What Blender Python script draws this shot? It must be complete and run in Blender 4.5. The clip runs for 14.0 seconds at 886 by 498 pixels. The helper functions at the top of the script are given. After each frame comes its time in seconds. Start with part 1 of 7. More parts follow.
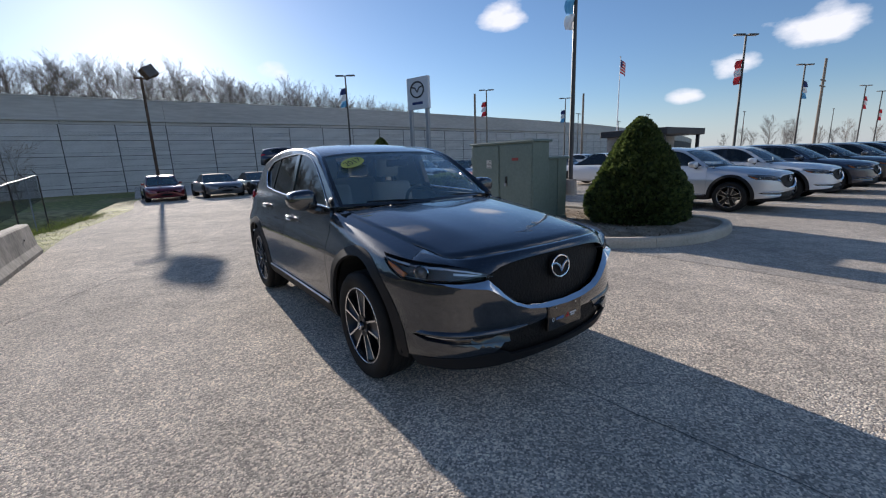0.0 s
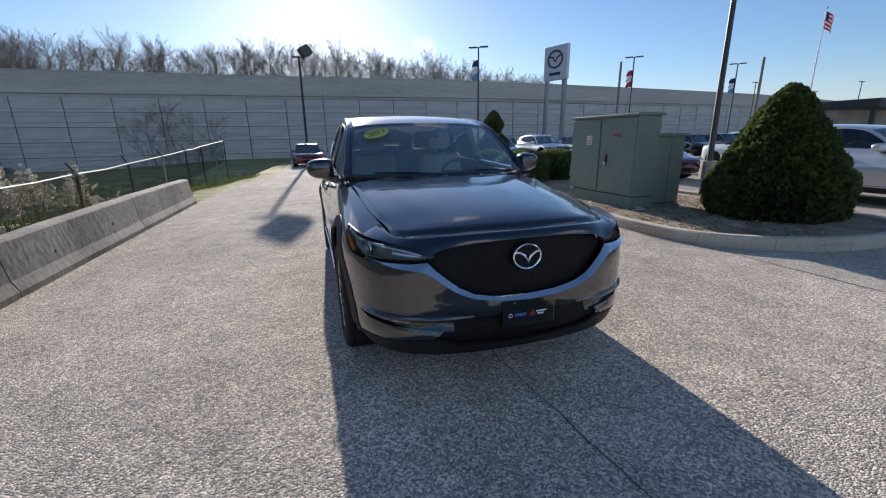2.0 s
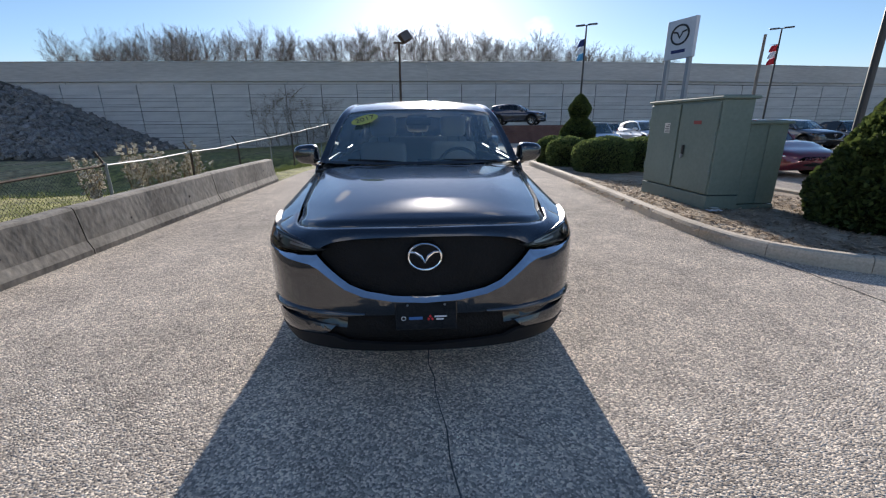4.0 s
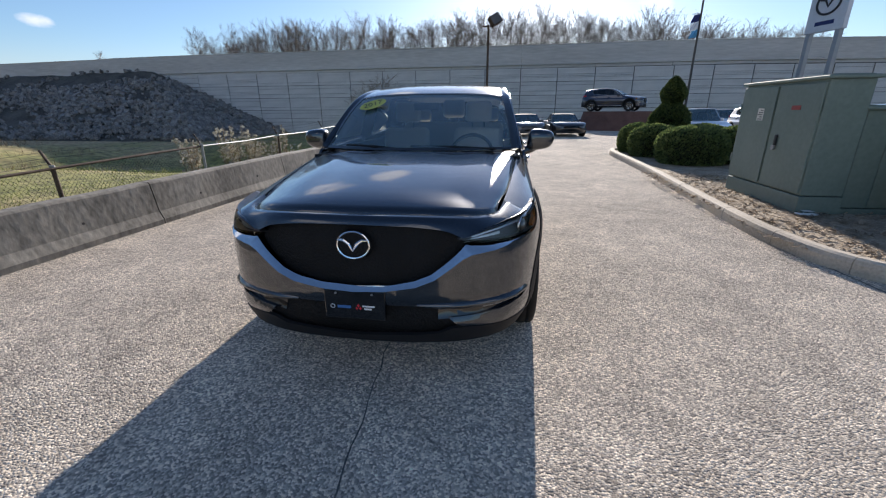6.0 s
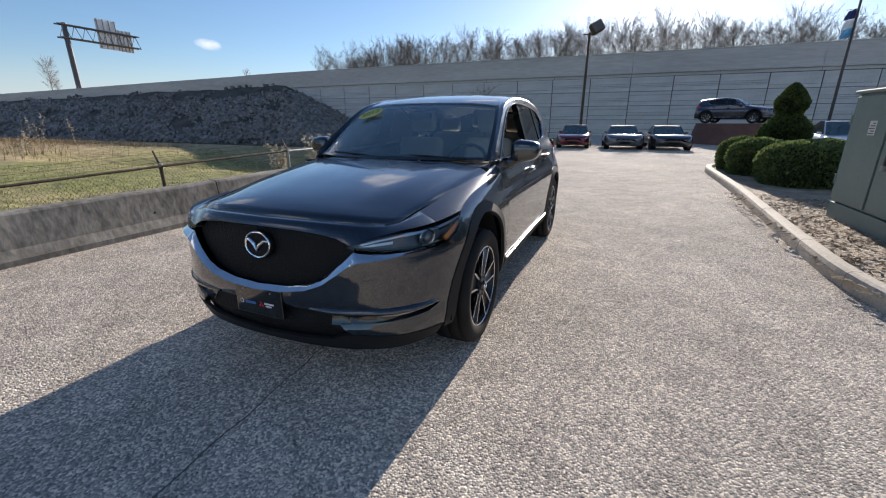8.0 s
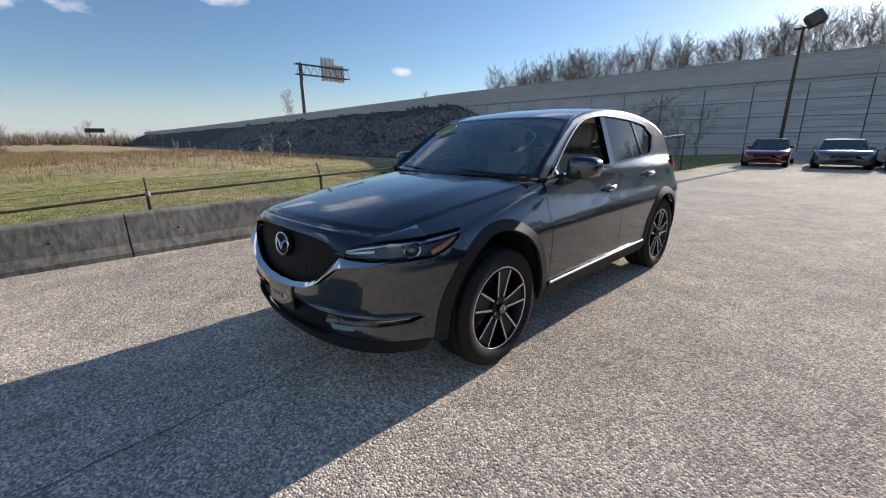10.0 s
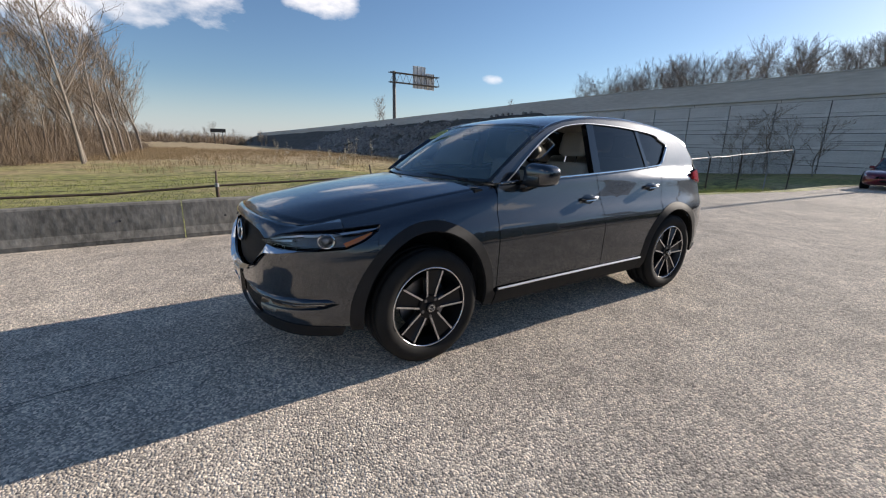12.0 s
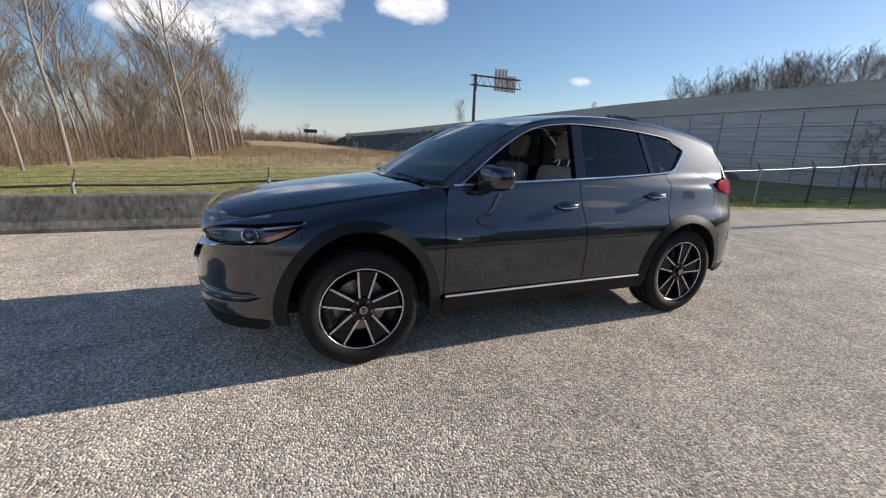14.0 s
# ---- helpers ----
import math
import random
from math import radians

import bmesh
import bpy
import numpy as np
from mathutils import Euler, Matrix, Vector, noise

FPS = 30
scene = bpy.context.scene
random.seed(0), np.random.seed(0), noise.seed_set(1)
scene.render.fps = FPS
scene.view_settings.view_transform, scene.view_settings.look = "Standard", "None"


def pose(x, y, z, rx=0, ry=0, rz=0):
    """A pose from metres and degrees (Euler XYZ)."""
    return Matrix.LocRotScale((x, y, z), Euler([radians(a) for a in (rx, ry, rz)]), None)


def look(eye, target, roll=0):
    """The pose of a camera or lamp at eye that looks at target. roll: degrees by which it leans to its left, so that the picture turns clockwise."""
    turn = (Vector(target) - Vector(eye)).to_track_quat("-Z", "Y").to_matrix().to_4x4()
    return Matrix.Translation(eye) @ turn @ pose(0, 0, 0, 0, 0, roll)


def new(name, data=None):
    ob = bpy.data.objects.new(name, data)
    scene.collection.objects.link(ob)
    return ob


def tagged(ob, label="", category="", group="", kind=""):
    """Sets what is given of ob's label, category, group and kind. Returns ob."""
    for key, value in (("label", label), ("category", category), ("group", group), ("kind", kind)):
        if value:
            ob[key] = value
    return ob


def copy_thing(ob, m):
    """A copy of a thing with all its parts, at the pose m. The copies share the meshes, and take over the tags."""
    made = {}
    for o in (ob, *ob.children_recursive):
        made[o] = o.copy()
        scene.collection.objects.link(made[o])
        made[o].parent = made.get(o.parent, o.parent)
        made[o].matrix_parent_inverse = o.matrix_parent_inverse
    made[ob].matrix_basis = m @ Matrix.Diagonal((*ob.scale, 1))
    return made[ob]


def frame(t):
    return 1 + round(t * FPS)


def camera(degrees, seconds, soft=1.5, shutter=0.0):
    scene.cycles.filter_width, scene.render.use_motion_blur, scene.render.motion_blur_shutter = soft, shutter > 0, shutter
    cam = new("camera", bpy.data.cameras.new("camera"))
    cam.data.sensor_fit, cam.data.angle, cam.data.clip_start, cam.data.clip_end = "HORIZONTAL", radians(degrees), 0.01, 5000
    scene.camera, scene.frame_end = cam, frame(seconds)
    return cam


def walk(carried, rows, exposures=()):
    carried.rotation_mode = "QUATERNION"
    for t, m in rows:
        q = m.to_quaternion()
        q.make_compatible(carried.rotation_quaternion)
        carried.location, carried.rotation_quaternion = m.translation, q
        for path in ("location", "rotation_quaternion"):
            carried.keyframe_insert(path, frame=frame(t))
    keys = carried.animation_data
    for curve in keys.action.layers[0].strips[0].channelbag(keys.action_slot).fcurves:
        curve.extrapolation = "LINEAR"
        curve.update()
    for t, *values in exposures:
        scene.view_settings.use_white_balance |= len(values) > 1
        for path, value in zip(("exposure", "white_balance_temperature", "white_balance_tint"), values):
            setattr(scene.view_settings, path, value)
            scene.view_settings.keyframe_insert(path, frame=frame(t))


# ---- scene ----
cam = camera(94.3, 14.0, 1.2)
PATH = [
    (0, (-1.943, -2.402, 1.423), (-0.796, -0.82, 0.997), -2.1),
    (0.5, (-1.716, -2.469, 1.42), (-0.689, -0.815, 0.965), -2.0),
    (1, (-1.521, -2.554, 1.398), (-0.635, -0.828, 0.914), -1.8),
    (1.5, (-1.273, -2.678, 1.388), (-0.539, -0.888, 0.881), -1.5),
    (2, (-1.036, -2.712, 1.384), (-0.448, -0.874, 0.859), -0.9),
    (2.5, (-0.785, -2.709, 1.394), (-0.329, -0.839, 0.849), -0.4),
    (3, (-0.516, -2.745, 1.394), (-0.18, -0.856, 0.828), 0.0),
    (3.2, (-0.407, -2.764, 1.394), (-0.116, -0.87, 0.824), 0.0),
    (5.3, (0.443, -2.769, 1.378), (0.287, -0.872, 0.764), -0.9),
    (5.5, (0.51, -2.74, 1.367), (0.311, -0.849, 0.748), -0.8),
    (6, (0.704, -2.64, 1.381), (0.404, -0.77, 0.738), -0.4),
    (6.5, (0.951, -2.58, 1.361), (0.561, -0.73, 0.708), 0.0),
    (7, (1.214, -2.508, 1.35), (0.732, -0.678, 0.703), 0.1),
    (7.5, (1.426, -2.409, 1.358), (0.832, -0.605, 0.731), 0.1),
    (8, (1.603, -2.337, 1.37), (0.859, -0.579, 0.772), -0.0),
    (8.5, (1.846, -2.266, 1.375), (0.923, -0.586, 0.806), -0.3),
    (9, (1.992, -2.179, 1.371), (0.886, -0.606, 0.821), -0.6),
    (9.2, (2.043, -2.118, 1.369), (0.871, -0.592, 0.824), -0.7),
    (11.3, (2.66, -1.465, 1.358), (1.113, -0.301, 0.854), 0.6),
    (11.5, (2.713, -1.408, 1.355), (1.147, -0.269, 0.854), 0.8),
    (12, (2.897, -1.25, 1.344), (1.284, -0.177, 0.847), 1.1),
    (12.5, (3.025, -1.096, 1.351), (1.366, -0.093, 0.857), 1.3),
    (13, (3.06, -0.907, 1.35), (1.358, 0.019, 0.854), 1.5),
    (13.5, (3.101, -0.708, 1.345), (1.358, 0.137, 0.848), 1.8),
    (14, (3.19, -0.474, 1.346), (1.408, 0.287, 0.851), 2.1),
]
walk(cam, [(t, look(eye, target, roll)) for t, eye, target, roll in PATH], exposures=[(0, 0.77, 6350, 15), (3, 0.95, 6400, 15), (5.5, 1.01, 6500, 15), (8.5, 0.98, 6550, 15), (11.5, 0.87, 6650, 14), (14, 0.90, 6750, 14)])

# ---- light ----
SUN_ELEV, SUN_TURN = 17.0, 2.5          # degrees; turn is from +y towards +x
world = bpy.data.worlds.new("sky")
scene.world = world
world.use_nodes = True
wn, wl = world.node_tree.nodes, world.node_tree.links
wn.clear()
w_out = wn.new("ShaderNodeOutputWorld")
w_bg = wn.new("ShaderNodeBackground")
w_sky = wn.new("ShaderNodeTexSky")
w_sky.sky_type = "NISHITA"
w_sky.sun_disc = False
w_sky.sun_elevation = radians(SUN_ELEV)
w_sky.sun_rotation = radians(SUN_TURN)
w_sky.air_density, w_sky.dust_density, w_sky.ozone_density = 1.0, 0.26, 4.2
w_bg.inputs["Strength"].default_value = 0.073
# scattered small clouds: soft banks by direction, broken up by noise
# the last four lie out of view, added for reflections and fill light
CLOUDS = [((0.674, 0.682, 0.29), 2.8), ((0.961, 0.215, 0.19), 3.4), ((0.929, 0.338, 0.150), 2.6), ((0.264, 0.945, 0.191), 2.4), ((0.904, 0.413, 0.107), 1.9),
          ((-0.955, 0.02, 0.265), 7.5), ((-0.968, -0.17, 0.195), 5.5), ((-0.914, 0.301, 0.285), 4.0), ((-0.80, 0.40, 0.40), 6.0), ((-0.761, 0.633, 0.139), 1.5), ((-0.45, 0.78, 0.42), 4.2), ((-0.27, 0.87, 0.40), 3.0), ((0.28, 0.70, 0.62), 3.0), ((0.1, -0.9, 0.45), 14.0), ((0.75, -0.5, 0.4), 12.0), ((-0.6, -0.7, 0.5), 10.0)]
w_tc = wn.new("ShaderNodeTexCoord")
w_flat = wn.new("ShaderNodeVectorMath")
w_flat.operation = "MULTIPLY"
w_flat.inputs[1].default_value = (1, 1, 2.0)
w_unit = wn.new("ShaderNodeVectorMath")
w_unit.operation = "NORMALIZE"
wl.new(w_tc.outputs["Generated"], w_flat.inputs[0])
wl.new(w_flat.outputs[0], w_unit.inputs[0])
w_noise = wn.new("ShaderNodeTexNoise")
w_noise.inputs["Scale"].default_value = 9.0
w_noise.inputs["Detail"].default_value = 8
w_noise.inputs["Roughness"].default_value = 0.55
wl.new(w_flat.outputs[0], w_noise.inputs["Vector"])
mass = None
for way, size in CLOUDS:
    d = wn.new("ShaderNodeVectorMath")
    d.operation = "DOT_PRODUCT"
    d.inputs[1].default_value = Vector((way[0], way[1], way[2] * 2.0)).normalized()
    wl.new(w_unit.outputs[0], d.inputs[0])
    r = wn.new("ShaderNodeMapRange")
    r.inputs["From Min"].default_value, r.inputs["From Max"].default_value = math.cos(radians(size * 1.3)), math.cos(radians(size * 0.25))
    wl.new(d.outputs["Value"], r.inputs["Value"])
    if mass is None:
        mass = r.outputs["Result"]
    else:
        mx = wn.new("ShaderNodeMath")
        mx.operation = "MAXIMUM"
        wl.new(mass, mx.inputs[0])
        wl.new(r.outputs["Result"], mx.inputs[1])
        mass = mx.outputs[0]
w_sum = wn.new("ShaderNodeMath")
w_sum.operation = "MULTIPLY_ADD"
w_sum.inputs[1].default_value = 0.42
wl.new(mass, w_sum.inputs[0])
wl.new(w_noise.outputs["Fac"], w_sum.inputs[2])
w_ramp = wn.new("ShaderNodeValToRGB")
w_ramp.color_ramp.elements[0].position, w_ramp.color_ramp.elements[1].position = 0.70, 0.94
w_ramp.color_ramp.elements[1].color = (0.9, 0.9, 0.9, 1)
wl.new(w_sum.outputs[0], w_ramp.inputs["Fac"])
w_mix = wn.new("ShaderNodeMix")
w_mix.data_type = "RGBA"
w_mix.inputs[7].default_value = (8.2, 8.3, 8.5, 1)
wl.new(w_ramp.outputs["Color"], w_mix.inputs[0])
wl.new(w_sky.outputs["Color"], w_mix.inputs[6])
w_sep = wn.new("ShaderNodeSeparateXYZ")
wl.new(w_tc.outputs["Generated"], w_sep.inputs[0])
w_low = wn.new("ShaderNodeMapRange")
w_low.interpolation_type = "SMOOTHERSTEP"
w_low.inputs["From Min"].default_value, w_low.inputs["From Max"].default_value = 0.15, -0.03
w_low.inputs["To Max"].default_value = 0.62
wl.new(w_sep.outputs["Z"], w_low.inputs["Value"])
w_haze = wn.new("ShaderNodeMix")
w_haze.data_type = "RGBA"
w_haze.inputs[7].default_value = (4.7, 5.3, 6.0, 1)
wl.new(w_low.outputs["Result"], w_haze.inputs[0])
wl.new(w_mix.outputs[2], w_haze.inputs[6])
wl.new(w_haze.outputs[2], w_bg.inputs["Color"])
wl.new(w_bg.outputs["Background"], w_out.inputs["Surface"])

sun = new("sun", bpy.data.lights.new("sun", "SUN"))
sun.data.energy, sun.data.angle, sun.data.color = 4.2, radians(0.55), (1.0, 0.93, 0.82)
sx, sy = math.sin(radians(SUN_TURN)), math.cos(radians(SUN_TURN))
sun.matrix_world = look((sx * 50, sy * 50, 50 * math.tan(radians(SUN_ELEV))), (0, 0, 0))

# ---- materials ----
def nodes_of(name):
    m = bpy.data.materials.new(name)
    m.use_nodes = True
    return m, m.node_tree.nodes, m.node_tree.links, m.node_tree.nodes["Principled BSDF"]


def rgba(c):
    return (c[0], c[1], c[2], 1.0)


def mat(name, c1, c2, rough=0.6, metal=0.0, big=1.0, fine=40.0, bump=0.1, depth=0.01, coat=0.0, spread=0.12, spec=0.5, stretch=(1, 1, 1)):
    """Two-scale noise between two colours, varied roughness and a fine relief."""
    m, n, l, p = nodes_of(name)
    tc = n.new("ShaderNodeTexCoord")
    mp = n.new("ShaderNodeMapping")
    mp.inputs["Scale"].default_value = stretch
    l.new(tc.outputs["Object"], mp.inputs["Vector"])
    a, b = n.new("ShaderNodeTexNoise"), n.new("ShaderNodeTexNoise")
    a.inputs["Scale"].default_value, a.inputs["Detail"].default_value = big, 5
    b.inputs["Scale"].default_value, b.inputs["Detail"].default_value = fine, 4
    for t in (a, b):
        l.new(mp.outputs["Vector"], t.inputs["Vector"])
    mx = n.new("ShaderNodeMath")
    mx.operation = "MULTIPLY_ADD"
    mx.inputs[1].default_value = 0.5
    half = n.new("ShaderNodeMath")
    half.operation = "MULTIPLY"
    half.inputs[1].default_value = 0.5
    l.new(b.outputs["Fac"], half.inputs[0])
    l.new(a.outputs["Fac"], mx.inputs[0])
    l.new(half.outputs[0], mx.inputs[2])
    rp = n.new("ShaderNodeValToRGB")
    rp.color_ramp.elements[0].position, rp.color_ramp.elements[1].position = 0.36, 0.64
    rp.color_ramp.elements[0].color, rp.color_ramp.elements[1].color = rgba(c1), rgba(c2)
    l.new(mx.outputs[0], rp.inputs["Fac"])
    l.new(rp.outputs["Color"], p.inputs["Base Color"])
    rr = n.new("ShaderNodeMapRange")
    rr.inputs["To Min"].default_value, rr.inputs["To Max"].default_value = max(0.02, rough - spread), min(1, rough + spread)
    l.new(b.outputs["Fac"], rr.inputs["Value"])
    l.new(rr.outputs["Result"], p.inputs["Roughness"])
    p.inputs["Metallic"].default_value = metal
    p.inputs["Coat Weight"].default_value = coat
    p.inputs["Coat Roughness"].default_value = 0.03
    p.inputs["Specular IOR Level"].default_value = spec
    if bump:
        bp = n.new("ShaderNodeBump")
        bp.inputs["Strength"].default_value, bp.inputs["Distance"].default_value = bump, depth
        l.new(b.outputs["Fac"], bp.inputs["Height"])
        l.new(bp.outputs["Normal"], p.inputs["Normal"])
    return m


def plain(name, c, rough=0.4, metal=0.0, coat=0.0, spec=0.5):
    """Small smooth parts: one colour, a little uneven gloss."""
    k = 0.88
    return mat(name, (c[0] * k, c[1] * k, c[2] * k), c, rough, metal, 3.0, 60.0, 0.0, 0.0, coat, min(0.06, rough * 0.4), spec)


def stone_mix(name, chips, dark, mid, light, tint, bump=0.5, blot=0.3, worn=0.0):
    """Bound aggregate: single chips of differing grey, with blotches and stains over metres."""
    m, n, l, p = nodes_of(name)
    tc = n.new("ShaderNodeTexCoord")
    v = n.new("ShaderNodeTexVoronoi")
    v.inputs["Scale"].default_value = chips
    l.new(tc.outputs["Object"], v.inputs["Vector"])
    sep = n.new("ShaderNodeSeparateColor")
    l.new(v.outputs["Color"], sep.inputs["Color"])
    rp = n.new("ShaderNodeValToRGB")
    e = rp.color_ramp.elements
    e[0].position, e[0].color = 0.0, rgba(dark)
    e[1].position, e[1].color = 1.0, rgba(light)
    x = e.new(0.55)
    x.color = rgba(mid)
    l.new(sep.outputs["Red"], rp.inputs["Fac"])
    big = n.new("ShaderNodeTexNoise")
    big.inputs["Scale"].default_value, big.inputs["Detail"].default_value = 0.45, 6
    l.new(tc.outputs["Object"], big.inputs["Vector"])
    mid_n = n.new("ShaderNodeTexNoise")
    mid_n.inputs["Scale"].default_value, mid_n.inputs["Detail"].default_value = 3.1, 5
    l.new(tc.outputs["Object"], mid_n.inputs["Vector"])
    add = n.new("ShaderNodeMath")
    clump = n.new("ShaderNodeTexNoise")
    clump.inputs["Scale"].default_value, clump.inputs["Detail"].default_value, clump.inputs["Roughness"].default_value = 17.0, 6, 0.7
    l.new(tc.outputs["Object"], clump.inputs["Vector"])
    two = n.new("ShaderNodeMath")
    two.operation = "MULTIPLY_ADD"
    two.inputs[1].default_value, two.inputs[2].default_value = 0.8, -0.40
    l.new(clump.outputs["Fac"], two.inputs[0])
    first = n.new("ShaderNodeMath")
    l.new(big.outputs["Fac"], first.inputs[0])
    l.new(two.outputs[0], first.inputs[1])
    l.new(first.outputs[0], add.inputs[0])
    l.new(mid_n.outputs["Fac"], add.inputs[1])
    br = n.new("ShaderNodeMapRange")
    br.inputs["From Min"].default_value, br.inputs["From Max"].default_value = 0.7, 1.3
    br.inputs["To Min"].default_value, br.inputs["To Max"].default_value = 1 - blot, 1 + blot
    l.new(add.outputs[0], br.inputs["Value"])
    mul = n.new("ShaderNodeMix")
    mul.data_type, mul.blend_type = "RGBA", "MULTIPLY"
    mul.inputs[0].default_value = 1.0
    l.new(rp.outputs["Color"], mul.inputs[6])
    comb = n.new("ShaderNodeCombineColor")
    for i, k in enumerate(("Red", "Green", "Blue")):
        s = n.new("ShaderNodeMath")
        s.operation = "MULTIPLY"
        s.inputs[1].default_value = tint[i]
        l.new(br.outputs["Result"], s.inputs[0])
        l.new(s.outputs[0], comb.inputs[k])
    l.new(comb.outputs["Color"], mul.inputs[7])
    l.new(mul.outputs[2], p.inputs["Base Color"])
    p.inputs["Roughness"].default_value = 0.92
    p.inputs["Diffuse Roughness"].default_value = 0.28
    p.inputs["Specular IOR Level"].default_value = 0.2
    bp = n.new("ShaderNodeBump")
    bp.inputs["Strength"].default_value, bp.inputs["Distance"].default_value = bump, 0.006
    hs = n.new("ShaderNodeMath")
    hs.operation = "SUBTRACT"
    l.new(sep.outputs["Green"], hs.inputs[0])
    l.new(v.outputs["Distance"], hs.inputs[1])
    l.new(hs.outputs[0], bp.inputs["Height"])
    l.new(bp.outputs["Normal"], p.inputs["Normal"])
    return m


def zoned(name, near, far, axis_scale, fine, bump):
    """Grass that grades from green to dry with large uneven patches."""
    m, n, l, p = nodes_of(name)
    tc = n.new("ShaderNodeTexCoord")
    a = n.new("ShaderNodeTexNoise")
    a.inputs["Scale"].default_value, a.inputs["Detail"].default_value = axis_scale, 8
    b = n.new("ShaderNodeTexNoise")
    b.inputs["Scale"].default_value, b.inputs["Detail"].default_value = fine, 6
    for t in (a, b):
        l.new(tc.outputs["Object"], t.inputs["Vector"])
    r1, r2 = n.new("ShaderNodeValToRGB"), n.new("ShaderNodeValToRGB")
    for r, (c1, c2) in ((r1, near), (r2, far)):
        r.color_ramp.elements[0].position, r.color_ramp.elements[1].position = 0.35, 0.65
        r.color_ramp.elements[0].color, r.color_ramp.elements[1].color = rgba(c1), rgba(c2)
        l.new(b.outputs["Fac"], r.inputs["Fac"])
    sepx = n.new("ShaderNodeSeparateXYZ")
    l.new(tc.outputs["Object"], sepx.inputs[0])
    g = n.new("ShaderNodeMapRange")
    g.inputs["From Min"].default_value, g.inputs["From Max"].default_value = -22, -48
    l.new(sepx.outputs["X"], g.inputs["Value"])
    ad = n.new("ShaderNodeMath")
    ad.operation = "ADD"
    l.new(g.outputs["Result"], ad.inputs[0])
    sh = n.new("ShaderNodeMapRange")
    sh.inputs["From Min"].default_value, sh.inputs["From Max"].default_value = 0.35, 0.7
    sh.inputs["To Min"].default_value, sh.inputs["To Max"].default_value = -0.35, 0.75
    l.new(a.outputs["Fac"], sh.inputs["Value"])
    l.new(sh.outputs["Result"], ad.inputs[1])
    ad.use_clamp = True
    mx = n.new("ShaderNodeMix")
    mx.data_type = "RGBA"
    l.new(ad.outputs[0], mx.inputs[0])
    l.new(r1.outputs["Color"], mx.inputs[6])
    l.new(r2.outputs["Color"], mx.inputs[7])
    l.new(mx.outputs[2], p.inputs["Base Color"])
    p.inputs["Roughness"].default_value = 0.9
    bp = n.new("ShaderNodeBump")
    bp.inputs["Strength"].default_value, bp.inputs["Distance"].default_value = bump, 0.08
    l.new(b.outputs["Fac"], bp.inputs["Height"])
    l.new(bp.outputs["Normal"], p.inputs["Normal"])
    return m


def leafy(name, c1, c2, rough=0.6):
    """Foliage: each leaf or clump its own shade, some light through it."""
    m, n, l, p = nodes_of(name)
    g = n.new("ShaderNodeNewGeometry")
    rp = n.new("ShaderNodeValToRGB")
    rp.color_ramp.elements[0].color, rp.color_ramp.elements[1].color = rgba(c1), rgba(c2)
    l.new(g.outputs["Random Per Island"], rp.inputs["Fac"])
    l.new(rp.outputs["Color"], p.inputs["Base Color"])
    p.inputs["Roughness"].default_value = rough
    tr = n.new("ShaderNodeBsdfTranslucent")
    l.new(rp.outputs["Color"], tr.inputs["Color"])
    mx = n.new("ShaderNodeMixShader")
    mx.inputs[0].default_value = 0.3
    l.new(p.outputs["BSDF"], mx.inputs[1])
    l.new(tr.outputs["BSDF"], mx.inputs[2])
    l.new(mx.outputs["Shader"], n["Material Output"].inputs["Surface"])
    return m


def glassy(name, tint, rough=0.0, ior=1.52, veil=0.0):
    """Thin glazing: see-through with a tint, and a mirror-like face by Fresnel."""
    m, n, l, p = nodes_of(name)
    n.remove(p)
    tr = n.new("ShaderNodeBsdfTransparent")
    tr.inputs["Color"].default_value = rgba(tint)
    gl = n.new("ShaderNodeBsdfGlossy")
    gl.inputs["Roughness"].default_value = rough
    fr = n.new("ShaderNodeFresnel")
    fr.inputs["IOR"].default_value = ior
    mx = n.new("ShaderNodeMixShader")
    l.new(fr.outputs["Fac"], mx.inputs[0])
    l.new(tr.outputs["BSDF"], mx.inputs[1])
    l.new(gl.outputs["BSDF"], mx.inputs[2])
    face = mx.outputs["Shader"]
    if veil:
        # uneven pale blue diffuse veil: sky reflection and glare put into the colour
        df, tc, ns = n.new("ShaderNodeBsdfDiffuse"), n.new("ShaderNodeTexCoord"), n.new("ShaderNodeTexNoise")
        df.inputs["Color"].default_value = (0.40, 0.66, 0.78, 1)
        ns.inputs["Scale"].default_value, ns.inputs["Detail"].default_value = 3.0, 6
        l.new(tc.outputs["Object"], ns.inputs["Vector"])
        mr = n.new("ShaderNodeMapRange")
        mr.inputs["To Min"].default_value, mr.inputs["To Max"].default_value = veil * 0.6, veil * 1.4
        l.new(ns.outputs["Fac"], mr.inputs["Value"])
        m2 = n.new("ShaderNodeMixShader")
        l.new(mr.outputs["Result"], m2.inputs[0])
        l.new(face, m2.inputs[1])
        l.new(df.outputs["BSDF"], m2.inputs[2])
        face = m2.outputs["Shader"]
    l.new(face, n["Material Output"].inputs["Surface"])
    return m


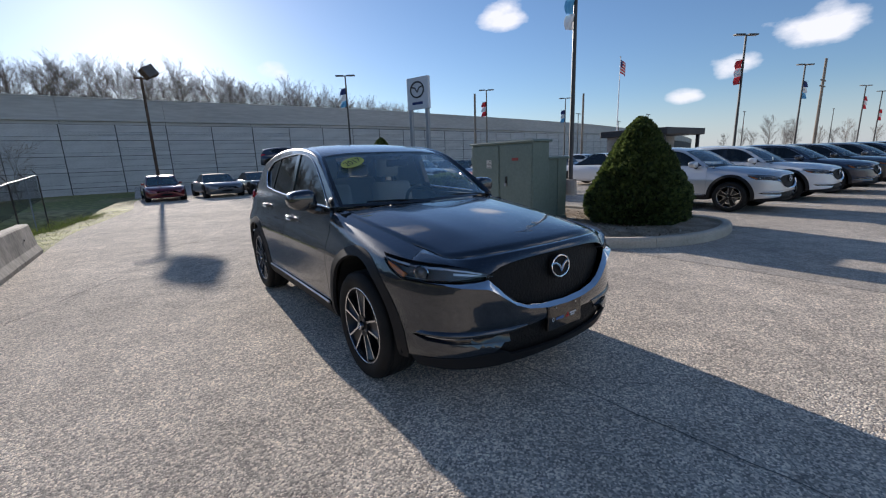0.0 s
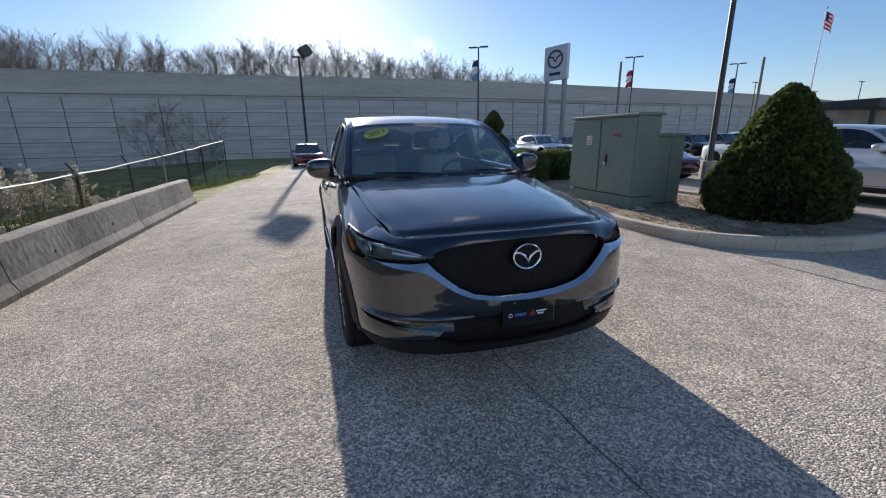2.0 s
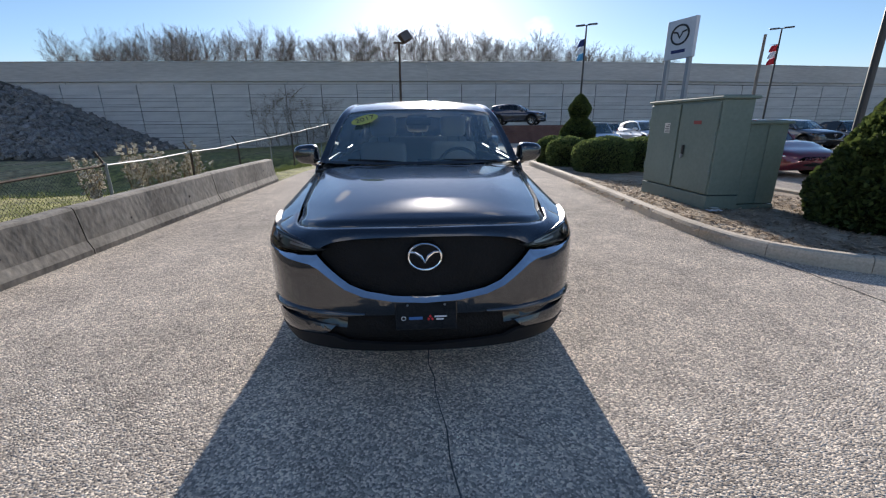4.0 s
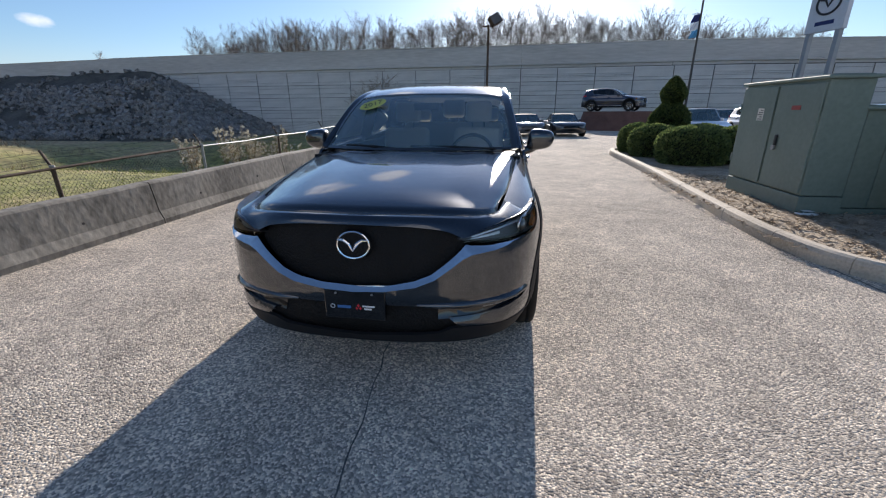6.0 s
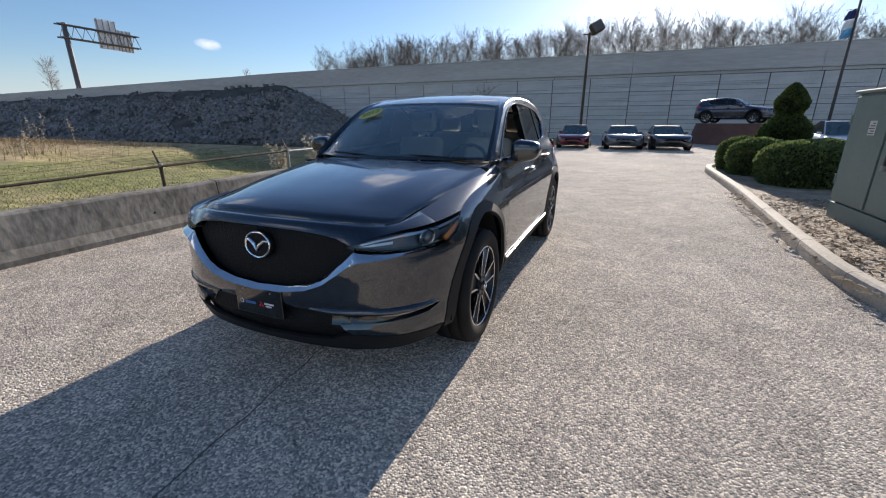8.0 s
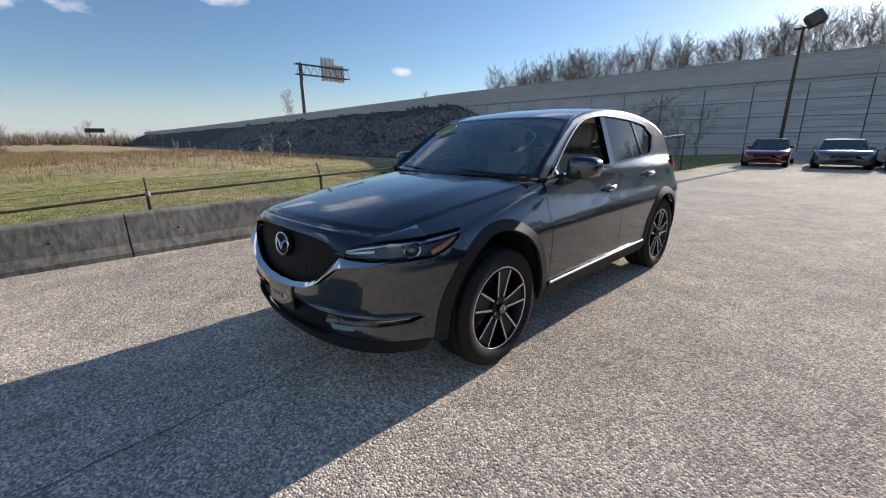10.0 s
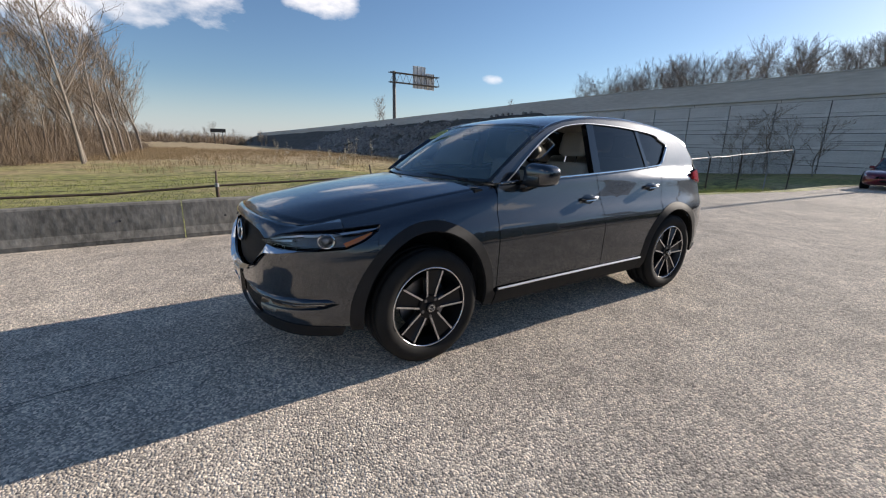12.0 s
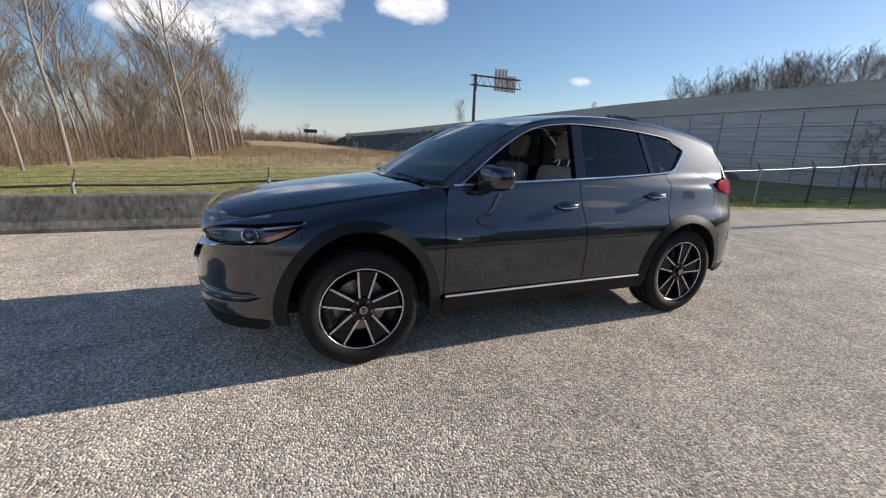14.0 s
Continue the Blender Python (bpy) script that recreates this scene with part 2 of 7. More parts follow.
def paint(name, c, flake=0.5, rough=0.35):
    """Car lacquer: flaked base under a clear coat with faint dust."""
    m, n, l, p = nodes_of(name)
    tc = n.new("ShaderNodeTexCoord")
    v = n.new("ShaderNodeTexNoise")
    v.inputs["Scale"].default_value, v.inputs["Detail"].default_value = 2.2, 6
    l.new(tc.outputs["Object"], v.inputs["Vector"])
    rp = n.new("ShaderNodeValToRGB")
    rp.color_ramp.elements[0].color = rgba((c[0] * 0.9, c[1] * 0.9, c[2] * 0.9))
    rp.color_ramp.elements[1].color = rgba((c[0] * 1.1, c[1] * 1.1, c[2] * 1.1))
    l.new(v.outputs["Fac"], rp.inputs["Fac"])
    l.new(rp.outputs["Color"], p.inputs["Base Color"])
    p.inputs["Metallic"].default_value = flake
    p.inputs["Roughness"].default_value = rough
    p.inputs["Coat Weight"].default_value = 1.0
    p.inputs["Coat IOR"].default_value = 1.72
    rr = n.new("ShaderNodeMapRange")
    rr.inputs["To Min"].default_value, rr.inputs["To Max"].default_value = 0.015, 0.05
    l.new(v.outputs["Fac"], rr.inputs["Value"])
    l.new(rr.outputs["Result"], p.inputs["Coat Roughness"])
    return m


M_CHIP = stone_mix("chip_seal", 98, (0.225, 0.215, 0.204), (0.50, 0.470, 0.426), (0.92, 0.86, 0.765), (1.04, 0.96, 0.87), 0.8, 0.25)
M_LOT = stone_mix("lot_asphalt", 110, (0.22, 0.212, 0.20), (0.42, 0.40, 0.37), (0.68, 0.645, 0.59), (1.04, 0.97, 0.89), 0.5, 0.25)
M_TAR = mat("joint_tar", (0.09, 0.085, 0.08), (0.22, 0.21, 0.195), 0.97, 0, 4, 80, 0.3, spec=0.05)
M_CONC = mat("concrete", (0.24, 0.225, 0.20), (0.42, 0.40, 0.36), 0.85, 0, 1.3, 30, 0.35, 0.012)
M_BARRIER = mat("barrier_concrete", (0.115, 0.105, 0.088), (0.32, 0.295, 0.25), 0.86, 0, 1.7, 16, 0.4, 0.012, stretch=(1, 1, 0.55))
M_KERB = mat("kerb_concrete", (0.38, 0.33, 0.26), (0.60, 0.53, 0.43), 0.85, 0, 1.6, 45, 0.4, 0.008)
M_WALL = mat("wall_panel_concrete", (0.46, 0.445, 0.43), (0.66, 0.645, 0.62), 0.9, 0, 0.35, 5, 0.3, 0.04, stretch=(1, 1, 3.5))
M_PARAPET = mat("parapet_concrete", (0.42, 0.40, 0.37), (0.57, 0.545, 0.51), 0.9, 0, 0.3, 3, 0.2, 0.03, stretch=(0.25, 1, 2))
M_JOINT = mat("wall_joint", (0.06, 0.06, 0.06), (0.12, 0.12, 0.115), 0.9)
M_ROCK = mat("riprap_stone", (0.085, 0.082, 0.08), (0.36, 0.345, 0.325), 0.9, 0, 1.2, 9, 0.6, 0.08)
M_GRASS = zoned("field_grass", ((0.12, 0.125, 0.035), (0.34, 0.33, 0.095)), ((0.28, 0.20, 0.10), (0.56, 0.42, 0.23)), 0.17, 2.3, 0.8)
M_BLADE = leafy("grass_blades", (0.15, 0.19, 0.04), (0.45, 0.48, 0.13))
M_DRY = leafy("dry_grass_blades", (0.19, 0.135, 0.065), (0.44, 0.33, 0.19))
M_MULCH = mat("wood_chip_mulch", (0.20, 0.15, 0.10), (0.48, 0.40, 0.30), 0.9, 0, 3, 38, 0.9, 0.03)
M_CHIPWOOD = leafy("mulch_chips", (0.16, 0.11, 0.07), (0.55, 0.45, 0.33), 0.85)
M_BARK = mat("bare_bark", (0.13, 0.11, 0.09), (0.30, 0.26, 0.215), 0.9, 0, 2, 30, 0.5, 0.02, stretch=(1, 1, 0.25))
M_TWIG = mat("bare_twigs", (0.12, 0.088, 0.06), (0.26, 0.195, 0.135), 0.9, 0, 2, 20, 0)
# twigs behind the highway: haze and glare painted in as a paler grey
M_HAZETWIG = mat("hazed_far_twigs", (0.15, 0.130, 0.116), (0.27, 0.24, 0.215), 0.9, 0, 2, 20, 0)
M_CONIFER = leafy("conifer_leaves", (0.025, 0.045, 0.014), (0.13, 0.17, 0.045))
# near-black fill: the shade between leaves is put into its colour
M_INNERSHADE = mat("plant_inner_shade", (0.006, 0.010, 0.004), (0.014, 0.020, 0.008), 0.95, 0, 8, 60, 0)
M_HEDGE = leafy("hedge_leaves", (0.05, 0.085, 0.028), (0.20, 0.25, 0.08))
M_BOX = mat("green_enclosure_paint", (0.14, 0.185, 0.158), (0.19, 0.24, 0.205), 0.5, 0, 1.1, 18, 0.08, 0.004)
M_BLACK = plain("black_metal", (0.02, 0.02, 0.022), 0.45)
M_POLE = plain("bronze_pole_paint", (0.045, 0.042, 0.04), 0.5)
M_GREYPOLE = plain("galvanised_steel", (0.33, 0.34, 0.35), 0.5, 0.6)
M_RUST = mat("rusty_pipe", (0.045, 0.028, 0.020), (0.14, 0.10, 0.075), 0.8, 0.2, 6, 40, 0.3)
M_RAIL = plain("dull_galvanised_rail", (0.42, 0.42, 0.42), 0.4, 0.6)
M_WIRE = plain("fence_wire", (0.06, 0.058, 0.055), 0.55, 0.4)
M_WHITE = plain("white_paint", (0.75, 0.75, 0.76), 0.5)
M_RED = plain("red_cloth", (0.62, 0.03, 0.04), 0.8)
M_BLUE = plain("light_blue_cloth", (0.10, 0.36, 0.62), 0.8)
M_NAVY = plain("navy_cloth", (0.02, 0.035, 0.14), 0.8)
# sign backs made whitish: backlit haze is put into the colour
M_HAZESIGN = mat("hazed_sign_back", (0.66, 0.68, 0.72), (0.80, 0.82, 0.85), 0.6, 0.0, 0.6, 6, 0.05)
M_SIGNGREY = plain("sign_grey", (0.62, 0.64, 0.68), 0.45)
M_LABEL = plain("paper_label", (0.7, 0.68, 0.62), 0.6)
M_WARN = plain("faded_red_label", (0.30, 0.06, 0.05), 0.6)
M_INK = plain("ink", (0.03, 0.03, 0.035), 0.6)
M_BRICK = mat("red_block", (0.11, 0.055, 0.045), (0.19, 0.10, 0.08), 0.85, 0, 2, 25, 0.3)
M_DARKROOF = mat("dark_roof_sheet", (0.02, 0.02, 0.022), (0.045, 0.045, 0.05), 0.6, 0, 0.5, 4, 0.1)
M_GANTRY = plain("dark_grey_steel", (0.085, 0.088, 0.095), 0.5, 0.3)
M_PALEWEED = leafy("pale_weed_heads", (0.42, 0.38, 0.30), (0.78, 0.73, 0.62))
M_LINE = mat("worn_line_paint", (0.45, 0.44, 0.42), (0.72, 0.71, 0.68), 0.7, 0, 3, 50, 0.2)

# ---- building tools ----
def part(name, bm, material, parent=None, label="", smooth=False):
    me = bpy.data.meshes.new(name)
    bmesh.ops.recalc_face_normals(bm, faces=bm.faces)
    bm.to_mesh(me)
    bm.free()
    if material is not None:
        for mm in material if isinstance(material, (list, tuple)) else [material]:
            me.materials.append(mm)
    if smooth:
        me.polygons.foreach_set("use_smooth", [True] * len(me.polygons))
    ob = new(name, me)
    ob.parent = parent
    if label:
        ob["label"] = label
    return ob


def raw(name, verts, faces, material, parent=None, label="", smooth=False):
    me = bpy.data.meshes.new(name)
    me.from_pydata(verts, [], faces)
    me.materials.append(material)
    if smooth:
        me.polygons.foreach_set("use_smooth", [True] * len(me.polygons))
    ob = new(name, me)
    ob.parent = parent
    if label:
        ob["label"] = label
    return ob


def thing(name, label, category, group="", kind="", m=None):
    ob = new(name)
    ob.empty_display_size = 0.1
    if m is not None:
        ob.matrix_basis = m
    return tagged(ob, label, category, group, kind)


def box(bm, lo, hi, bevel=0.0, seg=2):
    r = bmesh.ops.create_cube(bm, size=1.0)
    vs = r["verts"]
    for v in vs:
        v.co = Vector([lo[i] + (v.co[i] + 0.5) * (hi[i] - lo[i]) for i in range(3)])
    if bevel:
        es = list({e for v in vs for e in v.link_edges})
        bmesh.ops.bevel(bm, geom=es, offset=bevel, segments=seg, affect="EDGES", profile=0.5)
    return vs


def boxed(lo, hi, bevel=0.0, seg=2):
    bm = bmesh.new()
    box(bm, lo, hi, bevel, seg)
    return bm


def tube(bm, pts, radii, sides=8, caps=True):
    """A pipe through points with a radius at each."""
    pts = [Vector(p) for p in pts]
    if not isinstance(radii, (list, tuple)):
        radii = [radii] * len(pts)
    rings, ref = [], None
    for i, p in enumerate(pts):
        d = (pts[min(i + 1, len(pts) - 1)] - pts[max(i - 1, 0)]).normalized()
        if ref is None:
            ref = d.orthogonal().normalized()
        ref = (ref - d * ref.dot(d)).normalized()
        side = d.cross(ref)
        rings.append([bm.verts.new(p + (ref * math.cos(a) + side * math.sin(a)) * radii[i]) for a in (2 * math.pi * k / sides for k in range(sides))])
    for a, b in zip(rings, rings[1:]):
        for k in range(sides):
            bm.faces.new((a[k], a[(k + 1) % sides], b[(k + 1) % sides], b[k]))
    if caps:
        bm.faces.new(rings[0][::-1])
        bm.faces.new(rings[-1])


def piped(pts, radii, sides=8):
    bm = bmesh.new()
    tube(bm, pts, radii, sides)
    return bm


def sheet(bm, fn, nu, nv):
    """A grid of faces through fn(u, v), u and v from 0 to 1."""
    vs = [[bm.verts.new(fn(i / nu, j / nv)) for j in range(nv + 1)] for i in range(nu + 1)]
    for i in range(nu):
        for j in range(nv):
            bm.faces.new((vs[i][j], vs[i + 1][j], vs[i + 1][j + 1], vs[i][j + 1]))
    return vs


def prism(bm, outline, z0, z1):
    """An upright block over a plan outline."""
    lo = [bm.verts.new((x, y, z0)) for x, y in outline]
    hi = [bm.verts.new((x, y, z1)) for x, y in outline]
    bm.faces.new(lo[::-1])
    bm.faces.new(hi)
    n = len(outline)
    for i in range(n):
        bm.faces.new((lo[i], lo[(i + 1) % n], hi[(i + 1) % n], hi[i]))


def lerp(a, b, t):
    return a + (b - a) * t


def curve_at(keys, x):
    """Smooth value at x from (x, value) keys."""
    if x <= keys[0][0]:
        return keys[0][1]
    if x >= keys[-1][0]:
        return keys[-1][1]
    for i in range(len(keys) - 1):
        x0, y0 = keys[i]
        x1, y1 = keys[i + 1]
        if x <= x1:
            t, h = (x - x0) / (x1 - x0), x1 - x0
            xa, ya = keys[max(i - 1, 0)]
            xb, yb = keys[min(i + 2, len(keys) - 1)]
            m0 = (y1 - ya) / (x1 - xa) if x1 != xa else 0
            m1 = (yb - y0) / (xb - x0) if xb != x0 else 0
            t2, t3 = t * t, t * t * t
            return (2 * t3 - 3 * t2 + 1) * y0 + (t3 - 2 * t2 + t) * h * m0 + (-2 * t3 + 3 * t2) * y1 + (t3 - t2) * h * m1


def rounded(points, per=6):
    """A closed smooth plan line through points (Catmull-Rom)."""
    out, n = [], len(points)
    for i in range(n):
        p0, p1, p2, p3 = (Vector(points[(i + k - 1) % n]) for k in range(4))
        for j in range(per):
            t = j / per
            out.append(0.5 * ((2 * p1) + (p2 - p0) * t + (2 * p0 - 5 * p1 + 4 * p2 - p3) * t * t + (3 * p1 - p0 - 3 * p2 + p3) * t ** 3))
    return [(v.x, v.y) for v in out]

# ---- ground ----
BAR0, BAR1 = Vector((-4.02, -13.0)), Vector((-3.54, 8.0))      # foot of the barrier, lot side


def bar_x(y):
    return lerp(BAR0.x, BAR1.x, (y - BAR0.y) / (BAR1.y - BAR0.y))


EDGE = [(-13, bar_x(-13)), (8.0, -3.54), (10.5, -3.42), (12.6, -3.1), (15.4, -2.62), (18, -2.25), (23, -2.2), (27, -1.8)]


def lot_left(y):
    if y < 8.0:
        return bar_x(max(y, -60)) if y > -13 else BAR0.x - (y + 13) * -0.09
    return curve_at(EDGE[1:], y)


def floor_z(y):
    """The asphalt falls gently away behind the car."""
    return -0.008 * max(0.0, min(y, 30.0) - 10.5)


def smooth01(a, b, x):
    t = min(1, max(0, (x - a) / (b - a)))
    return t * t * (3 - 2 * t)


def land(x, y):
    """Height of the natural ground."""
    away = lot_left(max(-60, min(y, 27))) - x
    z = -0.06 - 0.30 * smooth01(0.2, 4, away) - 0.25 * smooth01(4, 26, away)
    if y > 8.0:
        z = lerp(z, -0.03 - 0.45 * smooth01(0.6, 5, away) - 0.1 * smooth01(4, 26, away), smooth01(8.0, 9.6, y))
    z -= 0.75 * smooth01(12, 40, y) * smooth01(1, 6, away)
    z -= 0.8 * smooth01(18, 42, y) * smooth01(8, 25, away)
    z += floor_z(y) * (1 - smooth01(3, 9, away))
    z -= 1.7 * smooth01(0.6, 4.5, away) * (1 - smooth01(20, 34, away)) * smooth01(9, 15, y) * (1 - smooth01(26, 33, y))
    z += 0.10 * noise.noise((x * 0.21, y * 0.21, 0.3)) * smooth01(2, 6, away) + 0.05 * noise.noise((x * 0.9, y * 0.9, 4.3)) * smooth01(2.2, 5, away)
    if y > 27:
        z = lerp(min(z, floor_z(y) - 0.05), -0.9 - 0.8 * smooth01(-8, -25, x), smooth01(27, 32, y))
    return z


gx = sorted(set([-900, -600, -400, -300, -220, -170, -130, -105, -90, -78] + [-70 + 2 * i for i in range(11)] + [-48 + i for i in range(30)] + [-18 + 0.6 * i for i in range(30)] + [0, 2, 5, 10, 20, 40, 70, 100, 150, 220, 350, 600, 900]))
gy = sorted(set([-900, -600, -350, -220, -150, -110, -85, -65, -50, -42, -36, -30] + [-26 + i for i in range(12)] + [-14 + 0.6 * i for i in range(70)] + [28 + i for i in range(32)] + [64, 75, 90, 120, 180, 260, 400, 600, 900]))
gv = [(x, y, land(x, y)) for x in gx for y in gy]
gf = [(i * len(gy) + j, (i + 1) * len(gy) + j, (i + 1) * len(gy) + j + 1, i * len(gy) + j + 1) for i in range(len(gx) - 1) for j in range(len(gy) - 1)]
ground = tagged(raw("ground", gv, gf, M_GRASS, smooth=True), "uneven field of green and dry brown grass", "ground", kind="structure")

# the driveway of coarse chip seal, and the smoother lot beside it
JOINT_X = 3.72
left_edge = [(lot_left(y), y) for y in [-13 + 0.8 * i for i in range(51)]]
bm = bmesh.new()
drive_rows = []
for x, y in [(-7.5, -60)] + left_edge:
    drive_rows.append([bm.verts.new((lerp(x, JOINT_X if y < 12 else 6.6, u / 10), y, 0.0)) for u in range(11)])
    for v in drive_rows[-1]:
        v.co.z = floor_z(y)
for a, b in zip(drive_rows, drive_rows[1:]):
    for k in range(10):
        bm.faces.new((a[k], a[k + 1], b[k + 1], b[k]))
driveway = tagged(part("road_driveway", bm, M_CHIP), "coarse light grey chip-seal asphalt driveway", "driveway", kind="structure")
bm = bmesh.new()
rows = []
for y in [-60, -30, -10, 0, 6, 10.5, 11.99, 12.0, 16, 20, 24, 27, 30, 36, 48]:
    x0 = JOINT_X if y < 12 else 6.6
    rows.append([bm.verts.new((x, y, floor_z(y) - 0.004)) for x in (x0, 15, 40, 80, 160)])
for a, b in zip(rows, rows[1:]):
    for k in range(4):
        bm.faces.new((a[k], a[k + 1], b[k + 1], b[k]))
tagged(part("pavement_lot", bm, M_LOT), "smooth grey asphalt parking lot with worn stall lines", "parking lot", kind="structure")
bm = bmesh.new()
rows = [[bm.verts.new((x, y, floor_z(y) - 0.004)) for x in (-2.2, 2.5, 6.6)] for y in (26.9, 30, 38, 48)]
for a, b in zip(rows, rows[1:]):
    for k in range(2):
        bm.faces.new((a[k], a[k + 1], b[k + 1], b[k]))
tagged(part("pavement_rear", bm, M_LOT), "smooth grey asphalt at the back of the lot", "parking lot", kind="structure")


def crack(name, pts, width, label):
    """A ragged tar line lying on the asphalt."""
    bm = bmesh.new()
    rows, along = [], []
    for a, b in zip(pts, pts[1:]):
        steps = max(2, int((Vector(b) - Vector(a)).length / 0.07))
        along += [Vector(a).lerp(Vector(b), i / steps) for i in range(steps)]
    along.append(Vector(pts[-1]))
    for i, p in enumerate(along):
        d = (along[min(i + 1, len(along) - 1)] - along[max(i - 1, 0)]).normalized()
        s = Vector((-d.y, d.x))
        q = p + s * 0.022 * noise.noise((p.x * 5, p.y * 5, 1.7))
        w = width * (0.55 + 0.6 * abs(noise.noise((p.x * 9, p.y * 9, 8.1))))
        rows.append([bm.verts.new((q.x - s.x * w, q.y - s.y * w, 0.004)), bm.verts.new((q.x + s.x * w, q.y + s.y * w, 0.004))])
    for a, b in zip(rows, rows[1:]):
        bm.faces.new((a[0], a[1], b[1], b[0]))
    return tagged(part(name, bm, M_TAR), label, "crack", kind="structure")


crack("trim_joint", [(3.56, 1.9), (3.66, 0.6), (3.72, -1.0), (3.74, -4), (3.7, -14)], 0.012, "tarred joint between driveway and lot asphalt")
crack("trim_crack", [(0.28, -6.5), (0.22, -3.0), (0.12, -1.6), (0.02, -0.6), (0.05, 1.4), (0.0, 4.0)], 0.0055, "dark crack along the driveway under the car")
crack("trim_crack", [(-3.0, 6.3), (-1.2, 6.9), (0.6, 6.6), (3.1, 7.0)], 0.012, "dark crack across the driveway")
crack("trim_crack", [(-3.2, 3.2), (-2.2, 4.9), (-1.2, 5.2), (-0.4, 4.9)], 0.008, "fine crack across the driveway")
for k in range(9):
    bm = bmesh.new()
    x, y = 11.28 + 2.98 * k, -0.27 * k
    prism(bm, [(x - 0.05, y + 0.2), (x + 0.05, y + 0.2), (x + 0.05, y + 5.4), (x - 0.05, y + 5.4)], -0.004, 0.002)
    tagged(part("trim_stall_line", bm, M_LINE), "worn white stall line painted on the lot", "stall line", kind="structure")

# ---- planted island with its kerb ----
ISLAND = rounded([(4.02, 12.0), (3.80, 11.1), (3.76, 9.2), (3.70, 7.0), (3.58, 4.9), (3.48, 3.1), (3.47, 2.0), (3.66, 1.18), (4.25, 0.62), (5.05, 0.30), (6.05, 0.29), (6.85, 0.62), (7.18, 1.5), (7.1, 3.2), (7.0, 6.5), (6.9, 9.8), (6.4, 11.6), (5.3, 12.4), (4.5, 12.45)], 6)


def inset(line, d):
    out, n = [], len(line)
    for i in range(n):
        a, b = Vector(line[i - 1]), Vector(line[(i + 1) % n])
        t = (b - a).normalized()
        out.append((line[i][0] - t.y * d, line[i][1] + t.x * d))
    return out


inner = inset(ISLAND, 0.16)
if abs(sum(a[0] * b[1] - b[0] * a[1] for a, b in zip(inner, inner[1:] + inner[:1]))) > abs(sum(a[0] * b[1] - b[0] * a[1] for a, b in zip(ISLAND, ISLAND[1:] + ISLAND[:1]))):
    inner = inset(ISLAND, -0.16)
    SIGN = -1
else:
    SIGN = 1
bm = bmesh.new()
bm.faces.new([bm.verts.new((x, y, 0.085)) for x, y in inset(ISLAND, SIGN * 0.12)])
bmesh.ops.triangulate(bm, faces=bm.faces)
bmesh.ops.subdivide_edges(bm, edges=bm.edges, cuts=3, use_grid_fill=True)
for v in bm.verts:
    v.co.z += 0.03 * noise.noise((v.co.x * 1.3, v.co.y * 1.3, 2)) 
island = tagged(part("ground_island", bm, M_MULCH, smooth=True), "planting island covered with pale wood-chip mulch", "planting bed", kind="structure")
kerb = thing("kerb", "tan concrete kerb round the planted island", "kerb", kind="structure")
N = len(ISLAND)
for s in range(0, N, 6):
    bm = bmesh.new()
    rows = []
    for k in range(7):
        i = (s + k) % N
        f = 0.006 if k == 0 else (-0.006 if k == 6 else 0)
        j = (i + 1) % N
        prof = [(0.0, -0.05), (0.004, 0.10), (0.018, 0.137), (0.05, 0.152), (0.13, 0.150), (0.16, 0.135), (0.16, 0.0)]
        rows.append([])
        for d, z in prof:
            a, b = inset(ISLAND, SIGN * d)[i], inset(ISLAND, SIGN * d)[j]
            rows[-1].append(bm.verts.new((a[0] + (b[0] - a[0]) * f * 4, a[1] + (b[1] - a[1]) * f * 4, z)))
    for a, b in zip(rows, rows[1:]):
        for q in range(6):
            bm.faces.new((a[q], a[q + 1], b[q + 1], b[q]))
    bm.faces.new(rows[0])
    bm.faces.new(rows[-1][::-1])
    part("kerb_stone", bm, M_KERB, kerb)

